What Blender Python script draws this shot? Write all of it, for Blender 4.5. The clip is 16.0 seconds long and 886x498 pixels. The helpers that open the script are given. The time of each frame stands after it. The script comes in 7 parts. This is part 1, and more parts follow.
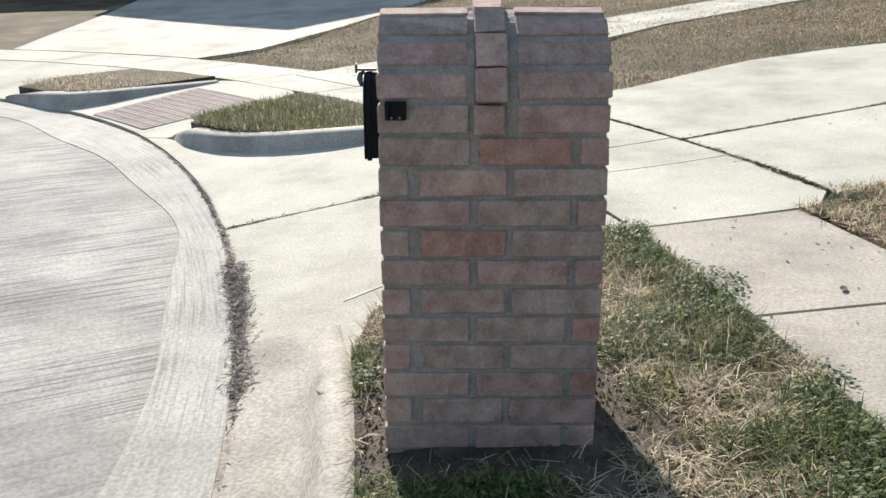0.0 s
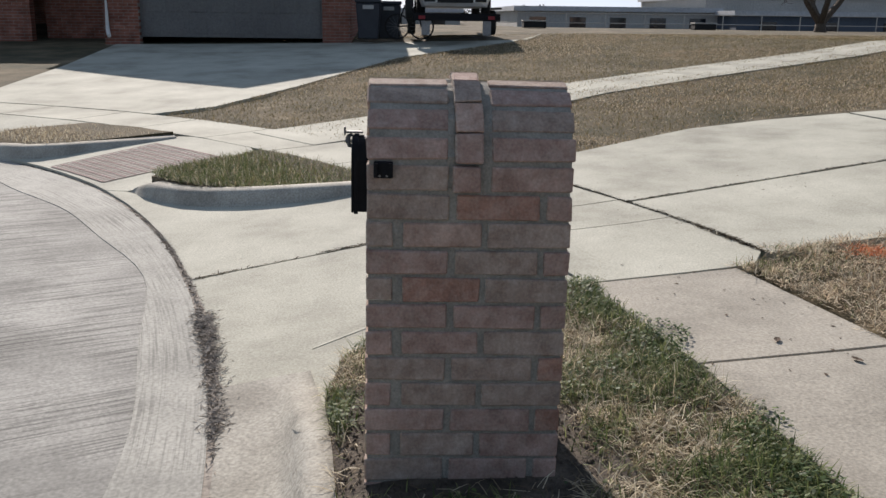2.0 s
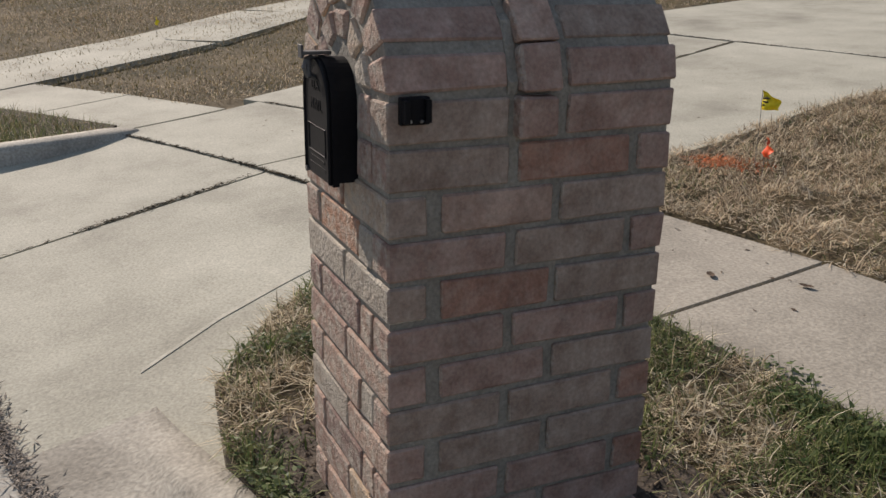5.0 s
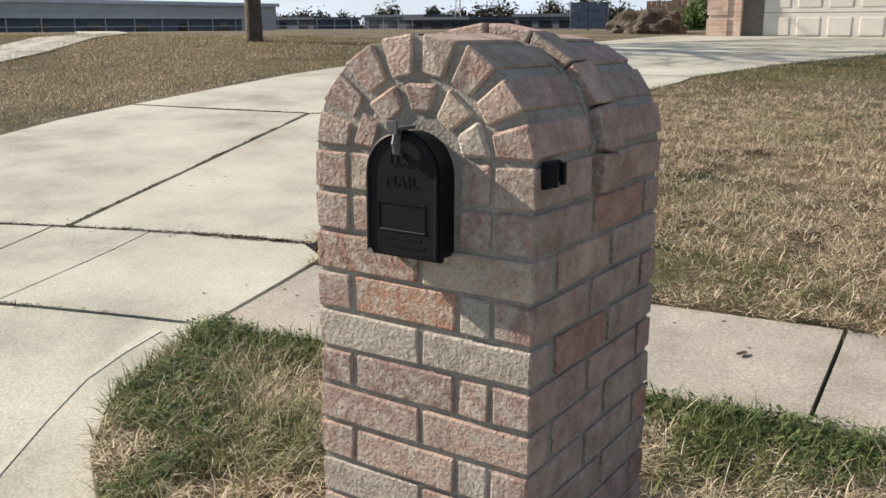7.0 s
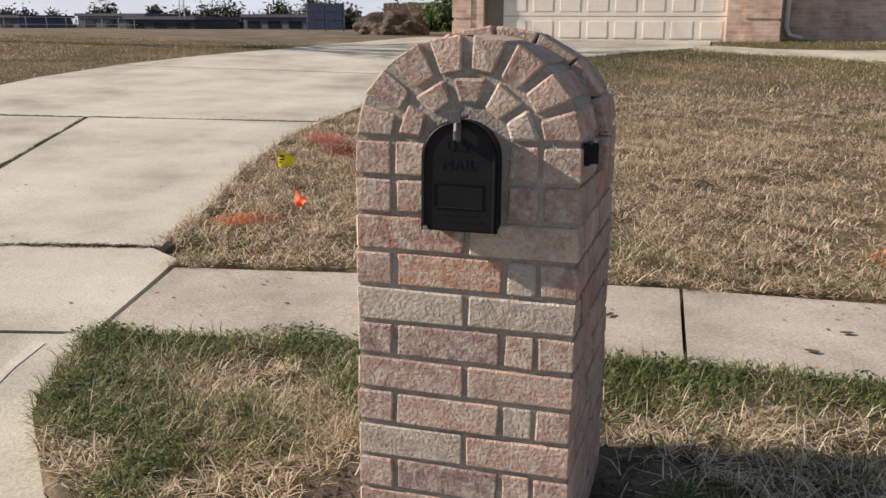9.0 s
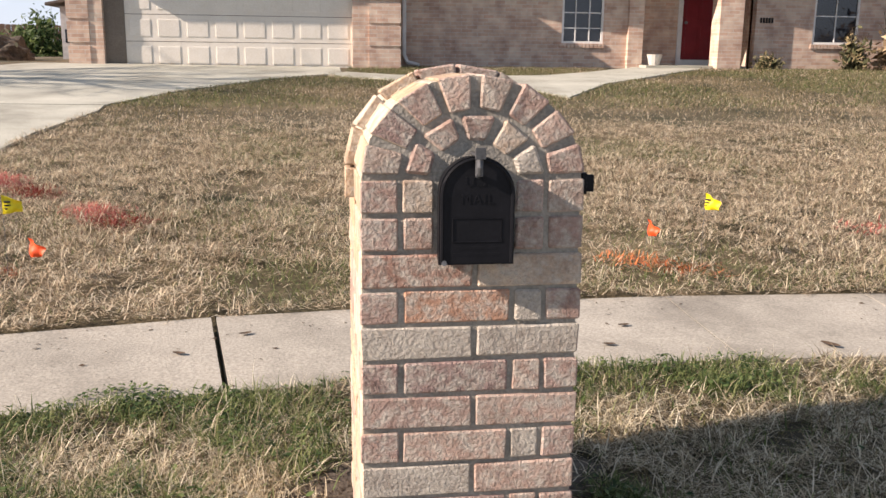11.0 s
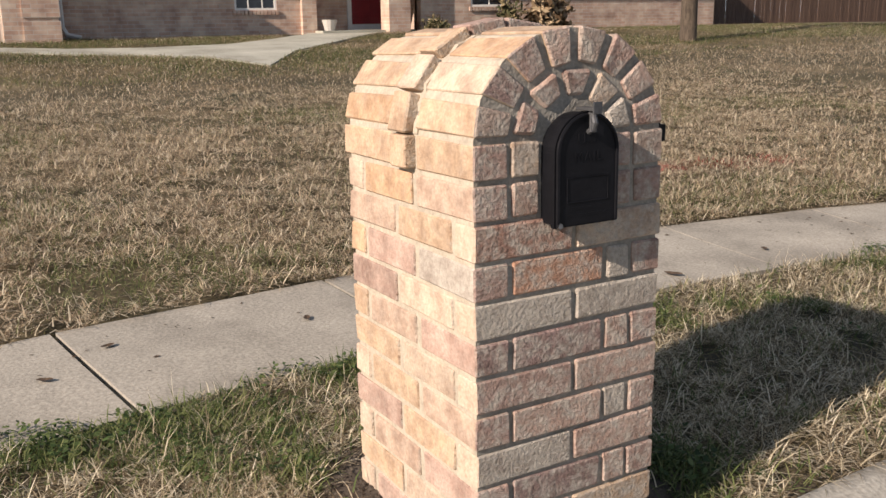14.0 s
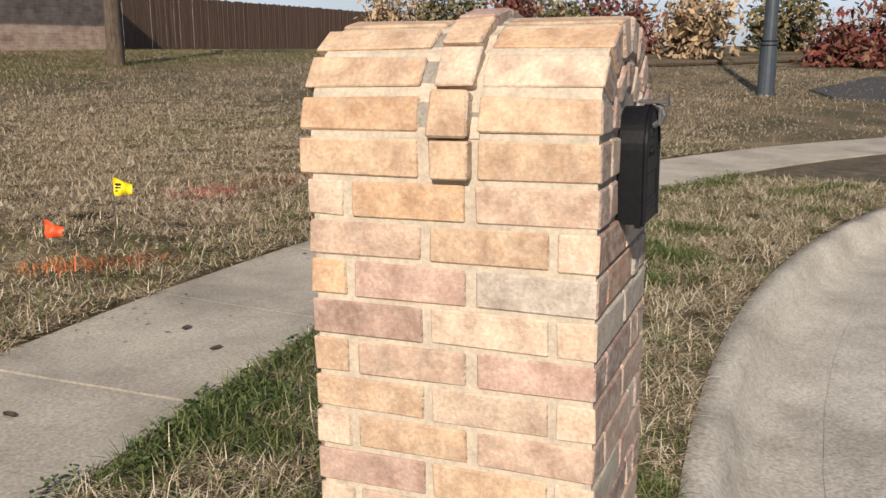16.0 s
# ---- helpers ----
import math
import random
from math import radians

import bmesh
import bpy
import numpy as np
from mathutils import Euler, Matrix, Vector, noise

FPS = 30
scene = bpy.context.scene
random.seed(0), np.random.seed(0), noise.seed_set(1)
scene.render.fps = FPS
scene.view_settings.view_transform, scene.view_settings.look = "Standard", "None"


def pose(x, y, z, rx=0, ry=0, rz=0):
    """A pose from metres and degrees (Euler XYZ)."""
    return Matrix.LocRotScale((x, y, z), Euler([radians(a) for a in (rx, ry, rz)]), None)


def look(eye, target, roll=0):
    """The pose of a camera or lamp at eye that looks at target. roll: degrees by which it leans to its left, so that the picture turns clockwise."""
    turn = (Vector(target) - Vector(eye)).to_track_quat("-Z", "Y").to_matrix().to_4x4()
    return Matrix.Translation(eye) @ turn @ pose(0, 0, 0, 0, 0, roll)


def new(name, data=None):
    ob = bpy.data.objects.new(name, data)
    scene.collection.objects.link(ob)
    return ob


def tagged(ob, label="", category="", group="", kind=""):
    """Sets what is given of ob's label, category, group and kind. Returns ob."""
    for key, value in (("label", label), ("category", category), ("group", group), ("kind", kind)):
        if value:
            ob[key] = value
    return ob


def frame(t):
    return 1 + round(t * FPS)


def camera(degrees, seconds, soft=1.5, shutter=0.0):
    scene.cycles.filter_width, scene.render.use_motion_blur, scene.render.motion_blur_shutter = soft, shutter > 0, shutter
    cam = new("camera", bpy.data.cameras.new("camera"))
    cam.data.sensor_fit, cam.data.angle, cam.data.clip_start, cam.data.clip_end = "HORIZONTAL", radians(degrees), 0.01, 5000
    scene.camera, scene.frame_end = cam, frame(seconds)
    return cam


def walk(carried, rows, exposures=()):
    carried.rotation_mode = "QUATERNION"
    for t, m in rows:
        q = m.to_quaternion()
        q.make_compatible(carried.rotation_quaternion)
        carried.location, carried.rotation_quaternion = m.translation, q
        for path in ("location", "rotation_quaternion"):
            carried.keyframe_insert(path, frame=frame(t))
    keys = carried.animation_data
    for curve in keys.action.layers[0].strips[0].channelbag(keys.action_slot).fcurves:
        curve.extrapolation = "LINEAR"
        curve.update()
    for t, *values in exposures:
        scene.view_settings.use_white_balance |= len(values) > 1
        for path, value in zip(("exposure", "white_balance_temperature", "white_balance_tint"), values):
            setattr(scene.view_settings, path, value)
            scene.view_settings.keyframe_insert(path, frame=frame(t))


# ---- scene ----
cam = camera(52.0, 16.0)
PATH = [
    (0, (2.501, 0.201, 1.328), (0.6, 0.177, 0.709), -1.1),
    (0.5, (2.663, 0.232, 1.338), (0.758, 0.2, 0.728), 0.1),
    (1, (2.777, 0.185, 1.391), (0.851, 0.225, 0.852), 0.4),
    (1.5, (2.818, 0.125, 1.387), (0.889, 0.244, 0.871), 0.7),
    (2, (2.751, 0.098, 1.37), (0.815, 0.2, 0.875), 0.7),
    (2.5, (2.483, 0.111, 1.344), (0.531, 0.124, 0.907), 0.7),
    (3, (2.264, 0.083, 1.35), (0.315, 0.175, 0.912), 0.8),
    (3.5, (2.055, -0.069, 1.311), (0.148, 0.241, 0.793), 0.4),
    (4, (1.867, -0.198, 1.284), (-0.01, 0.229, 0.742), 0.9),
    (4.5, (1.662, -0.3, 1.253), (-0.155, 0.33, 0.705), 1.4),
    (4.7, (1.654, -0.373, 1.23), (-0.131, 0.302, 0.633), 0.6),
    (6.8, (1.044, -1.304, 1.205), (-0.085, 0.262, 0.681), 0.0),
    (7, (0.95, -1.326, 1.209), (-0.126, 0.29, 0.728), -0.2),
    (7.5, (0.885, -1.551, 1.227), (-0.019, 0.181, 0.799), -0.2),
    (8, (0.872, -1.786, 1.221), (0.079, -0.009, 0.758), 0.4),
    (8.2, (0.822, -1.787, 1.225), (0.053, 0.004, 0.774), 0.4),
    (10.3, (-0.12, -1.819, 1.183), (-0.17, 0.107, 0.646), 0.5),
    (10.5, (-0.209, -1.779, 1.189), (-0.188, 0.155, 0.68), 0.4),
    (11, (-0.337, -1.889, 1.235), (-0.061, 0.046, 0.814), 0.7),
    (11.5, (-0.438, -2.068, 1.225), (0.012, -0.169, 0.787), 1.0),
    (12, (-0.495, -2.115, 1.216), (-0.044, -0.216, 0.776), 1.9),
    (12.5, (-0.567, -2.078, 1.202), (-0.146, -0.18, 0.734), 1.7),
    (13, (-0.682, -1.842, 1.2), (-0.211, 0.049, 0.75), 0.3),
    (13.5, (-0.894, -1.623, 1.192), (-0.242, 0.216, 0.751), -0.4),
    (14, (-1.164, -1.464, 1.205), (-0.197, 0.218, 0.718), -0.8),
    (14.5, (-1.327, -1.192, 1.178), (-0.165, 0.369, 0.716), -1.2),
    (15, (-1.509, -0.909, 1.166), (-0.144, 0.487, 0.732), -1.1),
    (15.5, (-1.747, -0.679, 1.174), (-0.113, 0.38, 0.715), -0.5),
    (16, (-1.801, -0.32, 1.139), (0.008, 0.413, 0.7), -0.0),
]
EXPOSURES = [(0, 0.87, 6350, 14), (0.5, 0.8, 6350, 14), (1, 0.55, 6350, 15), (1.5, 0.32, 6400, 16), (2.5, 0.16, 6550, 17), (3, -0.1, 6650, 18), (3.5, 0.0, 6700, 18), (4.0, 0.06, 6750, 18), (4.7, 0.0, 6850, 19), (6.8, 0.67, 6850, 16), (7, 0.65, 6850, 16), (7.5, 0.12, 7050, 20), (8.2, 0.15, 7250, 22), (10.3, 0.96, 7010, 22), (11.5, 0.74, 7060, 23), (12.5, 0.75, 7060, 23), (14.0, 0.3, 7060, 21), (14.5, 0.29, 7060, 21), (15, 0.2, 7110, 22), (16, 0.15, 7010, 18)]
walk(cam, [(t, look(eye, target, roll)) for t, eye, target, roll in PATH], EXPOSURES)

# ---- light: low winter sun from the far end of the street, clear sky ----
SUN = Vector((-1.0, -0.21, 0.57)).normalized()
world = bpy.data.worlds.new("sky")
scene.world = world
world.use_nodes = True
wn = world.node_tree
wn.nodes.clear()
w_out = wn.nodes.new("ShaderNodeOutputWorld")
w_bg = wn.nodes.new("ShaderNodeBackground")
w_bg.inputs["Strength"].default_value = 0.046
sky = wn.nodes.new("ShaderNodeTexSky")
sky.sky_type = "NISHITA"
sky.sun_disc = False
sky.sun_elevation = math.asin(SUN.z)
sky.sun_rotation = math.atan2(SUN.x, SUN.y)
sky.air_density, sky.dust_density, sky.ozone_density = 1.0, 0.8, 2.0
w_co = wn.nodes.new("ShaderNodeTexCoord")
w_map = wn.nodes.new("ShaderNodeMapping")
w_map.inputs["Scale"].default_value = (1.0, 1.0, 4.5)
w_cl = wn.nodes.new("ShaderNodeTexNoise")
w_cl.inputs["Scale"].default_value, w_cl.inputs["Detail"].default_value = 2.2, 6.0
w_ra = wn.nodes.new("ShaderNodeValToRGB")
w_ra.color_ramp.elements[0].position, w_ra.color_ramp.elements[1].position = 0.48, 0.72
w_ra.color_ramp.elements[0].color = (0.45, 0.45, 0.45, 1)
w_ra.color_ramp.elements[1].color = (0.9, 0.9, 0.9, 1)
w_mix = wn.nodes.new("ShaderNodeMixRGB")
w_sep = wn.nodes.new("ShaderNodeSeparateXYZ")
w_haze = wn.nodes.new("ShaderNodeValToRGB")
w_haze.color_ramp.elements[0].position, w_haze.color_ramp.elements[1].position = 0.0, 0.24
w_haze.color_ramp.elements[0].color, w_haze.color_ramp.elements[1].color = (16.0, 20.5, 25.5, 1), (6.0, 8.2, 11.0, 1)
wn.links.new(w_co.outputs["Generated"], w_sep.inputs[0])
wn.links.new(w_sep.outputs["Z"], w_haze.inputs["Fac"])
wn.links.new(w_haze.outputs["Color"], w_mix.inputs["Color2"])
wn.links.new(w_co.outputs["Generated"], w_map.inputs["Vector"])
wn.links.new(w_map.outputs["Vector"], w_cl.inputs["Vector"])
wn.links.new(w_cl.outputs["Fac"], w_ra.inputs["Fac"])
wn.links.new(w_ra.outputs["Color"], w_mix.inputs["Fac"])
wn.links.new(sky.outputs["Color"], w_mix.inputs["Color1"])
wn.links.new(w_mix.outputs["Color"], w_bg.inputs["Color"])
wn.links.new(w_bg.outputs["Background"], w_out.inputs["Surface"])
sun_data = bpy.data.lights.new("sun", "SUN")
sun_data.energy, sun_data.angle, sun_data.color = 5.4, radians(0.55), (1.0, 0.93, 0.82)
sun = new("sun", sun_data)
sun.matrix_world = look(SUN * 50, (0, 0, 0))


# ---- materials ----
def material(name, colours, scale=8.0, rough=0.85, bump=0.2, bump_scale=60.0, metal=0.0, spots=0.0, stretch=(1, 1, 1), island=0.0, spec=0.4):
    """Noise-varied surface: a ramp of colours at one scale, fine grain and relief at another."""
    m = bpy.data.materials.new(name)
    m.use_nodes = True
    nt = m.node_tree
    bs = nt.nodes["Principled BSDF"]
    bs.inputs["Roughness"].default_value, bs.inputs["Metallic"].default_value = rough, metal
    bs.inputs["Specular IOR Level"].default_value = spec
    geo = nt.nodes.new("ShaderNodeNewGeometry")
    mp = nt.nodes.new("ShaderNodeMapping")
    mp.inputs["Scale"].default_value = stretch
    nt.links.new(geo.outputs["Position"], mp.inputs["Vector"])
    big = nt.nodes.new("ShaderNodeTexNoise")
    big.inputs["Scale"].default_value, big.inputs["Detail"].default_value, big.inputs["Roughness"].default_value = scale, 6.0, 0.62
    nt.links.new(mp.outputs["Vector"], big.inputs["Vector"])
    ramp = nt.nodes.new("ShaderNodeValToRGB")
    els = ramp.color_ramp.elements
    while len(els) < len(colours):
        els.new(0.5)
    for k, c in enumerate(colours):
        els[k].position = 0.28 + 0.44 * k / max(1, len(colours) - 1)
        els[k].color = (*c, 1)
    src = big.outputs["Fac"]
    if island:
        mx = nt.nodes.new("ShaderNodeMix")
        mx.inputs[0].default_value = island
        nt.links.new(src, mx.inputs[2])
        nt.links.new(geo.outputs["Random Per Island"], mx.inputs[3])
        src = mx.outputs[0]
    nt.links.new(src, ramp.inputs["Fac"])
    fine = nt.nodes.new("ShaderNodeTexNoise")
    fine.inputs["Scale"].default_value, fine.inputs["Detail"].default_value = bump_scale, 5.0
    nt.links.new(mp.outputs["Vector"], fine.inputs["Vector"])
    grain = nt.nodes.new("ShaderNodeMixRGB")
    grain.blend_type = "OVERLAY"
    grain.inputs["Fac"].default_value = 0.35 + spots
    nt.links.new(ramp.outputs["Color"], grain.inputs["Color1"])
    nt.links.new(fine.outputs["Fac"], grain.inputs["Color2"])
    nt.links.new(grain.outputs["Color"], bs.inputs["Base Color"])
    if bump:
        bp = nt.nodes.new("ShaderNodeBump")
        bp.inputs["Strength"].default_value, bp.inputs["Distance"].default_value = bump, 0.01
        nt.links.new(fine.outputs["Fac"], bp.inputs["Height"])
        nt.links.new(bp.outputs["Normal"], bs.inputs["Normal"])
    return m


def node_of(m, kind):
    return [n for n in m.node_tree.nodes if n.bl_idname == kind]


M_CONC = material("pale_concrete", [(0.24, 0.232, 0.188), (0.385, 0.378, 0.312), (0.48, 0.472, 0.395)], 1.1, 0.9, 0.25, 90, spots=0.15)
M_PALEEDGE = material("worn_pale_concrete", [(0.34, 0.332, 0.275), (0.42, 0.412, 0.345), (0.49, 0.48, 0.405)], 9, 0.9, 0.2, 80)
M_WALK = material("grey_tan_concrete", [(0.20, 0.182, 0.15), (0.325, 0.30, 0.25), (0.42, 0.388, 0.325)], 1.6, 0.92, 0.3, 80, spots=0.2)
M_KERB = material("kerb_concrete", [(0.22, 0.205, 0.172), (0.34, 0.322, 0.275), (0.44, 0.42, 0.365)], 2.2, 0.9, 0.35, 70, spots=0.25)
# one mortar in two tones: grey for shade, pale for sun on it
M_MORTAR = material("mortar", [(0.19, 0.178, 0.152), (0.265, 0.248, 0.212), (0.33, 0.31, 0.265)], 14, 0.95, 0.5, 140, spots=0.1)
M_PALEMORTAR = material("sunlit_mortar", [(0.36, 0.315, 0.25), (0.45, 0.395, 0.31), (0.51, 0.45, 0.355)], 18, 0.95, 0.3, 110)
M_BLACK = material("black_painted_metal", [(0.005, 0.0055, 0.007), (0.009, 0.0095, 0.012)], 20, 0.5, 0.06, 120, spec=0.14)
M_STEEL = material("dull_galvanised_steel", [(0.16, 0.17, 0.18), (0.27, 0.28, 0.29)], 30, 0.42, 0.08, 150, metal=0.9)
M_LATCH = material("dark_weathered_steel", [(0.07, 0.072, 0.075), (0.13, 0.135, 0.14)], 30, 0.6, 0.08, 150, metal=0.6)
M_IRON = material("rusty_iron", [(0.14, 0.08, 0.075), (0.25, 0.155, 0.14)], 14, 0.8, 0.3, 90)
M_SOIL = material("dark_soil", [(0.035, 0.028, 0.022), (0.075, 0.06, 0.046), (0.14, 0.115, 0.085)], 9, 0.98, 0.8, 70, spots=0.3)
M_SILT = material("grey_silt", [(0.16, 0.14, 0.12), (0.30, 0.265, 0.225), (0.40, 0.36, 0.31)], 6, 0.95, 0.5, 50, spots=0.3)
M_LAWN = material("dormant_turf", [(0.03, 0.034, 0.013), (0.065, 0.054, 0.027), (0.12, 0.094, 0.053), (0.21, 0.165, 0.098)], 0.9, 1.0, 0.9, 34, spots=0.4)
M_BED = material("matted_thatch", [(0.035, 0.03, 0.019), (0.075, 0.06, 0.038), (0.15, 0.12, 0.075)], 5, 1.0, 0.9, 60, spots=0.4)
M_STRAW = material("dry_grass_blades", [(0.17, 0.13, 0.085), (0.41, 0.335, 0.22), (0.61, 0.52, 0.365), (0.78, 0.70, 0.53)], 3, 0.85, 0, 40, island=0.7, spec=0.2)
M_DORMANT = material("dormant_grass_blades", [(0.15, 0.11, 0.075), (0.43, 0.325, 0.22), (0.64, 0.51, 0.36), (0.82, 0.71, 0.53)], 1.1, 0.9, 0, 40, island=0.68, spec=0.15)
M_GREEN = material("green_grass_blades", [(0.055, 0.088, 0.026), (0.13, 0.17, 0.055), (0.25, 0.27, 0.115)], 6, 0.7, 0, 40, island=0.75, spec=0.25)
M_OLIVE = material("half_dry_grass_blades", [(0.07, 0.07, 0.025), (0.165, 0.14, 0.06), (0.32, 0.25, 0.135)], 2, 0.85, 0, 40, island=0.65, spec=0.2)
M_WEED = material("weed_leaves", [(0.035, 0.065, 0.02), (0.075, 0.125, 0.038), (0.15, 0.195, 0.07)], 8, 0.6, 0, 40, island=0.7, spec=0.3)


def let_light_through(m, share):
    """Thin leaves pass part of the light on to their far side."""
    nt = m.node_tree
    bs = nt.nodes["Principled BSDF"]
    out = nt.nodes["Material Output"]
    tr = nt.nodes.new("ShaderNodeBsdfTranslucent")
    mx = nt.nodes.new("ShaderNodeMixShader")
    mx.inputs[0].default_value = share
    if bs.inputs["Base Color"].is_linked:
        nt.links.new(bs.inputs["Base Color"].links[0].from_socket, tr.inputs["Color"])
    nt.links.new(bs.outputs[0], mx.inputs[1])
    nt.links.new(tr.outputs[0], mx.inputs[2])
    nt.links.new(mx.outputs[0], out.inputs["Surface"])


for m in (M_STRAW, M_DORMANT, M_GREEN, M_OLIVE, M_WEED):
    let_light_through(m, 0.36)
M_WHITE = material("cream_paint", [(0.66, 0.62, 0.54), (0.74, 0.70, 0.62)], 2.0, 0.6, 0.08, 50)
M_TRIM = material("white_trim_paint", [(0.66, 0.65, 0.62), (0.78, 0.77, 0.74)], 5, 0.55, 0.05, 60)
M_RED = material("dark_red_paint", [(0.20, 0.010, 0.016), (0.27, 0.016, 0.022)], 3, 0.45, 0.05, 60)
M_BROWNTRIM = material("taupe_trim", [(0.14, 0.115, 0.09), (0.19, 0.16, 0.13)], 3, 0.7, 0.1, 40)
M_PANE = material("dark_window_glass", [(0.010, 0.012, 0.016), (0.022, 0.026, 0.034)], 0.8, 0.06, 0, 30, spec=0.6)
M_BOARD = material("weathered_brown_boards", [(0.10, 0.062, 0.045), (0.17, 0.108, 0.078), (0.24, 0.16, 0.12)], 3, 0.9, 0.5, 40, stretch=(6, 6, 0.6), island=0.5)
M_ROOF = material("brown_shingles", [(0.07, 0.06, 0.052), (0.13, 0.11, 0.095)], 5, 0.95, 0.5, 30)
M_BARK = material("bark", [(0.04, 0.031, 0.023), (0.085, 0.066, 0.048), (0.14, 0.11, 0.08)], 8, 0.95, 0.9, 30, stretch=(3, 3, 0.7))
M_ASPHALT = material("asphalt", [(0.035, 0.035, 0.036), (0.06, 0.06, 0.06)], 4, 0.92, 0.5, 80)
M_ORANGE = material("orange_plastic_film", [(0.72, 0.075, 0.018), (0.80, 0.11, 0.03)], 30, 0.5, 0, 30)
M_YELLOW = material("yellow_plastic_film", [(0.78, 0.62, 0.01), (0.85, 0.70, 0.02)], 30, 0.5, 0, 30)
M_SPRAY = material("red_marking_paint_on_grass", [(0.33, 0.055, 0.05), (0.45, 0.10, 0.085), (0.36, 0.17, 0.11)], 10, 0.9, 0, 40, island=0.6)
M_SPRAYO = material("orange_marking_paint_on_grass", [(0.55, 0.13, 0.04), (0.50, 0.22, 0.09)], 10, 0.9, 0, 40, island=0.6)
M_CAR = material("white_car_paint", [(0.66, 0.67, 0.68), (0.72, 0.73, 0.74)], 2, 0.25, 0, 30, spec=0.6)
M_TYRE = material("black_rubber", [(0.012, 0.012, 0.012), (0.022, 0.022, 0.022)], 20, 0.85, 0.3, 60)
M_BIN = material("dark_blue_grey_plastic", [(0.018, 0.022, 0.03), (0.03, 0.035, 0.045)], 5, 0.5, 0.1, 50)
M_FARWALL = material("grey_block_wall", [(0.36, 0.35, 0.325), (0.46, 0.445, 0.41)], 0.3, 0.9, 0.1, 8)
M_GARAGE = material("dark_taupe_garage_paint", [(0.13, 0.125, 0.12), (0.18, 0.175, 0.165)], 0.5, 0.8, 0.05, 20)
M_FARDARK = material("slate_blue_metal", [(0.06, 0.075, 0.10), (0.10, 0.12, 0.15)], 0.3, 0.8, 0.1, 8)
M_FARPALE = material("pale_metal_roofing", [(0.36, 0.37, 0.38), (0.46, 0.47, 0.48)], 0.4, 0.6, 0.1, 8)
M_FARTREE = material("winter_foliage", [(0.045, 0.045, 0.028), (0.085, 0.08, 0.05)], 0.6, 1.0, 0, 5, island=0.6)
M_SHRUB = material("olive_shrub_leaves", [(0.05, 0.055, 0.02), (0.11, 0.10, 0.045), (0.22, 0.17, 0.09)], 3, 0.8, 0, 20, island=0.7)
M_REDLEAF = material("dark_red_shrub_leaves", [(0.09, 0.022, 0.02), (0.20, 0.05, 0.04), (0.16, 0.10, 0.06)], 3, 0.8, 0, 20, island=0.7)
M_DRYLEAF = material("withered_tan_leaves", [(0.14, 0.09, 0.05), (0.30, 0.21, 0.12), (0.42, 0.32, 0.20)], 5, 0.85, 0, 20, island=0.7)
M_POLE = material("blue_grey_painted_steel", [(0.045, 0.06, 0.075), (0.07, 0.085, 0.10)], 6, 0.45, 0.05, 60, metal=0.3)
M_PANEL = material("dark_blue_solar_glass", [(0.02, 0.03, 0.06), (0.04, 0.055, 0.09)], 3, 0.25, 0, 30)
M_LEAF = material("fallen_brown_leaf", [(0.05, 0.032, 0.02), (0.10, 0.065, 0.04)], 30, 0.9, 0.2, 60)
M_STONE = material("light_pebble", [(0.45, 0.42, 0.37), (0.6, 0.57, 0.52)], 30, 0.9, 0.2, 60)


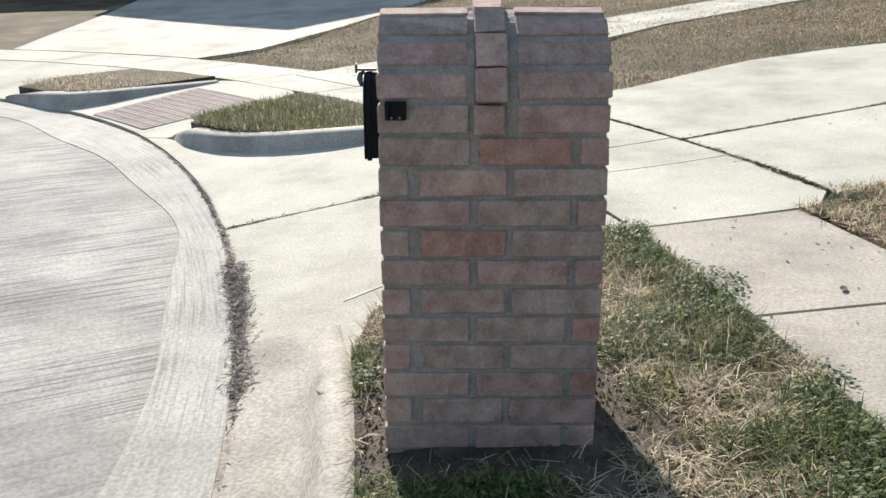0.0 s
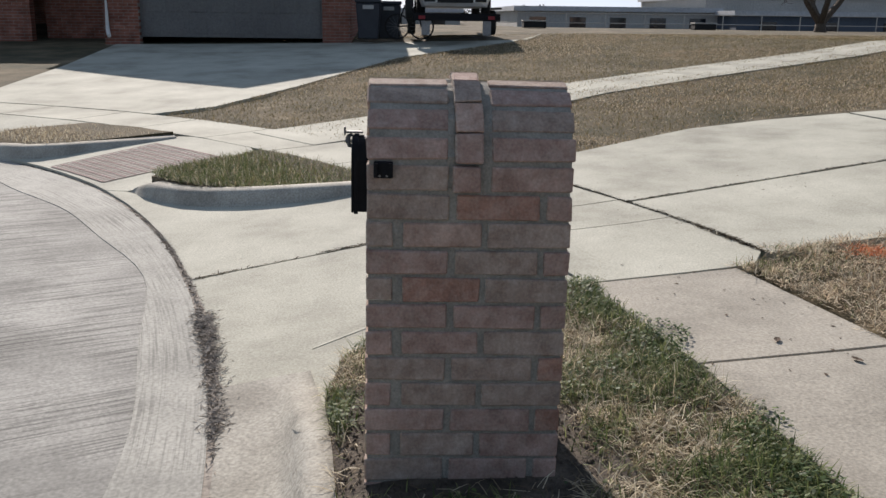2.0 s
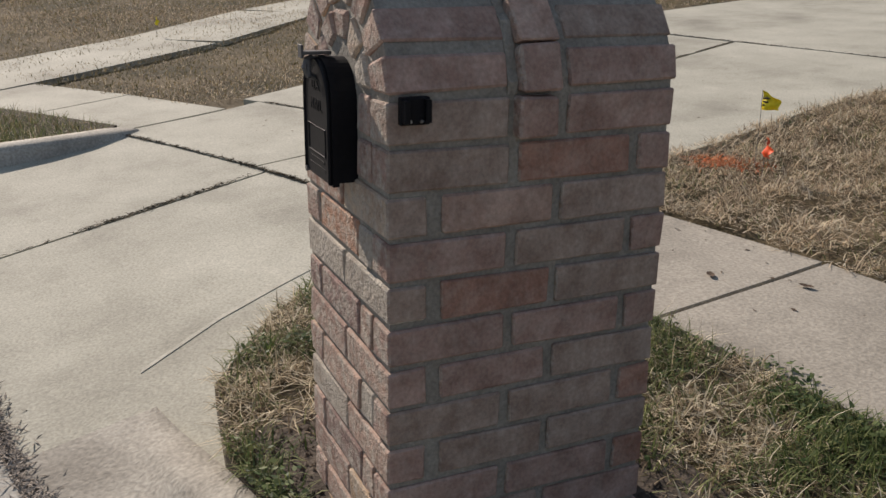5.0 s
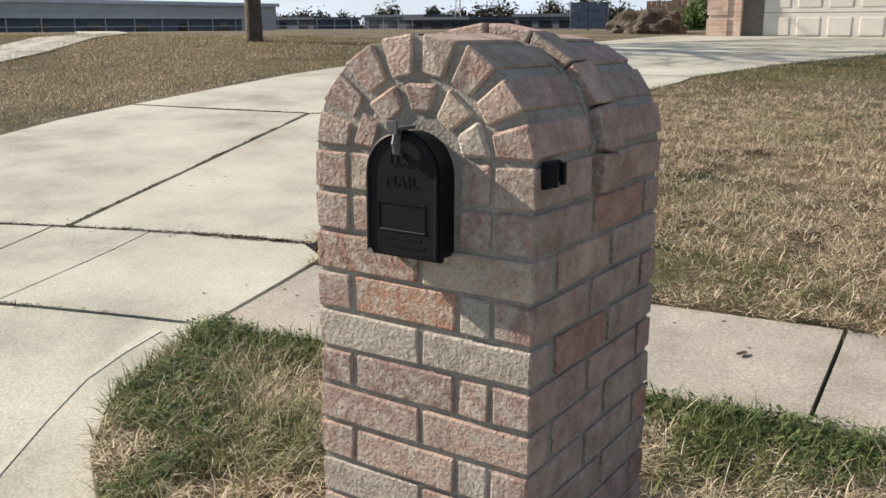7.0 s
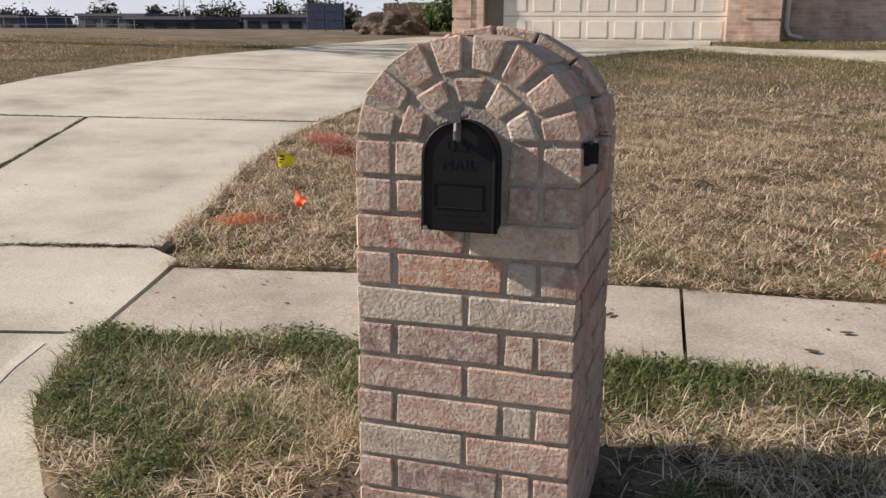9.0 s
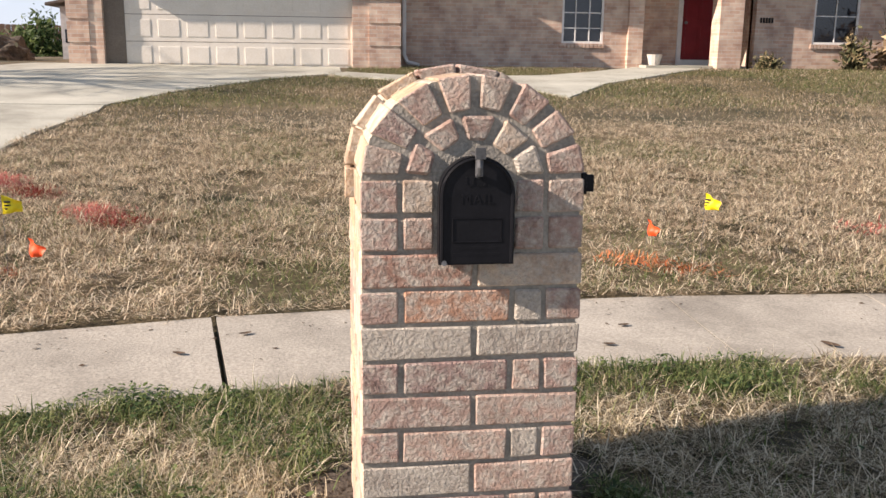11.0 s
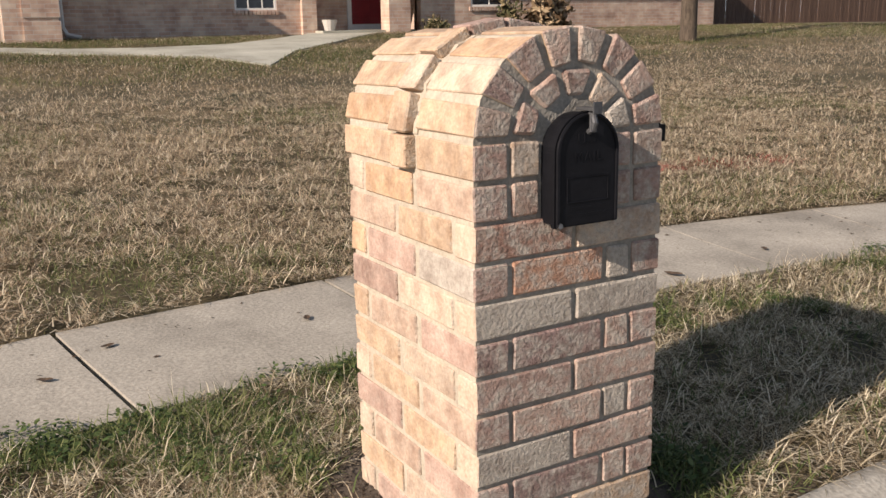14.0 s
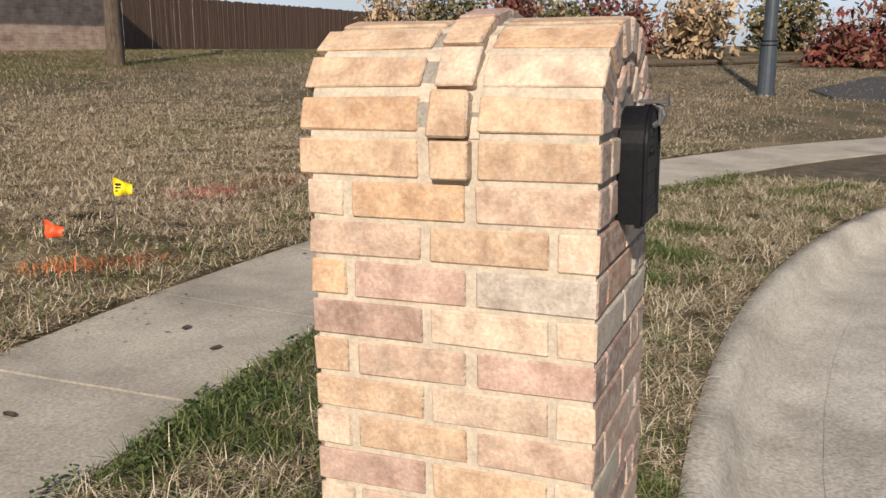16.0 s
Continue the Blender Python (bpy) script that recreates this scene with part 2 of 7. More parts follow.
def scratched_concrete(name, colours, polar_centre, along, fine, strength):
    """Concrete scored with fine irregular lines, straight along a bearing or drawn round a centre."""
    m = material(name, colours, 1.4, 0.95, 0.0, 60, spots=0.2)
    nt = m.node_tree
    L = nt.links.new
    bs = nt.nodes["Principled BSDF"]
    geo = node_of(m, "ShaderNodeNewGeometry")[0]
    if polar_centre:
        sub = nt.nodes.new("ShaderNodeVectorMath")
        sub.operation = "SUBTRACT"
        sub.inputs[1].default_value = (*polar_centre, 0)
        L(geo.outputs["Position"], sub.inputs[0])
        sep = nt.nodes.new("ShaderNodeSeparateXYZ")
        L(sub.outputs[0], sep.inputs[0])
        flat = nt.nodes.new("ShaderNodeCombineXYZ")
        L(sep.outputs["X"], flat.inputs["X"])
        L(sep.outputs["Y"], flat.inputs["Y"])
        far = nt.nodes.new("ShaderNodeVectorMath")
        far.operation = "LENGTH"
        L(flat.outputs[0], far.inputs[0])
        turn = nt.nodes.new("ShaderNodeMath")
        turn.operation = "ARCTAN2"
        L(sep.outputs["X"], turn.inputs[0])
        L(sep.outputs["Y"], turn.inputs[1])
        com = nt.nodes.new("ShaderNodeCombineXYZ")
        L(far.outputs["Value"], com.inputs["X"])
        L(turn.outputs[0], com.inputs["Y"])
        src = com.outputs[0]
    else:
        rot = nt.nodes.new("ShaderNodeMapping")
        rot.inputs["Rotation"].default_value = (0, 0, radians(90 - along))
        L(geo.outputs["Position"], rot.inputs["Vector"])
        src = rot.outputs[0]
    mp = nt.nodes.new("ShaderNodeMapping")
    mp.inputs["Scale"].default_value = (fine, 14.0 if polar_centre else 1.3, 1)
    L(src, mp.inputs["Vector"])
    tine = nt.nodes.new("ShaderNodeTexNoise")
    tine.inputs["Scale"].default_value, tine.inputs["Detail"].default_value, tine.inputs["Roughness"].default_value = 1.0, 4.0, 0.65
    L(mp.outputs[0], tine.inputs["Vector"])
    deep = nt.nodes.new("ShaderNodeTexNoise")
    deep.inputs["Scale"].default_value, deep.inputs["Detail"].default_value = 1.7, 5.0
    L(geo.outputs["Position"], deep.inputs["Vector"])
    where = nt.nodes.new("ShaderNodeMapRange")
    where.inputs["From Min"].default_value, where.inputs["From Max"].default_value = 0.36, 0.62
    where.inputs["To Min"].default_value, where.inputs["To Max"].default_value = 0.12 * strength, strength
    L(deep.outputs["Fac"], where.inputs["Value"])
    ramp = nt.nodes.new("ShaderNodeValToRGB")
    ramp.color_ramp.elements[0].position, ramp.color_ramp.elements[1].position = 0.40, 0.52
    ramp.color_ramp.elements[0].color, ramp.color_ramp.elements[1].color = (0.42, 0.42, 0.42, 1), (1.0, 1.0, 1.0, 1)
    L(tine.outputs["Fac"], ramp.inputs["Fac"])
    mix = nt.nodes.new("ShaderNodeMixRGB")
    mix.blend_type = "MULTIPLY"
    L(where.outputs[0], mix.inputs["Fac"])
    L(bs.inputs["Base Color"].links[0].from_socket, mix.inputs["Color1"])
    L(ramp.outputs["Color"], mix.inputs["Color2"])
    L(mix.outputs["Color"], bs.inputs["Base Color"])
    bp = nt.nodes.new("ShaderNodeBump")
    bp.inputs["Strength"].default_value, bp.inputs["Distance"].default_value = 0.35 * strength, 0.004
    L(tine.outputs["Fac"], bp.inputs["Height"])
    L(bp.outputs["Normal"], bs.inputs["Normal"])
    return m


def pillar_brick_material(name="pillar_brick", face=None):
    """Fired clay, each brick in its own tone; the street side has a rough-textured face with whitish bloom."""
    m = bpy.data.materials.new(name)
    m.use_nodes = True
    nt = m.node_tree
    L = nt.links.new
    bs = nt.nodes["Principled BSDF"]
    bs.inputs["Roughness"].default_value = 0.92
    bs.inputs["Specular IOR Level"].default_value = 0.2
    geo = nt.nodes.new("ShaderNodeNewGeometry")
    info = nt.nodes.new("ShaderNodeObjectInfo")
    off = nt.nodes.new("ShaderNodeVectorMath")
    off.operation = "ADD"
    sc = nt.nodes.new("ShaderNodeMath")
    sc.operation = "MULTIPLY"
    sc.inputs[1].default_value = 37.0
    L(info.outputs["Random"], sc.inputs[0])
    L(geo.outputs["Position"], off.inputs[0])
    L(sc.outputs[0], off.inputs[1])

    def noise_node(scale, detail, rough=0.55):
        n = nt.nodes.new("ShaderNodeTexNoise")
        n.inputs["Scale"].default_value, n.inputs["Detail"].default_value, n.inputs["Roughness"].default_value = scale, detail, rough
        L(off.outputs[0], n.inputs["Vector"])
        return n

    cloud, patch, grit = noise_node(16, 5), noise_node(34, 6, 0.65), noise_node(120, 4, 0.6)
    dark = nt.nodes.new("ShaderNodeMixRGB")
    dark.blend_type = "MULTIPLY"
    r1 = nt.nodes.new("ShaderNodeValToRGB")
    r1.color_ramp.elements[0].position, r1.color_ramp.elements[1].position = 0.32, 0.66
    r1.color_ramp.elements[0].color, r1.color_ramp.elements[1].color = (0.66, 0.60, 0.58, 1), (1.10, 1.09, 1.08, 1)
    L(cloud.outputs["Fac"], r1.inputs["Fac"])
    dark.inputs["Fac"].default_value = 1.0
    if face:
        dark.inputs["Color1"].default_value = (*face, 1)
    else:
        L(info.outputs["Color"], dark.inputs["Color1"])
    L(r1.outputs["Color"], dark.inputs["Color2"])
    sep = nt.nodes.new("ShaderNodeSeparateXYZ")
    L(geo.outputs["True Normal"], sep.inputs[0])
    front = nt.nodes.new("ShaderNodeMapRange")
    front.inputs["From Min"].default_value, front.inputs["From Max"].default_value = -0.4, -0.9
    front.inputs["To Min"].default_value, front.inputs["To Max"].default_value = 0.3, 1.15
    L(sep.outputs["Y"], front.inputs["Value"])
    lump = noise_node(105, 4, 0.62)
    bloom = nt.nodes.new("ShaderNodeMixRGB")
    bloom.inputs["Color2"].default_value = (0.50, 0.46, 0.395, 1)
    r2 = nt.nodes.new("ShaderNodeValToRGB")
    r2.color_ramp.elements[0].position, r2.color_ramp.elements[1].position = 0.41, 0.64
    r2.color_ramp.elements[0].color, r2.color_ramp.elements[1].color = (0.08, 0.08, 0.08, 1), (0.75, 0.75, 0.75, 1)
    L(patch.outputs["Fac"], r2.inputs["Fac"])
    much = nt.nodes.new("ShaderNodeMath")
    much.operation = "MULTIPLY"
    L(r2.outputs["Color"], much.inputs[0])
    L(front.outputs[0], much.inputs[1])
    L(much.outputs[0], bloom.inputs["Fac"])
    L(dark.outputs["Color"], bloom.inputs["Color1"])
    grain = nt.nodes.new("ShaderNodeMixRGB")
    grain.blend_type = "OVERLAY"
    grain.inputs["Fac"].default_value = 0.45
    L(bloom.outputs["Color"], grain.inputs["Color1"])
    L(grit.outputs["Fac"], grain.inputs["Color2"])
    L(grain.outputs["Color"], bs.inputs["Base Color"])
    bp = nt.nodes.new("ShaderNodeBump")
    bp.inputs["Distance"].default_value = 0.014
    L(front.outputs[0], bp.inputs["Strength"])
    L(lump.outputs["Fac"], bp.inputs["Height"])
    L(bp.outputs["Normal"], bs.inputs["Normal"])
    return m


def wall_brick_material(name, axis, tones, mortar):
    m = bpy.data.materials.new(name)
    m.use_nodes = True
    nt = m.node_tree
    L = nt.links.new
    bs = nt.nodes["Principled BSDF"]
    bs.inputs["Roughness"].default_value = 0.92
    bs.inputs["Specular IOR Level"].default_value = 0.2
    geo = nt.nodes.new("ShaderNodeNewGeometry")
    sep = nt.nodes.new("ShaderNodeSeparateXYZ")
    com = nt.nodes.new("ShaderNodeCombineXYZ")
    L(geo.outputs["Position"], sep.inputs[0])
    L(sep.outputs[axis], com.inputs["X"])
    L(sep.outputs["Z"], com.inputs["Y"])
    br = nt.nodes.new("ShaderNodeTexBrick")
    br.inputs["Scale"].default_value = 1.0
    br.inputs["Brick Width"].default_value, br.inputs["Row Height"].default_value = 0.254, 0.0813
    br.inputs["Mortar Size"].default_value, br.inputs["Bias"].default_value = 0.006, 0.0
    br.inputs["Color1"].default_value, br.inputs["Color2"].default_value, br.inputs["Mortar"].default_value = (*tones[0], 1), (*tones[1], 1), (*mortar, 1)
    L(com.outputs[0], br.inputs["Vector"])
    n = nt.nodes.new("ShaderNodeTexNoise")
    n.inputs["Scale"].default_value, n.inputs["Detail"].default_value = 3.5, 7.0
    L(geo.outputs["Position"], n.inputs["Vector"])
    mix = nt.nodes.new("ShaderNodeMixRGB")
    mix.blend_type = "OVERLAY"
    mix.inputs["Fac"].default_value = 0.7
    L(br.outputs["Color"], mix.inputs["Color1"])
    L(n.outputs["Fac"], mix.inputs["Color2"])
    L(mix.outputs["Color"], bs.inputs["Base Color"])
    bp = nt.nodes.new("ShaderNodeBump")
    bp.inputs["Strength"].default_value, bp.inputs["Distance"].default_value = 0.5, 0.01
    bp.invert = True
    L(br.outputs["Fac"], bp.inputs["Height"])
    L(bp.outputs["Normal"], bs.inputs["Normal"])
    return m


M_ROAD = scratched_concrete("tined_road_concrete", [(0.19, 0.185, 0.168), (0.30, 0.293, 0.268), (0.42, 0.41, 0.375)], None, 118, 55.0, 1.0)
M_RING = scratched_concrete("brushed_gutter_concrete", [(0.26, 0.255, 0.23), (0.36, 0.352, 0.315), (0.46, 0.45, 0.405)], (1.3, -11.4), 0, 75.0, 0.65)
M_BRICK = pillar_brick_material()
# brick ends on the left flank: the sun on them is put into the colour
M_SUNLITEND = material("sunlit_brick_end", [(0.45, 0.33, 0.25), (0.55, 0.43, 0.325), (0.57, 0.47, 0.375)], 22, 0.92, 0.3, 120, spots=0.05, spec=0.2)
M_HBX = wall_brick_material("pink_tan_house_brick", "X", ((0.50, 0.33, 0.25), (0.60, 0.46, 0.36)), (0.55, 0.49, 0.42))
M_HBY = wall_brick_material("pink_tan_house_brick_side", "Y", ((0.50, 0.33, 0.25), (0.60, 0.46, 0.36)), (0.55, 0.49, 0.42))
M_NBY = wall_brick_material("red_brown_house_brick", "Y", ((0.20, 0.075, 0.05), (0.27, 0.115, 0.08)), (0.26, 0.22, 0.19))


# ---- small builders ----
def mesh_object(name, verts, faces, mat, parent=None, label="", smooth=False):
    me = bpy.data.meshes.new(name)
    me.from_pydata([tuple(v) for v in verts], [], faces)
    me.materials.append(mat)
    if smooth:
        me.shade_smooth()
    ob = new(name, me)
    if parent is not None:
        ob.parent = parent
    if label:
        ob["label"] = label
    return ob


def part(name, bm, mat, parent=None, label="", smooth=False):
    bmesh.ops.recalc_face_normals(bm, faces=bm.faces[:])
    me = bpy.data.meshes.new(name)
    bm.to_mesh(me)
    bm.free()
    me.materials.append(mat)
    if smooth:
        me.shade_smooth()
    ob = new(name, me)
    if parent is not None:
        ob.parent = parent
    if label:
        ob["label"] = label
    return ob


def thing(name, label, category, group="", at=(0, 0, 0)):
    ob = new(name)
    ob.location = at
    ob.empty_display_size = 0.1
    return tagged(ob, label, category, group)


def box(bm, x0, x1, y0, y1, z0, z1, bevel=0.0):
    m = Matrix.LocRotScale(((x0 + x1) / 2, (y0 + y1) / 2, (z0 + z1) / 2), None, (abs(x1 - x0), abs(y1 - y0), abs(z1 - z0)))
    r = bmesh.ops.create_cube(bm, size=1.0, matrix=m)
    if bevel:
        edges = list({e for v in r["verts"] for e in v.link_edges})
        bmesh.ops.bevel(bm, geom=edges, offset=bevel, segments=2, affect="EDGES", profile=0.5)
    return bm


def box_part(name, x0, x1, y0, y1, z0, z1, mat, parent=None, label="", bevel=0.0):
    return part(name, box(bmesh.new(), x0, x1, y0, y1, z0, z1, bevel), mat, parent, label)


def tube(bm, points, radii, seg=8):
    """A tapered tube along points."""
    rings = []
    for k, p in enumerate(points):
        p = Vector(p)
        ahead = Vector(points[min(k + 1, len(points) - 1)]) - Vector(points[max(k - 1, 0)])
        side = ahead.orthogonal().normalized() if abs(ahead.normalized().z) > 0.9 else ahead.cross(Vector((0, 0, 1))).normalized()
        up = ahead.cross(side).normalized()
        rings.append([bm.verts.new(p + radii[k] * (math.cos(a) * side + math.sin(a) * up)) for a in [2 * math.pi * s / seg for s in range(seg)]])
    for a, b in zip(rings, rings[1:]):
        # match nearest start so that the skin does not twist
        shift = min(range(seg), key=lambda s: (a[0].co - b[s].co).length)
        for s in range(seg):
            bm.faces.new((a[s], a[(s + 1) % seg], b[(s + 1 + shift) % seg], b[(s + shift) % seg]))
    bm.faces.new(rings[0])
    bm.faces.new(rings[-1])
    return bm


def hexa(corners, chamfer):
    """A chamfered six-sided block from eight corners (bits x, y, z)."""
    c = [Vector(p) for p in corners]
    at, verts, faces = {}, [], []
    for k in range(8):
        for a in range(3):
            p = c[k].copy()
            for b in range(3):
                if b != a:
                    d = c[k ^ (1 << b)] - c[k]
                    p += d.normalized() * min(chamfer, 0.3 * d.length)
            at[k, a] = len(verts)
            verts.append(p)
    for a in range(3):
        b, d = (1 << ((a + 1) % 3)), (1 << ((a + 2) % 3))
        for side in (0, 1 << a):
            quad = [at[side, a], at[side | b, a], at[side | b | d, a], at[side | d, a]]
            faces.append(quad if side else quad[::-1])
    for b in range(3):
        a, d = (b + 1) % 3, (b + 2) % 3
        for k in range(8):
            if not k & (1 << b):
                faces.append([at[k, a], at[k, d], at[k | (1 << b), d], at[k | (1 << b), a]])
    for k in range(8):
        faces.append([at[k, 0], at[k, 1], at[k, 2]])
    return verts, faces


# ---- lie of the land: a cul-de-sac bulb round CX, CY; s is the distance outside its gutter ----
CX, CY, RR = 1.3, -11.4, 11.0


def s_of(x, y):
    return math.hypot(x - CX, y - CY) - RR


def polar(s, phi):
    return CX + (RR + s) * math.sin(radians(phi)), CY + (RR + s) * math.cos(radians(phi))


S_KNOTS = [-12, -1, -0.05, 0.12, 0.35, 0.57, 1.8, 2.7, 19, 30, 60, 300, 900]
Z_KNOTS = [-0.10, -0.19, -0.205, -0.195, -0.03, 0.0, 0.01, 0.03, 0.95, 1.0, 0.75, 0.2, 0.0]


def land(x, y):
    return float(np.interp(s_of(x, y), S_KNOTS, Z_KNOTS))


def apron(x, y):
    """The dropped kerb in front of the drives."""
    return float(np.interp(s_of(x, y), [-0.05, 0.25, 1.9, 2.7], [-0.205, -0.17, 0.01, 0.03]))


EDGE_PHI, EDGE_S = [-60, -45, -39, -31, -22, -15, -5, 3, 80], [0.24, 0.22, 0.17, 0.06, -0.04, -0.07, -0.05, -0.05, -0.05]


def rim(phi):
    """Distance outside the nominal gutter line at which the road slab ends."""
    return float(np.interp(phi, EDGE_PHI, EDGE_S))


def roadbed(x, y):
    return float(np.interp(min(s_of(x, y), 0.0), S_KNOTS, Z_KNOTS))


def drape(name, outline, z_of, mat, parent=None, label="", thick=0.09, step=0.5, lift=0.0):
    """A slab with the given outline, laid on the surface z_of."""
    bm = bmesh.new()
    bm.faces.new([bm.verts.new((x, y, 0)) for x, y in outline])
    xs, ys = [p[0] for p in outline], [p[1] for p in outline]
    for axis, lo, hi in ((0, min(xs), max(xs)), (1, min(ys), max(ys))):
        count = min(60, int((hi - lo) / step))
        for k in range(1, count + 1):
            co, no = [0, 0, 0], [0, 0, 0]
            co[axis], no[axis] = lo + (hi - lo) * k / (count + 1), 1
            bmesh.ops.bisect_plane(bm, geom=bm.verts[:] + bm.edges[:] + bm.faces[:], plane_co=co, plane_no=no)
    bmesh.ops.triangulate(bm, faces=bm.faces[:])
    for v in bm.verts:
        v.co.z = z_of(v.co.x, v.co.y) + lift
    bmesh.ops.recalc_face_normals(bm, faces=bm.faces[:])
    if sum(f.normal.z for f in bm.faces) < 0:
        bmesh.ops.reverse_faces(bm, faces=bm.faces[:])
    rim = [e for e in bm.edges if e.is_boundary]
    ex = bmesh.ops.extrude_edge_only(bm, edges=rim)
    for v in ex["geom"]:
        if isinstance(v, bmesh.types.BMVert):
            v.co.z -= thick
    me = bpy.data.meshes.new(name)
    bm.to_mesh(me)
    bm.free()
    me.materials.append(mat)
    ob = new(name, me)
    if parent is not None:
        ob.parent = parent
    if label:
        ob["label"] = label
    return ob


def sector(s0, s1, p0, p1, step=3.0):
    """Outline of a piece of the ring between two distances and two bearings."""
    n = max(1, int(abs(p1 - p0) / step))
    arc = [p0 + (p1 - p0) * k / n for k in range(n + 1)]
    return [polar(s0, p) for p in arc] + [polar(s1, p) for p in reversed(arc)]


# ---- ground, road, kerbs, pavements, drives ----
def build_ground():
    radii = [0.0, 4, 7, 9, 10, 10.5] + [10.9 + 0.15 * k for k in range(22)] + [14.4 + 0.6 * k for k in range(35)]
    radii += [36, 38, 41, 45, 50, 58, 70, 90, 120, 170, 250, 400, 650, 1000]
    n = 240
    verts, faces = [(CX, CY, -0.3)], []
    for r in radii[1:]:
        for k in range(n):
            a = 2 * math.pi * k / n
            x, y = CX + r * math.sin(a), CY + r * math.cos(a)
            s = r - RR
            z = min(land(x, y), apron(x, y) if s < 1.9 else 99) - (0.07 if s < 2.95 else 0.045 if s < 7 else 0.022)
            if s > 3.5:
                z += 0.018 * noise.noise(Vector((x * 0.9, y * 0.9, 0))) + 0.01 * noise.noise(Vector((x * 3, y * 3, 5)))
            verts.append((x, y, z))
    for k in range(n):
        faces.append((0, 1 + (k + 1) % n, 1 + k))
    for j in range(len(radii) - 2):
        for k in range(n):
            a, b = 1 + j * n + k, 1 + j * n + (k + 1) % n
            faces.append((a, b, b + n, a + n))
    ob = mesh_object("ground", verts, faces, M_LAWN, smooth=True)
    return tagged(ob, "dormant straw-brown lawn with green patches sloping up to the houses", "lawn", kind="structure")


def sheet_polar(name, mat, s_list, phis, z_of, label, category, thick=0.15):
    verts, faces = [], []
    n = len(phis)
    for s in s_list:
        for p in phis:
            x, y = polar(s + (rim(p) - 0.02) * max(0.0, 1 + s / 1.5), p)
            verts.append((x, y, z_of(x, y)))
    for j in range(len(s_list) - 1):
        for k in range(n - 1):
            a = j * n + k
            faces.append((a, a + n, a + n + 1, a + 1))
    return tagged(mesh_object(name, verts, faces, mat, smooth=True), label, category, kind="structure")


build_ground()
sheet_polar("road", M_ROAD, [-10.9, -8, -6, -4, -3, -2, -1.5, -1.2, -0.9, -0.6, -0.3, 0.0], [k * 2.0 for k in range(-90, 91)], roadbed,
            "worn tined concrete road of a cul-de-sac with pale scuffs", "road")


ring_phi = [-58 + 1.5 * k for k in range(41)]
ring_in = [polar(-0.36 + 0.05 * math.sin(p * 0.21) + 0.03 * math.sin(p * 0.5), p) for p in ring_phi]
tagged(drape("gutter_band", [polar(rim(p) - 0.022, p) for p in ring_phi] + ring_in[::-1], roadbed, M_RING, step=0.4, lift=0.005, thick=0.02),
       "pale band of concrete brushed along the gutter line", "gutter", kind="structure")


tagged(drape("gutter_joint", [polar(rim(p) - 0.04, p) for p in ring_phi] + [polar(rim(p) + 0.03, p) for p in ring_phi[::-1]], roadbed, M_SILT, step=0.4, lift=0.001, thick=0.03),
       "silt-filled joint between road and gutter", "joint", kind="structure")


def kerb_ring(name, p0, p1, taper0, taper1, label):
    """Gutter pan and rolled kerb, its height fading out over taper degrees at either end."""
    prof = [(-0.05, -0.200), (0.10, -0.194), (0.17, -0.182), (0.205, -0.158), (0.245, -0.075), (0.265, -0.045), (0.29, -0.033), (0.36, -0.024), (0.37, -0.10)]
    verts, faces = [], []
    n = max(2, int((p1 - p0) / 0.35))
    for k in range(n + 1):
        p = p0 + (p1 - p0) * k / n
        f = 1.0
        if taper0:
            f = min(f, max(0.0, (p - p0) / taper0))
        if taper1:
            f = min(f, max(0.0, (p1 - p) / taper1))
        f = f * f * (3 - 2 * f)
        for s, z in prof:
            x, y = polar(s, p)
            za = apron(x, y) + 0.004
            if 0.2 < s < 0.3:
                chip = noise.noise(Vector((x * 9, y * 9, s * 30))) + 0.6 * noise.noise(Vector((x * 27, y * 27, s * 60)))
                x, y = polar(s + 0.022 * chip, p)
                z = z + 0.014 * chip
            verts.append((x, y, z if s < 0.1 else za + (z - za) * f - (0.1 if s > 0.365 else 0)))
    m = len(prof)
    for k in range(n):
        for j in range(m - 1):
            a = k * m + j
            faces.append((a, a + 1, a + m + 1, a + m))
    ob = mesh_object(name, verts, faces, M_KERB, smooth=True)
    return tagged(ob, label, "kerb", kind="structure")


kerb_ring("kerb", -11.9, 80, 5.0, 0, "rolled concrete kerb and gutter with broken weathered edge")


def kerb_path(name, outer, centre, fades, label, width=0.2, high=0.135):
    """A rounded kerb along a line, its height fading as given at each point. Returns its inner edge."""
    verts, faces, inner = [], [], []
    c = Vector(centre)
    for k, p in enumerate(outer):
        p = Vector(p)
        d = Vector(outer[min(k + 1, len(outer) - 1)]) - Vector(outer[max(k - 1, 0)])
        q = Vector((-d.y, d.x)).normalized()
        if q.dot(c - p) < 0:
            q = -q
        base = apron(p.x, p.y)
        for off, up in ((-0.01, -0.05), (0.0, 0.0), (0.035, 0.55), (0.06, 0.85), (0.09, 0.97), (width * 0.7, 1.0), (width, 1.0), (width + 0.01, 0.3)):
            w = p + q * off
            verts.append((w.x, w.y, base + high * fades[k] * up + (0.006 if up > 0 else -0.02)))
        inner.append(tuple(p + q * width))
    m = 8
    for k in range(len(outer) - 1):
        for j in range(m - 1):
            a = k * m + j
            faces.append((a, a + 1, a + m + 1, a + m))
    faces.append(tuple(range(m)))
    tagged(mesh_object(name, verts, faces, M_KERB, smooth=True), label, "kerb", kind="structure")
    return inner


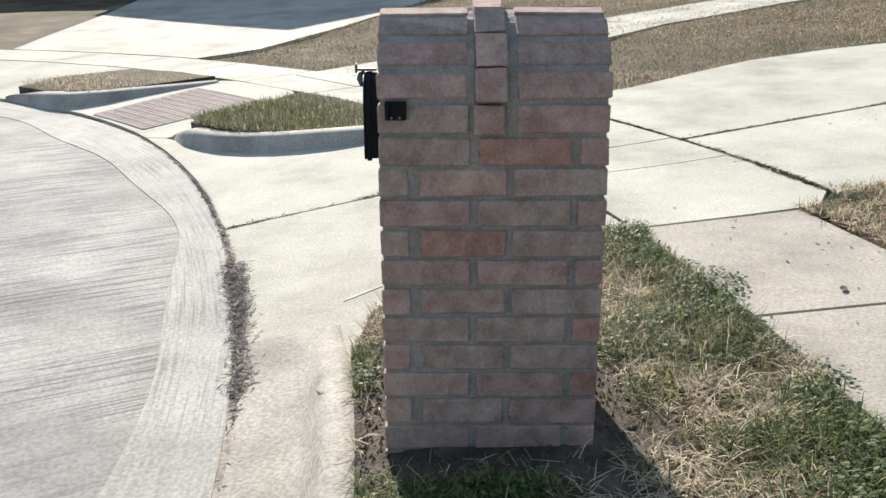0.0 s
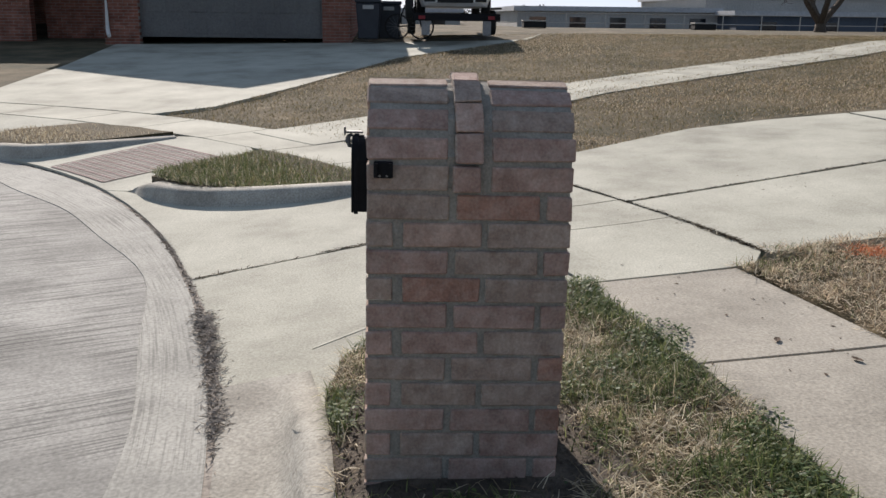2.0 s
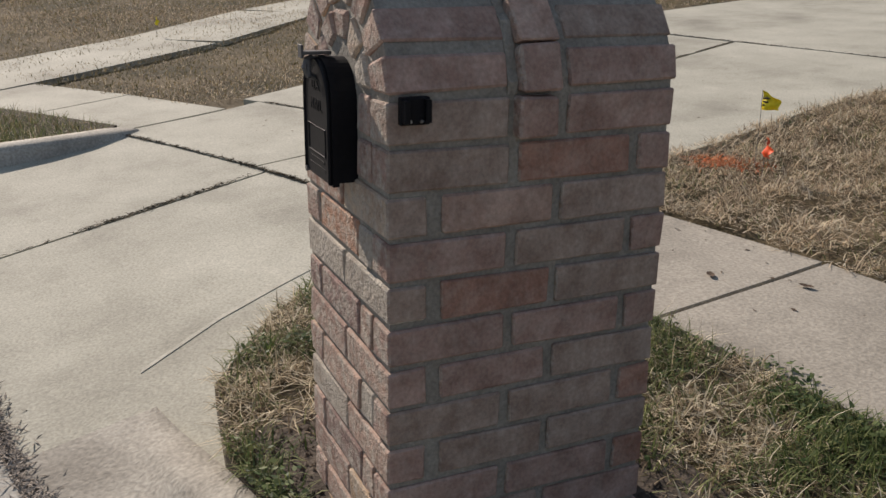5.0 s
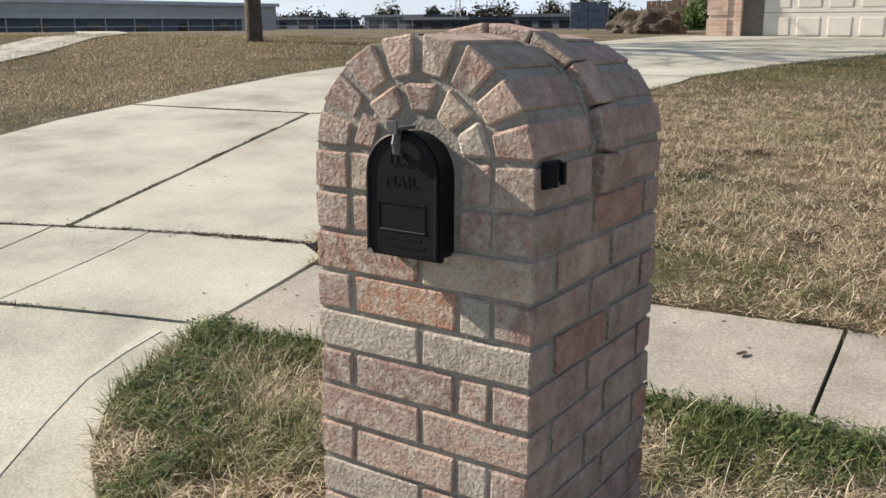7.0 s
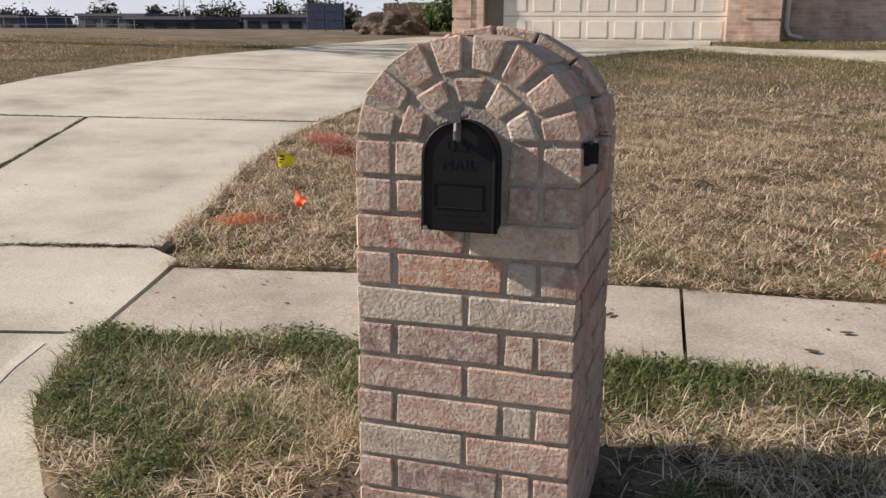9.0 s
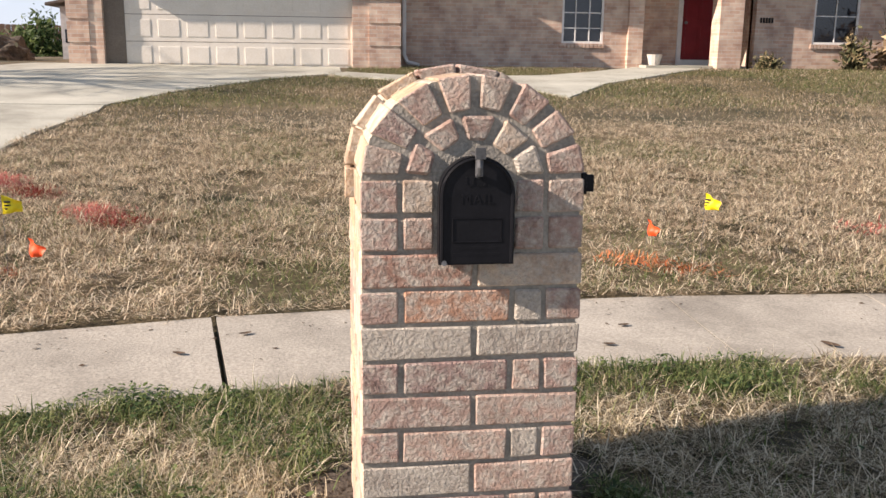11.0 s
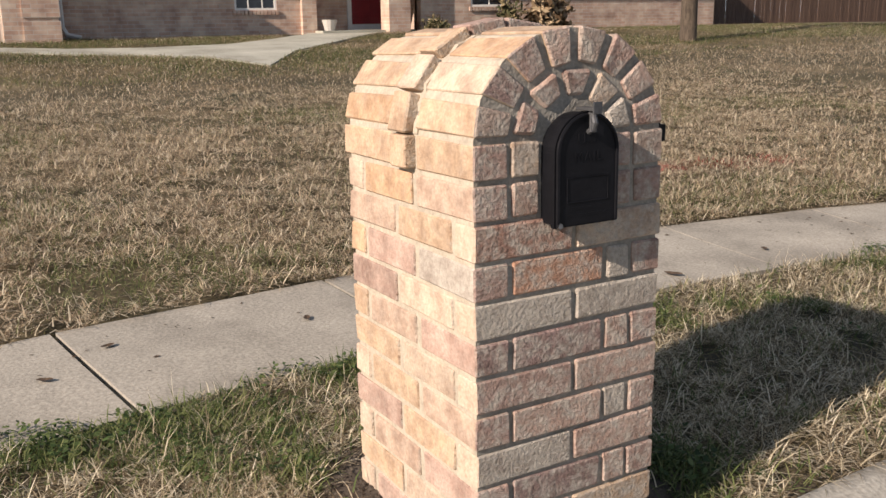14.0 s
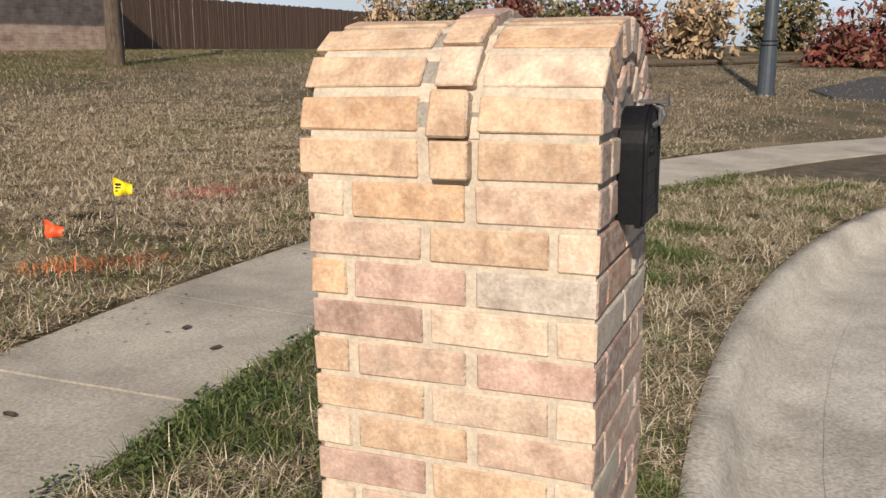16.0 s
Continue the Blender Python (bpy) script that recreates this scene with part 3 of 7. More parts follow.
ISLE_IN = kerb_path("kerb_2", [(-5.36, -2.28), (-5.22, -2.2), (-5.05, -2.09), (-4.84, -1.9), (-4.66, -1.7), (-4.53, -1.47), (-4.44, -1.22), (-4.39, -0.98), (-4.38, -0.74), (-4.41, -0.46), (-4.48, -0.2), (-4.6, 0.02), (-4.74, 0.14)],
                    (-5.8, -0.9), [0.1, 0.6, 0.95, 1.0, 1.0, 1.0, 1.0, 0.97, 0.9, 0.75, 0.55, 0.3, 0.08], "rounded concrete kerb in front of a grass island", 0.2, 0.125)
BROWN_IN = kerb_path("kerb_3", [polar(0.25, -55), polar(0.22, -52), polar(0.22, -50), (-7.16, -3.98), (-7.13, -3.72), (-7.2, -3.45), (-7.35, -3.2), (-7.53, -2.82), (-7.72, -2.4)],
                     (-8.4, -3.3), [0.2, 0.8, 1.0, 1.0, 0.95, 0.8, 0.6, 0.35, 0.1], "rounded concrete kerb beside the storm drain")
gutter = tagged(drape("gutter", sector(-0.62, -0.04, -4.0, 70), land, M_KERB, step=0.5, lift=0.008, thick=0.02), "flat weathered concrete gutter pan", "gutter", kind="structure")

pave = thing("pavement", "pale concrete pavement slabs curving round the cul-de-sac", "pavement")
pave["kind"] = "structure"
walk_joints = [-14.0, -8.8, -3.78, 0.5, 4.95, 9.6, 14.2, 18.8, 23.4, 28, 33, 38, 43, 48, 53, 58]
gap = {-8.8: 0.05, -3.78: 0.035}
for a, b in zip(walk_joints, walk_joints[1:]):
    drape("slab", sector(1.885, 2.80, a + gap.get(a, 0.014), b - gap.get(b, 0.014)), land, M_WALK, pave, step=0.35)
for a, b in zip([-80, -74, -68, -62, -56, -50, -44, -38, -33], [-74, -68, -62, -56, -50, -44, -38, -33, -28.2]):
    drape("slab", sector(1.92, 2.85, a + 0.04, b - 0.04), land, M_CONC, pave, step=0.5)

drive = thing("driveway", "broad pale concrete driveway with weedy joints leading to the garage", "driveway")
drive["kind"] = "structure"
# apron from the gutter to the pavement line
bed_side = [(-0.86, -0.13), (-1.05, -0.0), (-1.28, 0.14), (-1.55, 0.42), (-1.74, 0.78), (-1.84, 1.08), (-1.83, 1.16)]
drape("slab", [polar(rim(p) + 0.015, p) for p in (-20.95, -18, -16, -14.5, -13.2, -12.1)] + [polar(0.03, -11.2), polar(0.1, -10.2), polar(0.2, -9.4), polar(0.37, -8.6)] + bed_side + [polar(1.87, p) for p in (-14.6, -16, -18, -20.85)], apron, M_CONC, drive, step=0.25)
drape("slab", [polar(rim(p) + 0.015, p) for p in (-37.2, -34, -31, -28, -25, -23, -21.06)] + [polar(1.87, p) for p in (-20.95, -22, -25, -28)] + [(-4.75, 0.05), (-4.6, -0.15), (-4.52, -0.42), (-4.48, -0.75), (-4.5, -1.0), (-4.56, -1.28), (-4.77, -1.75), (-5.1, -2.08), (-5.34, -2.3)], apron, M_CONC, drive, step=0.3)
# band across the drive at the pavement
for a, b in ((-21.45, -18.92), (-28.1, -21.53)):
    drape("slab", sector(1.89, 3.145, a, b), land, M_CONC, drive, step=0.35)
drape("slab", [polar(1.89, p) for p in (-18.87, -17, -15.5, -14.09)] + [polar(2.94, -14.13)] + [polar(3.145, p) for p in (-15.02, -17, -18.87)], land, M_CONC, drive, step=0.35)
# long panels up to the garage
drape("slab", [(-3.79, 1.83), (-3.0, 2.08), (-2.3, 2.27), (-2.42, 2.7), (-2.52, 3.15), (-2.88, 4.24), (-3.16, 5.6), (-3.2, 6.33), (-4.5, 6.1), (-5.5, 5.87)], land, M_CONC, drive, step=0.5)
drape("slab", [(-5.53, 1.0), (-4.7, 1.45), (-3.83, 1.81), (-5.53, 5.85), (-6.6, 5.6), (-7.75, 5.38), (-7.5, 4.3), (-7.1, 3.3), (-6.5, 2.5), (-6.0, 1.87)], land, M_CONC, drive, step=0.5)
drape("slab", [(-7.77, 5.43), (-5.5, 5.91), (-4.5, 6.14), (-3.2, 6.38), (-3.22, 8.0), (-3.0, 10.0), (-3.05, 10.6), (-8.35, 10.3), (-8.3, 8.5)], land, M_CONC, drive, step=0.7)
drape("slab", [(-8.35, 10.36), (-3.05, 10.66), (-2.4, 12.6), (-1.1, 15.0), (-0.35, 15.9), (0.22, 16.5), (0.22, 18.1), (-5.9, 18.1), (-7.2, 14.5), (-8.0, 12.3)], land, M_CONC, drive, step=0.8)
tip_line = [(-1.3, -0.3), (-1.56, 0.02), (-1.73, 0.30), (-1.86, 0.54), (-1.92, 0.76), (-1.95, 0.96)]
drape("worn_edge", tip_line + [(x - 0.03 - 0.025 * k / 5, y + 0.01) for k, (x, y) in reversed(list(enumerate(tip_line)))], apron, M_PALEEDGE, drive, "pale worn arris", step=0.2, lift=0.003, thick=0.02)
front_path = thing("garden_path", "concrete path from the driveway to the front porch", "path")
front_path["kind"] = "structure"
drape("slab", [(-0.05, 16.0), (1.2, 15.0), (2.2, 14.5), (3.15, 13.7), (3.6, 12.0), (4.9, 14.3), (6.4, 15.9), (7.6, 17.2), (8.6, 18.4), (8.6, 19.9), (7.2, 19.9), (7.0, 18.6), (5.6, 17.2), (4.3, 16.2), (2.6, 15.9), (1.3, 16.1), (0.3, 16.7)], land, M_CONC, front_path, step=0.8, lift=0.01)

nb_drive = thing("driveway", "pale concrete driveway of the brick house across the bend", "driveway")
nb_drive["kind"] = "structure"
drape("slab", [polar(2.89, -54.0), polar(2.89, -57), polar(2.89, -61), polar(2.89, -65), polar(2.9, -69.6), (-13.5, -6.65), (-16.6, -6.75), (-21.9, -7.2), (-21.9, 3.6), (-24, 4.3), (-21.3, 3.1), (-17.4, 0.1), (-12.6, -1.6), (-10.5, -2.5)], land, M_CONC, nb_drive, step=0.9)
drape("slab", [polar(0.26, p) for p in (-80, -74, -68, -62, -57, -54.2)] + [polar(0.9, -53.6)] + [polar(1.89, p) for p in (-52.8, -57, -62, -68, -74, -80)], apron, M_CONC, nb_drive, step=0.6)
drain_pad = tagged(drape("drain_surround", [polar(rim(p) + 0.015, p) for p in (-49.5, -48, -46, -43.5, -41, -39, -37.3)] + [(-5.36, -2.3), (-5.5, -2.05), (-6.0, -1.72), (-6.6, -1.34), polar(1.9, -39.5), polar(1.9, -42), polar(1.9, -44.5), (-7.85, -2.4), (-7.6, -3.0), (-7.3, -3.6), (-7.28, -4.0)], apron, M_CONC, step=0.3),
                   "concrete surround sloping into a storm drain", "drain", kind="structure")
foot = thing("footpath", "narrow concrete footpath leading across the field", "path")
foot["kind"] = "structure"
mid = [(-7.5, -1.2), (-9.2, 1.0), (-11.1, 2.75), (-12.8, 4.95), (-15.4, 8.65), (-18.6, 12.4), (-22.5, 16.0), (-27, 19.0)]
for (xa, ya), (xb, yb) in zip(mid, mid[1:]):
    d = Vector((xb - xa, yb - ya)).normalized()
    q = Vector((-d.y, d.x)) * 0.66
    e = d * 0.02
    drape("slab", [(xa + e.x - q.x, ya + e.y - q.y), (xb - q.x, yb - q.y), (xb + q.x, yb + q.y), (xa + e.x + q.x, ya + e.y + q.y)], land, M_CONC, foot, step=0.9, lift=0.006)

# grassed pieces between kerb and pavement
BED = [(-0.86, -0.13)] + [polar(0.365, p) for p in range(-9, 81, 3)] + [polar(1.86, p) for p in range(80, -14, -3)] + [(-1.80, 1.16)] + bed_side[::-1][1:-1]
bed = tagged(drape("verge", BED, land, M_BED, step=0.4, lift=-0.012), "rough grass verge of straw and green weeds beside the kerb", "verge", kind="structure")
ISLAND = ISLE_IN + [(-5.0, -0.1), (-5.49, -0.42), (-6.2, -0.92), (-6.6, -1.3), (-6.1, -1.66), (-5.6, -1.98)]
tagged(drape("grass_island", ISLAND, lambda x, y: 0.5 * land(x, y) + 0.5 * apron(x, y), M_BED, step=0.3, lift=0.03), "small green grass island behind a rounded kerb", "verge", kind="structure")
BROWN = BROWN_IN + [polar(1.78, -47.0), polar(1.8, -49), polar(1.7, -53), polar(1.0, -55)]
tagged(drape("brown_grass_island", BROWN, lambda x, y: 0.4 * land(x, y) + 0.6 * apron(x, y), M_LAWN, step=0.3, lift=0.045), "small dry brown grass island beside the storm drain", "verge", kind="structure")


def build_grate():
    t = thing("storm_drain_grate", "rusty red-brown iron storm drain grate set in concrete", "drain grate")
    n, m = 17, 12

    def flatten(bm):
        for v in bm.verts:
            base = apron(v.co.x, v.co.y) + 0.006
            v.co.z = base + 0.25 * (v.co.z - base)

    for k in range(n):
        p = -45.0 + 6.0 * k / (n - 1)
        bm = bmesh.new()
        tube(bm, [(*polar(q, p), apron(*polar(q, p)) + 0.008) for q in (0.27, 0.7, 1.1, 1.46)], [0.013] * 4, 4)
        flatten(bm)
        part("bar", bm, M_IRON, t)
    for k in range(m):
        q = 0.27 + 1.19 * k / (m - 1)
        bm = bmesh.new()
        tube(bm, [(*polar(q, p), apron(*polar(q, p)) + 0.008) for p in (-45.0, -43, -41, -39)], [0.014] * 4, 4)
        flatten(bm)
        part("crossbar", bm, M_IRON, t)
    drape("pit", sector(0.28, 1.45, -44.95, -39.05), apron, M_KERB, t, step=0.5, lift=0.004, thick=0.02)
    return t


build_grate()

# ---- the brick letterbox pillar ----
PITCH, HW, DEP = 0.0813, 0.245, 0.584
SPRING = 12 * PITCH
FLAT = 0.9
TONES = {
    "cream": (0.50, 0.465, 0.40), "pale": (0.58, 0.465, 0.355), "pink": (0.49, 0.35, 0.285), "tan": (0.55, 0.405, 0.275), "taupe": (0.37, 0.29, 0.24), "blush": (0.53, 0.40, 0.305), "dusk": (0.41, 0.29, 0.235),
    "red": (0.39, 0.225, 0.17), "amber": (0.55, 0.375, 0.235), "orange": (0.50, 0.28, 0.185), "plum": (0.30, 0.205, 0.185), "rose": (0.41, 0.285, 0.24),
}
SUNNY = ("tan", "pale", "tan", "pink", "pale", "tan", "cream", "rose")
# second tones for single faces: how each side is lit goes into the colour
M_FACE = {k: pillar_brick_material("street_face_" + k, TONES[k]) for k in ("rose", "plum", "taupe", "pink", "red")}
pillar = thing("letterbox_pillar", "round-topped letterbox pillar of mixed pink, cream and red bricks", "mailbox pillar")
brick_rng = random.Random(7)


def brick(corners, tone=None, chamfer=0.0034, jitter=0.0022, seed_tones=("pink", "tan", "rose", "pale", "cream", "red", "pink", "tan"), face=None):
    """One brick from its eight corners; face names a street-side tone that holds the light on that side."""
    moved = [tuple(v + brick_rng.uniform(-jitter, jitter) for v in p) for p in corners]
    v, f = hexa(moved, chamfer * brick_rng.uniform(0.7, 1.3))
    bm = bmesh.new()
    vs = [bm.verts.new(p) for p in v]
    for q in f:
        bm.faces.new([vs[i] for i in q])
    ob = part("brick", bm, M_BRICK, pillar)
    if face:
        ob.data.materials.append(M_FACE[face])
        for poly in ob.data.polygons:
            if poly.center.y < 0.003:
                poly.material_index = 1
    c = TONES[tone or brick_rng.choice(seed_tones)]
    k = brick_rng.uniform(0.86, 1.02)
    ob.color = (c[0] * k, c[1] * k, c[2] * k, 1)
    return ob


def block(x0, x1, y0, y1, z0, z1):
    return [(x, y, z) for z in (z0, z1) for y in (y0, y1) for x in (x0, x1)]


def build_pillar():
    G = 0.0055
    # mortar body under the bricks, following the arch
    bm = bmesh.new()
    i = 0.0072
    arc = [(-(HW - i), -0.15)] + [(-(HW - i) * math.cos(a), SPRING + FLAT * (HW - i) * math.sin(a)) for a in [math.pi * k / 24 for k in range(25)]] + [(HW - i, -0.15)]
    lo = [bm.verts.new((x, i, z)) for x, z in arc]
    hi = [bm.verts.new((x, DEP - i, z)) for x, z in arc]
    bm.faces.new(lo)
    bm.faces.new(hi[::-1])
    for k in range(len(arc)):
        j = (k + 1) % len(arc)
        bm.faces.new((lo[k], lo[j], hi[j], hi[k]))
    part("mortar", bm, M_MORTAR, pillar, "sandy grey mortar joints")
    # pale pointing, almost flush; sunlight is put into its colour on the sunward flank
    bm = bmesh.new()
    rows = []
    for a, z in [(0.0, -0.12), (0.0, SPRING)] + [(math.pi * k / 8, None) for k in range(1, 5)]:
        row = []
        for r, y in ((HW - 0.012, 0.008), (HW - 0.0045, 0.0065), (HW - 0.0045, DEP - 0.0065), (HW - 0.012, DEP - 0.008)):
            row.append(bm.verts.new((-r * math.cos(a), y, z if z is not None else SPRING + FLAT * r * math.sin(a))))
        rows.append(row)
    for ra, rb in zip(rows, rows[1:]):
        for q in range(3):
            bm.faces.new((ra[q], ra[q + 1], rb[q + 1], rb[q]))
    part("pointing", bm, M_PALEMORTAR, pillar, "pale sunlit mortar almost flush with the bricks")
    front_even = {8: ("rose", "orange", "cream", "rose"), 6: ("plum", "plum", "pink", "rose"), 4: ("rose", "pink", "cream", "rose"), 2: ("rose", "plum", "pink", "tan"), 0: ("rose", "pink", "tan", "rose")}
    front_odd = {9: ("red", "pale"), 7: ("cream", "cream"), 5: ("rose", "pink"), 3: ("cream", "pink"), 1: ("rose", "tan")}
    # mix per course; right flank darkened for shade, left lightened for sun, in colour
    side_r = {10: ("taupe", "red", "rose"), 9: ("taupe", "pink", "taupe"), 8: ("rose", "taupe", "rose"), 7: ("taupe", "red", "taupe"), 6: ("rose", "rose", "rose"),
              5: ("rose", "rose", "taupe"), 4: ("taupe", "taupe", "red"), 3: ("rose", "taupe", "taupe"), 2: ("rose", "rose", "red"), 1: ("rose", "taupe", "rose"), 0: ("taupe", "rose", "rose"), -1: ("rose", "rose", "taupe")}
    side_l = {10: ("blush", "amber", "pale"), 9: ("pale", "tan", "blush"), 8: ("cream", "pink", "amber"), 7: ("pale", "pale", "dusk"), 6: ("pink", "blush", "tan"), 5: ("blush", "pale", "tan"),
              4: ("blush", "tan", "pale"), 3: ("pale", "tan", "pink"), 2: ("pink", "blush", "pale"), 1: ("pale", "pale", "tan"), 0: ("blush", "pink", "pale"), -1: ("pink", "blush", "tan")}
    D1 = 0.085
    for k in range(-1, 11):
        z0, z1 = k * PITCH + G, (k + 1) * PITCH - G
        even = k % 2 == 0
        tr, tl = side_r.get(k), side_l[k]
        if even:
            # stretchers run back along both flanks, short bricks fill the street face
            tones = front_even.get(k, (None,) * 4)
            if k < 10:
                brick(block(-0.150, 0.083, 0, D1, z0, z1), tones[1])
                brick(block(0.096, 0.157, 0, D1, z0, z1), tones[2])
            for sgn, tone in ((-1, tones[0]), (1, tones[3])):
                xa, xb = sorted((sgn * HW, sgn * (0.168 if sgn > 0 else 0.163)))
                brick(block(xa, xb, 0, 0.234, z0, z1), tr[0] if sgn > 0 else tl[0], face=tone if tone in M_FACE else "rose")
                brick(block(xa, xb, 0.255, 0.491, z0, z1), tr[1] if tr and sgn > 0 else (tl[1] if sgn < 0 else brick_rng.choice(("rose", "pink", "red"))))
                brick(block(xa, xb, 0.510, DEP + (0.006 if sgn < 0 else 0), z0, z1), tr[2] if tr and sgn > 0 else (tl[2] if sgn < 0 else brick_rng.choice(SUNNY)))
            brick(block(-0.150, -0.01, DEP - 0.08, DEP, z0, z1))
            brick(block(0.004, 0.155, DEP - 0.08, DEP, z0, z1))
        else:
            tones = front_odd.get(k, (None,) * 2)
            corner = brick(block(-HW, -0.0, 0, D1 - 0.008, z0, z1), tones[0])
            # left end gets the tone lightened for sun
            corner.data.materials.append(M_SUNLITEND)
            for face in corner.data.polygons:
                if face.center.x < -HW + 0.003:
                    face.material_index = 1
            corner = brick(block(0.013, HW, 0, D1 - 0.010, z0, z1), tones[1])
            # right end gets the tone darkened for the shaded flank
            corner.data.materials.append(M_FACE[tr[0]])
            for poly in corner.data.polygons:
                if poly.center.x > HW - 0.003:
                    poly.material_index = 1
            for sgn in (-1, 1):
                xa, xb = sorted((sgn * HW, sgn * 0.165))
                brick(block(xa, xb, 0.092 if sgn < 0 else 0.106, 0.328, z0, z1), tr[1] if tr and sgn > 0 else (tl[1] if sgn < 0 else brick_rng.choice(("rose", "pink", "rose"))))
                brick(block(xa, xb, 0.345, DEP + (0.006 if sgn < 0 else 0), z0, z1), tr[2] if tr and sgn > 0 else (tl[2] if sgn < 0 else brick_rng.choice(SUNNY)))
            brick(block(-0.155, 0.155, DEP - 0.08, DEP, z0, z1))
    # two courses of short bricks beside the letterbox
    for k in (10, 11):
        z0, z1 = k * PITCH + G, (k + 1) * PITCH - G
        brick(block(-0.152, -0.088, 0, 0.08, z0, z1), "pale" if k == 11 else "pink")
        brick(block(0.094, 0.155, 0, 0.08, z0, z1), "rose")
    # the course at the foot of the vault, split by the projecting rib
    z0, z1 = 11 * PITCH + G, 12 * PITCH - G
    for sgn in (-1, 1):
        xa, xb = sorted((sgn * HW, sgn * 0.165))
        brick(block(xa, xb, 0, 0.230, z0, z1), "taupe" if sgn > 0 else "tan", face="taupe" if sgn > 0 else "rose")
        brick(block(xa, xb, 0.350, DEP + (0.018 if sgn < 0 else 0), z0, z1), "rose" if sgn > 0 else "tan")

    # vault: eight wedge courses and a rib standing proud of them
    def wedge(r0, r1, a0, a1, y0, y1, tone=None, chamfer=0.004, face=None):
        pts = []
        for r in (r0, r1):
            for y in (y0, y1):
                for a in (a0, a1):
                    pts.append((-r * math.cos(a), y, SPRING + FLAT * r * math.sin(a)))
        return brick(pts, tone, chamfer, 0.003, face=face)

    # vault tones, too, hold sun on the left and shade on the right
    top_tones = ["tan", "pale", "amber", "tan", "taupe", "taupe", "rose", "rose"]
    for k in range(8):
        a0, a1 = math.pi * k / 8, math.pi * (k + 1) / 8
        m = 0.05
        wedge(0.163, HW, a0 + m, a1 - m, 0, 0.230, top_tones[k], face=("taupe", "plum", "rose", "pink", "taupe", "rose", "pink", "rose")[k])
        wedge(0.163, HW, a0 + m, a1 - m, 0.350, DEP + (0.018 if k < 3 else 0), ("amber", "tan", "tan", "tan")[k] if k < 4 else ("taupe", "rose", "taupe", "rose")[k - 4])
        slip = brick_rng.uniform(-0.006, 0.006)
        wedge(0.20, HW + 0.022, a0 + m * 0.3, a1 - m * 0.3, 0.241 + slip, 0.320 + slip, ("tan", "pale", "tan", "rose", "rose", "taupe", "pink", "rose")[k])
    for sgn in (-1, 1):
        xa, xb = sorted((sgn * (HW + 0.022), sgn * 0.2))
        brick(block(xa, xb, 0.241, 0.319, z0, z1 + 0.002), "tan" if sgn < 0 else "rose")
    # broken mortar skin between rib and vault, toned pale where sun falls, grey beyond
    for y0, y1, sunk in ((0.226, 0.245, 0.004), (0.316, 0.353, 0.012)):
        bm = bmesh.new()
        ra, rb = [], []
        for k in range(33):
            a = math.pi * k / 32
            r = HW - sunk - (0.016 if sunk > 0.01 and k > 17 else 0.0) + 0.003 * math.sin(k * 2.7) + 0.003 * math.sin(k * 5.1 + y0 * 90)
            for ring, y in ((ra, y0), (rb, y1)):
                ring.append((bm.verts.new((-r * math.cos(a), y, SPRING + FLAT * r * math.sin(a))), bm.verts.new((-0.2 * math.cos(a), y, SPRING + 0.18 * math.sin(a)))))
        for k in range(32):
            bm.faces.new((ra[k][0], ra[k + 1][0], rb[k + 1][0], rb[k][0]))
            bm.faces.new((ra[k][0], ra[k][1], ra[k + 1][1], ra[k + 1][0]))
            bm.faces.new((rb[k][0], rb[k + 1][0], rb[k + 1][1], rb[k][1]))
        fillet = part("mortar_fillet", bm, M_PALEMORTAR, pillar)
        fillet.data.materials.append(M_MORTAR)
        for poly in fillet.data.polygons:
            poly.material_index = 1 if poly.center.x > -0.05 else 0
    # inner ring of five hand-cut wedges over the letterbox
    for mid_a, half, ri, ro, tone in ((19, 15.5, 0.098, 0.152, "rose"), (56, 15, 0.093, 0.150, "pink"), (93, 14, 0.088, 0.150, "rose"), (129, 13, 0.090, 0.152, "pale"), (163, 14, 0.096, 0.155, "cream")):
        wedge(ri, ro, radians(mid_a - half), radians(mid_a + half), -0.001, 0.06, tone, 0.0055)


build_pillar()


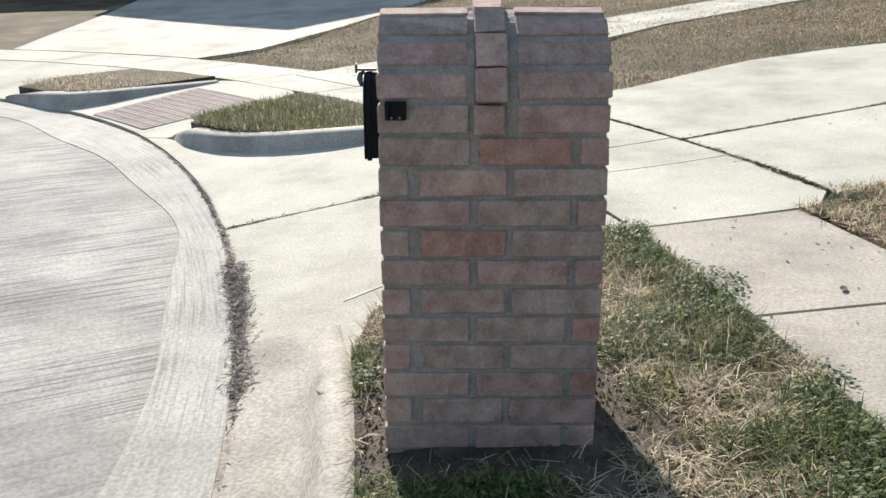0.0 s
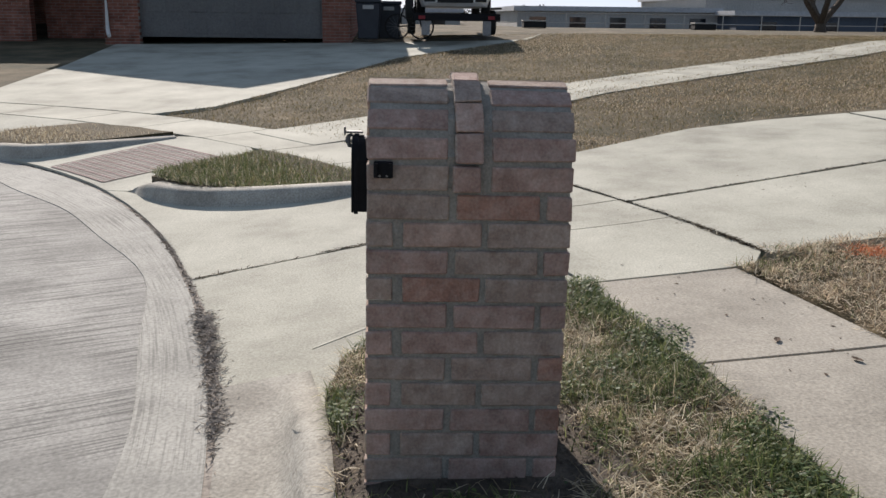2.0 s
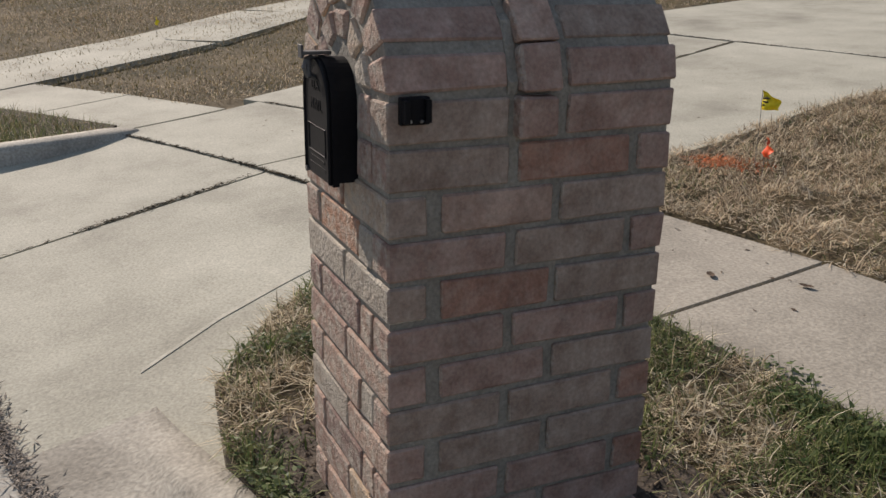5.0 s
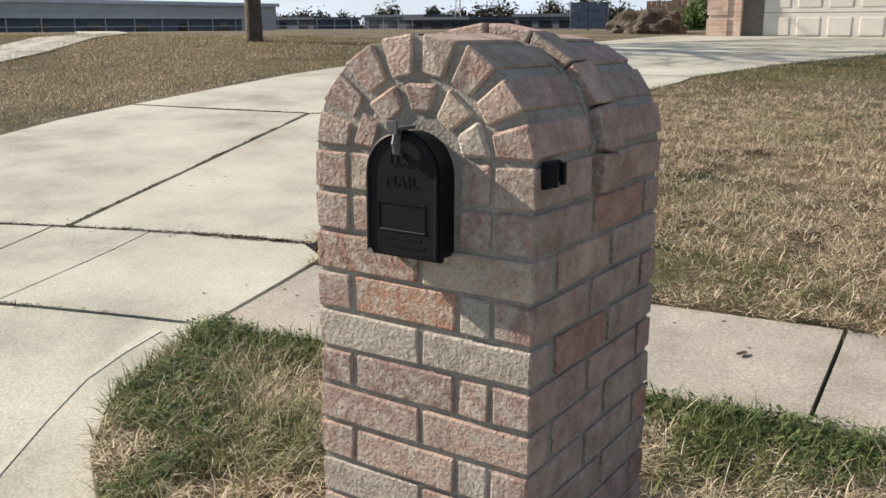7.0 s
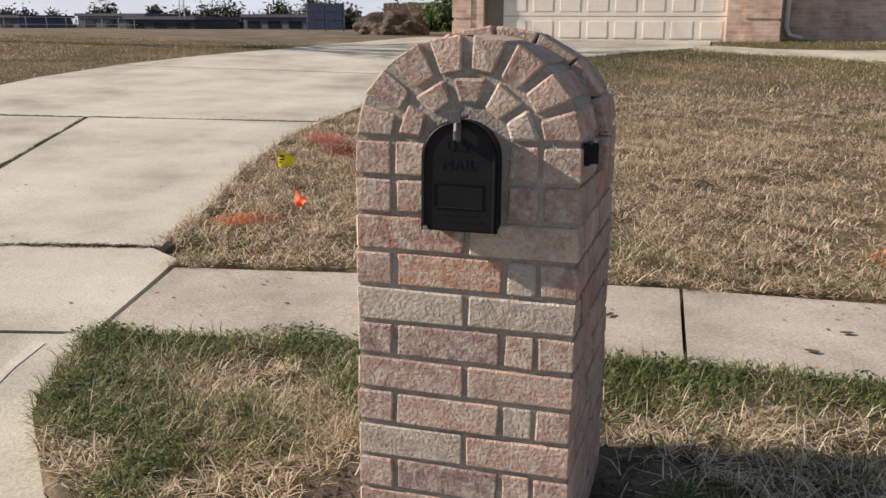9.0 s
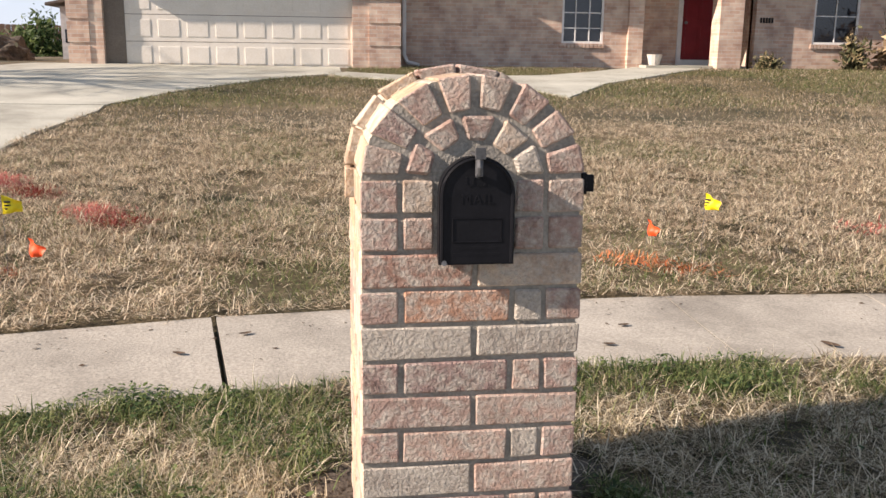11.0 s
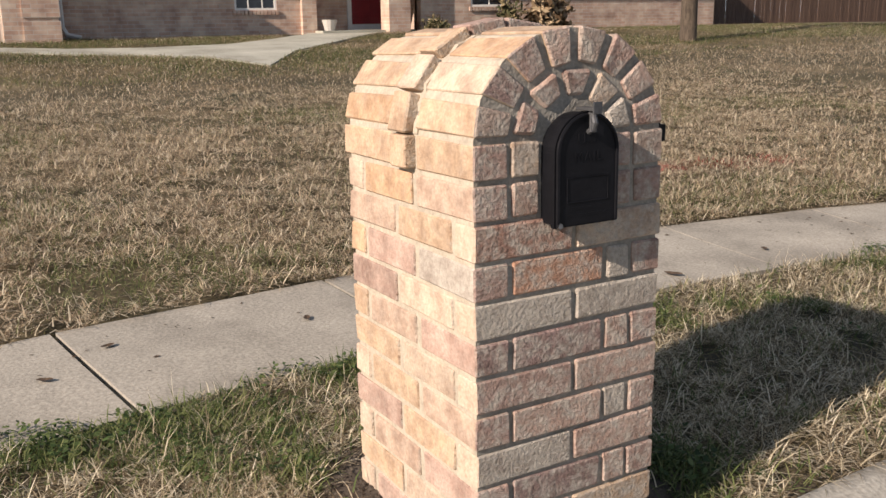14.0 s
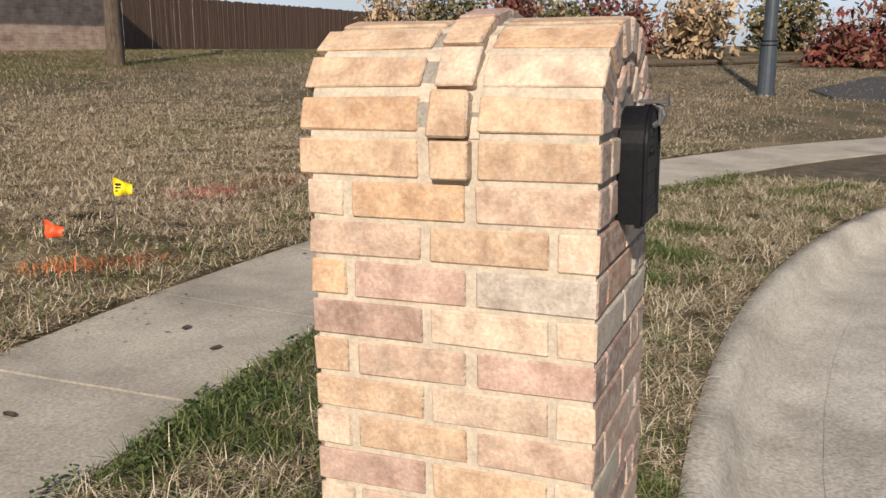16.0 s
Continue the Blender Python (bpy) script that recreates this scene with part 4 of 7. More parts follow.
def build_letterbox():
    t = thing("letterbox", "black metal letterbox with arched door set into a brick pillar", "mailbox")
    w, zb, zc = 0.081, 0.795, 0.945

    def arch(width, z_low, extra=0.0, n=20):
        return [(-width, z_low)] + [(-width * math.cos(a), zc + width * math.sin(a)) for a in [math.pi * k / n for k in range(n + 1)]] + [(width, z_low)]

    def prism(outline, y0, y1, bevel=0.0):
        bm = bmesh.new()
        a = [bm.verts.new((x, y0, z)) for x, z in outline]
        b = [bm.verts.new((x, y1, z)) for x, z in outline]
        bm.faces.new(a)
        bm.faces.new(b[::-1])
        for k in range(len(outline)):
            j = (k + 1) % len(outline)
            bm.faces.new((a[k], b[k], b[j], a[j]))
        if bevel:
            bmesh.ops.recalc_face_normals(bm, faces=bm.faces[:])
            rim = [e for e in bm.edges if abs(e.verts[0].co.y - y0) < 1e-6 and abs(e.verts[1].co.y - y0) < 1e-6]
            bmesh.ops.bevel(bm, geom=rim, offset=bevel, segments=2, affect="EDGES")
        return bm

    part("body", prism(arch(w - 0.003, zb + 0.006), -0.034, 0.03), M_BLACK, t)
    door = part("door", prism(arch(w, zb), -0.046, -0.030, 0.004), M_BLACK, t)
    # rolled rim round the door
    bm = bmesh.new()
    tube(bm, [(x, -0.046, z) for x, z in arch(w - 0.006, zb + 0.004)], [0.0042] * 23, 6)
    part("rim", bm, M_BLACK, door)
    # pressed lower panel
    bm = bmesh.new()
    tube(bm, [(-0.052, -0.0465, 0.845), (0.052, -0.0465, 0.845), (0.052, -0.0465, 0.895), (-0.052, -0.0465, 0.895), (-0.052, -0.0465, 0.846)], [0.0015] * 5, 5)
    part("pressed_frame", bm, M_BLACK, door)
    for k, half in ((0, 0.042), (1, 0.050)):
        box_part("small_text_bar", -half, half, -0.0468, -0.044, 0.829 - 0.014 * k, 0.835 - 0.014 * k, M_BLACK, door)
    for text, z, size in (("U.S.", 0.972, 0.030), ("MAIL", 0.935, 0.030)):
        cu = bpy.data.curves.new("letters", "FONT")
        cu.body, cu.size, cu.extrude, cu.align_x, cu.align_y = text, size, 0.0008, "CENTER", "CENTER"
        cu.space_character = 1.15
        ob = new("letters", cu)
        ob.matrix_world = pose(0, -0.0464, z, 90, 0, 0)
        deps = bpy.context.evaluated_depsgraph_get()
        me = bpy.data.meshes.new_from_object(ob.evaluated_get(deps))
        me.transform(pose(0, -0.0464, z, 90, 0, 0))
        bpy.data.objects.remove(ob)
        me.materials.clear()
        me.materials.append(M_BLACK)
        raised = new("raised_letters", me)
        raised.parent = door
        raised["label"] = "raised black lettering"
    # latch: spring plate on top, hooked catch and finger tab
    bm = bmesh.new()
    box(bm, -0.012, 0.012, -0.072, -0.018, 1.028, 1.034, 0.001)
    box(bm, -0.011, 0.011, -0.075, -0.070, 1.022, 1.046, 0.001)
    part("latch_plate", bm, M_LATCH, t, "dull grey steel latch plate")
    bm = bmesh.new()
    tube(bm, [(0.0, -0.046, 0.985), (0.0, -0.060, 0.992), (0.0, -0.066, 1.005), (0.0, -0.062, 1.018), (0.0, -0.05, 1.024)], [0.006, 0.0065, 0.0065, 0.006, 0.005], 8)
    box(bm, -0.008, 0.008, -0.063, -0.056, 0.985, 1.02, 0.002)
    part("catch", bm, M_LATCH, t, "dull grey steel door catch")
    bm = bmesh.new()
    tube(bm, [(-0.07, -0.038, 0.80), (-0.07, -0.05, 0.80)], [0.006, 0.006], 8)
    part("hinge_pin", bm, M_STEEL, t)
    # bracket left over from the signal flag
    fb = thing("flag_bracket", "empty black metal flag bracket fixed to the brick flank", "bracket")
    bm = bmesh.new()
    box(bm, HW - 0.002, HW + 0.012, 0.020, 0.074, 0.935, 0.982, 0.003)
    part("plate", bm, M_BLACK, fb)
    bm = bmesh.new()
    box(bm, HW + 0.008, HW + 0.028, 0.022, 0.032, 0.94, 0.978, 0.002)
    part("lug", bm, M_BLACK, fb)
    box_part("lug", HW + 0.008, HW + 0.022, 0.062, 0.072, 0.94, 0.978, M_BLACK, fb)
    for y in (0.037, 0.057):
        bm = bmesh.new()
        tube(bm, [(HW + 0.01, y, 0.942), (HW + 0.016, y, 0.942)], [0.004, 0.003], 8)
        part("screw", bm, M_STEEL, fb)


build_letterbox()
# the whole pillar has settled slightly backwards
LEAN = Matrix.Rotation(radians(-0.85), 4, "X")
for ob in [o for o in bpy.data.objects if o.parent is None and o.name in ("letterbox_pillar", "letterbox", "flag_bracket")]:
    ob.matrix_basis = LEAN @ ob.matrix_basis
tagged(drape("bare_soil", [(-0.52, -0.10), (-0.1, -0.14), (0.35, -0.12), (0.5, 0.1), (0.52, 0.6), (0.3, 0.85), (-0.25, 0.82), (-0.5, 0.5), (-0.6, 0.2)], land, M_SOIL, step=0.1, lift=0.004, thick=0.05),
       "patch of bare dark soil at the foot of the pillar", "soil", kind="structure")


# ---- the house ----
def wall_seg(parent, x0, x1, y0, y1, z0, z1, axis="X"):
    return box_part("wall", x0, x1, y0, y1, z0, z1, M_HBX if axis == "X" else M_HBY, parent)


def window(parent, x0, x1, y, z0, z1, cols, rows):
    w = box_part("window", x0 + 0.04, x1 - 0.04, y + 0.05, y + 0.07, z0 + 0.04, z1 - 0.04, M_PANE, parent, "dark window with white glazing bars")
    bm = bmesh.new()
    box(bm, x0, x1, y + 0.01, y + 0.09, z0, z0 + 0.05)
    box(bm, x0, x1, y + 0.01, y + 0.09, z1 - 0.05, z1)
    box(bm, x0, x0 + 0.05, y + 0.01, y + 0.09, z0 + 0.05, z1 - 0.05)
    box(bm, x1 - 0.05, x1, y + 0.01, y + 0.09, z0 + 0.05, z1 - 0.05)
    part("frame", bm, M_TRIM, w)
    for k in range(1, cols):
        x = x0 + (x1 - x0) * k / cols
        box_part("glazing_bar", x - 0.012, x + 0.012, y + 0.03, y + 0.055, z0 + 0.05, z1 - 0.05, M_TRIM, w)
    for k in range(1, rows):
        z = z0 + (z1 - z0) * k / rows
        box_part("glazing_bar", x0 + 0.05, x1 - 0.05, y + 0.034, y + 0.058, z - 0.012, z + 0.012, M_TRIM, w)
    n = int((x1 - x0 + 0.1) / 0.085)
    for k in range(n):
        xa = x0 - 0.05 + (x1 - x0 + 0.1) * k / n
        box_part("sill_brick", xa, xa + 0.072, y - 0.04, y + 0.1, z0 - 0.1, z0 - 0.005, M_HBX, w)
    return w


def build_house():
    t = thing("house", "single-storey pink-tan brick house with white garage door and red front door", "house")
    top, base = 3.55, 0.45
    # garage wing
    wall_seg(t, -5.25, -4.58, 18.0, 18.3, base, top)
    box_part("jamb", -4.58, -4.17, 18.14, 18.3, base, top, M_BROWNTRIM, t, "taupe painted timber jamb")
    wall_seg(t, 0.5, 1.5, 18.0, 18.3, base, top)
    wall_seg(t, -4.58, 0.5, 18.0, 18.3, 3.05, top)
    box_part("wall", 1.25, 1.5, 18.3, 19.3, base, top, M_HBY, t)
    box_part("wall", -5.25, -5.0, 18.3, 28, base, top, M_HBY, t)
    for z in (1.105, 1.585, 2.06, 2.54):
        for xa, xb in ((-5.28, -4.85), (0.85, 1.53)):
            box_part("quoin", xa, xb, 17.975, 18.02, z - 0.21, z + 0.2, M_HBX, t)
    door = box_part("garage_door", -4.17, 0.5, 18.16, 18.2, 0.86, 3.05, M_WHITE, t, "cream panelled garage door")
    for r in range(4):
        for c in range(8):
            x, z = -4.17 + 0.58375 * (c + 0.5), 0.86 + 0.5475 * (r + 0.5)
            v, f = hexa(block(x - 0.225, x + 0.225, 18.15, 18.165, z - 0.18, z + 0.18), 0.02)
            mesh_object("panel", v, f, M_WHITE, door)
    for r in range(1, 4):
        box_part("panel_gap", -4.17, 0.5, 18.158, 18.17, 0.86 + 0.5475 * r - 0.006, 0.86 + 0.5475 * r + 0.006, M_BROWNTRIM, door)
    # main front
    wall_seg(t, 1.5, 5.42, 19.3, 19.6, base, top)
    wall_seg(t, 6.42, 7.34, 19.3, 19.6, base, top)
    wall_seg(t, 5.42, 6.42, 19.3, 19.6, base, 1.5)
    wall_seg(t, 5.42, 6.42, 19.3, 19.6, 2.9, top)
    window(t, 5.42, 6.42, 19.3, 1.5, 2.9, 3, 4)
    wall_seg(t, 7.0, 7.36, 19.18, 19.3, base, top)
    # porch
    box_part("wall", 7.2, 7.34, 19.6, 20.2, base, top, M_HBY, t)
    wall_seg(t, 7.2, 8.6, 20.2, 20.4, base, top)
    wall_seg(t, 9.78, 10.2, 20.2, 20.4, base, top)
    wall_seg(t, 8.6, 9.78, 20.2, 20.4, 3.25, top)
    box_part("porch_slab", 7.3, 9.75, 18.7, 20.2, 0.6, 1.02, M_CONC, t)
    d = box_part("front_door", 8.73, 9.65, 20.24, 20.29, 1.16, 3.15, M_RED, t, "dark red front door")
    bm = bmesh.new()
    box(bm, 8.6, 8.71, 20.16, 20.3, 1.02, 3.25)
    box(bm, 9.67, 9.78, 20.16, 20.3, 1.02, 3.25)
    box(bm, 8.71, 9.67, 20.16, 20.3, 3.15, 3.25)
    box(bm, 8.71, 9.67, 20.16, 20.3, 1.02, 1.15)
    part("frame", bm, M_TRIM, d, "white door frame")
    for za, zb in ((1.3, 1.95), (2.1, 3.0)):
        for xa, xb in ((8.83, 9.15), (9.23, 9.55)):
            v, f = hexa(block(xa, xb, 20.228, 20.245, za, zb), 0.02)
            mesh_object("door_panel", v, f, M_RED, d)
    bm = bmesh.new()
    tube(bm, [(8.82, 20.24, 2.05), (8.82, 20.17, 2.05)], [0.03, 0.035], 10)
    part("door_knob", bm, M_STEEL, d)
    box_part("porch_post", 8.93, 9.5, 18.5, 18.95, base, top, M_HBX, t, "square brick porch post")
    # right-hand wing
    box_part("wall", 9.95, 10.2, 19.0, 20.2, base, top, M_HBY, t)
    wall_seg(t, 9.95, 11.4, 18.8, 19.1, base, top)
    wall_seg(t, 12.55, 19.95, 18.8, 19.1, base, top)
    wall_seg(t, 11.4, 12.55, 18.8, 19.1, base, 1.55)
    wall_seg(t, 11.4, 12.55, 18.8, 19.1, 2.85, top)
    window(t, 11.4, 12.55, 18.8, 1.55, 2.85, 2, 2)
    box_part("wall", 19.7, 19.95, 19.1, 28, base, top, M_HBY, t)
    wall_seg(t, -5.25, 19.95, 28, 28.3, base, top)
    # unseen roof with deep eaves, added to close the house and shade its front
    bm = bmesh.new()
    pts = [(-6.0, 17.5, top), (1.7, 17.5, top), (1.7, 18.8, top), (9.2, 18.1, top), (20.1, 18.1, top), (20.1, 28.8, top), (-6.0, 28.8, top)]
    low = [bm.verts.new(p) for p in pts]
    lid = [bm.verts.new((x, y, z + 0.16)) for x, y, z in pts]
    ra, rb = bm.verts.new((-1.0, 23.3, 6.0)), bm.verts.new((15.0, 23.3, 6.0))
    bm.faces.new(low[::-1])
    for k in range(7):
        j = (k + 1) % 7
        bm.faces.new((low[k], low[j], lid[j], lid[k]))
    for q in ((0, 1), (1, 2)):
        bm.faces.new((lid[q[0]], lid[q[1]], ra))
    bm.faces.new((lid[2], lid[3], rb, ra))
    bm.faces.new((lid[3], lid[4], rb))
    bm.faces.new((lid[4], lid[5], rb))
    bm.faces.new((lid[5], lid[6], ra, rb))
    bm.faces.new((lid[6], lid[0], ra))
    part("roof", bm, M_ROOF, t)
    # downspout with its kick-out
    bm = bmesh.new()
    tube(bm, [(1.72, 19.24, 3.5), (1.72, 19.24, 1.2), (1.8, 19.2, 1.03), (2.05, 19.1, 0.97)], [0.05, 0.05, 0.05, 0.05], 6)
    part("downspout", bm, M_TRIM, t, "white metal downspout")
    for k in range(5):
        box_part("small_dark_bar", 10.05 + 0.07 * k, 10.09 + 0.07 * k, 18.775, 18.8, 2.02, 2.14, M_TYRE, t)
    return t


build_house()
pot = thing("plant_pot", "empty pale grey plant pot on the porch", "pot")
bm = bmesh.new()
tube(bm, [(7.6, 19.0, 1.02), (7.6, 19.0, 1.22), (7.6, 19.0, 1.27)], [0.12, 0.17, 0.18], 12)
part("pot_body", bm, M_STONE, pot)


def build_fence(name, pa, pb, base_z, height, label, group, board=0.14):
    t = thing(name, label, "fence", group)
    a, b = Vector((*pa, 0)), Vector((*pb, 0))
    d = (b - a).normalized()
    q = Vector((-d.y, d.x, 0))
    n = int((b - a).length / board)
    rng = random.Random(3)
    for k in range(n):
        p = a + d * (board * k)
        e = p + d * (board - 0.012)
        h = height + rng.uniform(-0.03, 0.03)
        o = q * rng.uniform(0, 0.012)
        pts = [(v.x + o.x + w * q.x * 0.02, v.y + o.y + w * q.y * 0.02, z) for z in (base_z, base_z + h) for w in (0, 1) for v in (p, e)]
        v, f = hexa(pts, 0.004)
        mesh_object("board", v, f, M_BOARD, t)
    for z in (base_z + 0.35, base_z + height - 0.3):
        p, e = a + q * 0.05, b + q * 0.05
        pts = [(v.x + w * q.x * 0.04, v.y + w * q.y * 0.04, zz) for zz in (z, z + 0.09) for w in (0, 1) for v in (p, e)]
        v, f = hexa(pts, 0.005)
        mesh_object("rail", v, f, M_BOARD, t)
    return t


build_fence("board_fence", (20.0, 21.0), (46.0, 21.6), 0.9, 1.9, "tall weathered brown board fence beside the house", "board fences", 0.16)
build_fence("board_fence", (-12.5, 33.0), (-6.0, 33.0), 0.75, 1.3, "low grey-brown board fence beyond the driveway", "board fences", 0.2)


# ---- the neighbour's house, its bin, car on a trailer ----
def build_neighbour():
    t = thing("house", "red-brown brick house with a wide grey garage door, front in shade", "house")
    base, top = 0.3, 3.25
    for y0, y1 in ((-7.5, -6.6), (-1.85, -1.1)):
        box_part("wall", -22.3, -22.0, y0, y1, base, top, M_NBY, t)
    box_part("wall", -22.3, -22.0, -6.6, -1.85, 2.95, top, M_NBY, t)
    g = box_part("garage_door", -22.25, -22.18, -6.6, -1.85, 0.78, 2.95, M_GARAGE, t, "grey panelled garage door")
    for r in range(4):
        for c in range(8):
            y, z = -6.6 + 0.594 * (c + 0.5), 0.78 + 0.5425 * (r + 0.5)
            v, f = hexa(block(-22.18, -22.165, y - 0.23, y + 0.23, z - 0.18, z + 0.18), 0.012)
            mesh_object("panel", v, f, M_GARAGE, g)
    box_part("wall", -24.3, -22.3, -7.5, -7.25, base, top, M_NBY, t)
    box_part("wall", -24.3, -24.0, -9.7, -7.5, base, top, M_NBY, t)
    box_part("wall", -23.2, -22.9, -20.0, -9.7, base, top, M_NBY, t)
    w = box_part("window", -22.9, -22.87, -12.6, -11.1, 1.2, 2.6, M_PANE, t)
    box_part("frame", -22.9, -22.85, -12.7, -12.6, 1.15, 2.65, M_TRIM, w)
    box_part("frame", -22.9, -22.85, -11.1, -11.0, 1.15, 2.65, M_TRIM, w)
    bm = bmesh.new()
    tube(bm, [(-21.95, -7.4, 3.2), (-21.95, -7.4, 0.95), (-21.7, -7.3, 0.8)], [0.05] * 3, 6)
    part("downspout", bm, M_TRIM, t)
    box_part("wall", -34, -22.3, -1.35, -1.1, base, top, M_NBY, t)
    box_part("wall", -34, -33.7, -20, -1.35, base, top, M_NBY, t)
    # gable over the garage and the long roof behind
    bm = bmesh.new()
    tri = [(-8.1, 3.2), (-0.6, 3.2), (-4.3, 5.3)]
    fr, bk = [bm.verts.new((-21.5, y, z)) for y, z in tri], [bm.verts.new((-33, y, z)) for y, z in tri]
    bm.faces.new(fr)
    bm.faces.new(bk[::-1])
    for k in range(3):
        bm.faces.new((fr[k], bk[k], bk[(k + 1) % 3], fr[(k + 1) % 3]))
    part("gable_roof", bm, M_ROOF, t)
    bm = bmesh.new()
    tri = [(-22.4, 3.2), (-34.5, 3.2), (-28.4, 5.6)]
    fr, bk = [bm.verts.new((x, -20.5, z)) for x, z in tri], [bm.verts.new((x, -4.3, z)) for x, z in tri]
    bm.faces.new(fr)
    bm.faces.new(bk[::-1])
    for k in range(3):
        bm.faces.new((fr[k], bk[k], bk[(k + 1) % 3], fr[(k + 1) % 3]))
    part("main_roof", bm, M_ROOF, t)


build_neighbour()


def build_bin(x, y, z, h, mat, label):
    t = thing("wheeled_bin", label, "bin", "bins by the garage", (x, y, z))
    v, f = hexa([(sx * (0.22 if sz == 0 else 0.28), sy * (0.25 if sz == 0 else 0.32), sz * h * 0.92) for sz in (0, 1) for sy in (-1, 1) for sx in (-1, 1)], 0.03)
    mesh_object("bin_body", v, f, mat, t)
    v, f = hexa([(sx * 0.3, sy * 0.34, h * 0.92 + sz * h * 0.09) for sz in (0, 1) for sy in (-1, 1) for sx in (-1, 1)], 0.03)
    mesh_object("lid", v, f, mat, t)
    v, f = hexa([(0.285 + sx * 0.006, sy * 0.14, h * (0.76 + sz * 0.1)) for sz in (0, 1) for sy in (-1, 1) for sx in (-1, 1)], 0.004)
    mesh_object("faded_sticker", v, f, M_FARWALL, t)
    for sy in (-0.26, 0.26):
        bm = bmesh.new()
        tube(bm, [(-0.16, sy - 0.03, 0.1), (-0.16, sy + 0.03, 0.1)], [0.1, 0.1], 12)
        part("wheel", bm, M_TYRE, t)


build_bin(-21.5, -0.62, 0.80, 0.98, M_BIN, "dark grey wheeled bin with a faded sticker beside the garage")
build_bin(-22.2, -0.1, 0.80, 0.95, M_BIN, "dark wheeled bin behind another bin")


def ring_wheel(name, cx, cy, cz, r, width, parent, axis="y"):
    bm = bmesh.new()
    d = Vector((0, width / 2, 0)) if axis == "y" else Vector((width / 2, 0, 0))
    c = Vector((cx, cy, cz))
    tube(bm, [c - d, c - d * 0.7, c + d * 0.7, c + d], [r * 0.9, r, r, r * 0.9], 20)
    tyre = part(name, bm, M_TYRE, parent)
    bm = bmesh.new()
    tube(bm, [c - d * 1.05, c + d * 1.05], [r * 0.58, r * 0.58], 14)
    part("rim", bm, M_STEEL, tyre)
    return tyre


def build_bicycle():
    t = thing("bicycle", "dark bicycle leaning beside the bins", "bicycle")
    for y in (0.12, 0.75):
        bm = bmesh.new()
        c = Vector((-21.6, y, 1.12))
        pts = [c + Vector((0, math.cos(a) * 0.31, math.sin(a) * 0.31)) for a in [2 * math.pi * k / 20 for k in range(21)]]
        tube(bm, pts, [0.024] * 21, 6)
        w = part("wheel", bm, M_TYRE, t)
        bm = bmesh.new()
        for k in range(8):
            a = math.pi * k / 8
            o = Vector((0, math.cos(a) * 0.3, math.sin(a) * 0.3))
            tube(bm, [c - o, c + o], [0.004, 0.004], 4)
        part("spokes", bm, M_STEEL, w)
    bm = bmesh.new()
    for p, q in (((-21.6, 0.12, 1.12), (-21.6, 0.3, 1.6)), ((-21.6, 0.3, 1.6), (-21.6, 0.62, 1.55)), ((-21.6, 0.62, 1.55), (-21.6, 0.45, 1.14)), ((-21.6, 0.45, 1.14), (-21.6, 0.12, 1.12)), ((-21.6, 0.75, 1.12), (-21.6, 0.62, 1.62)), ((-21.6, 0.45, 1.14), (-21.6, 0.3, 1.66))):
        tube(bm, [p, q], [0.02, 0.02], 6)
    part("bicycle_frame", bm, M_TYRE, t)


build_bicycle()


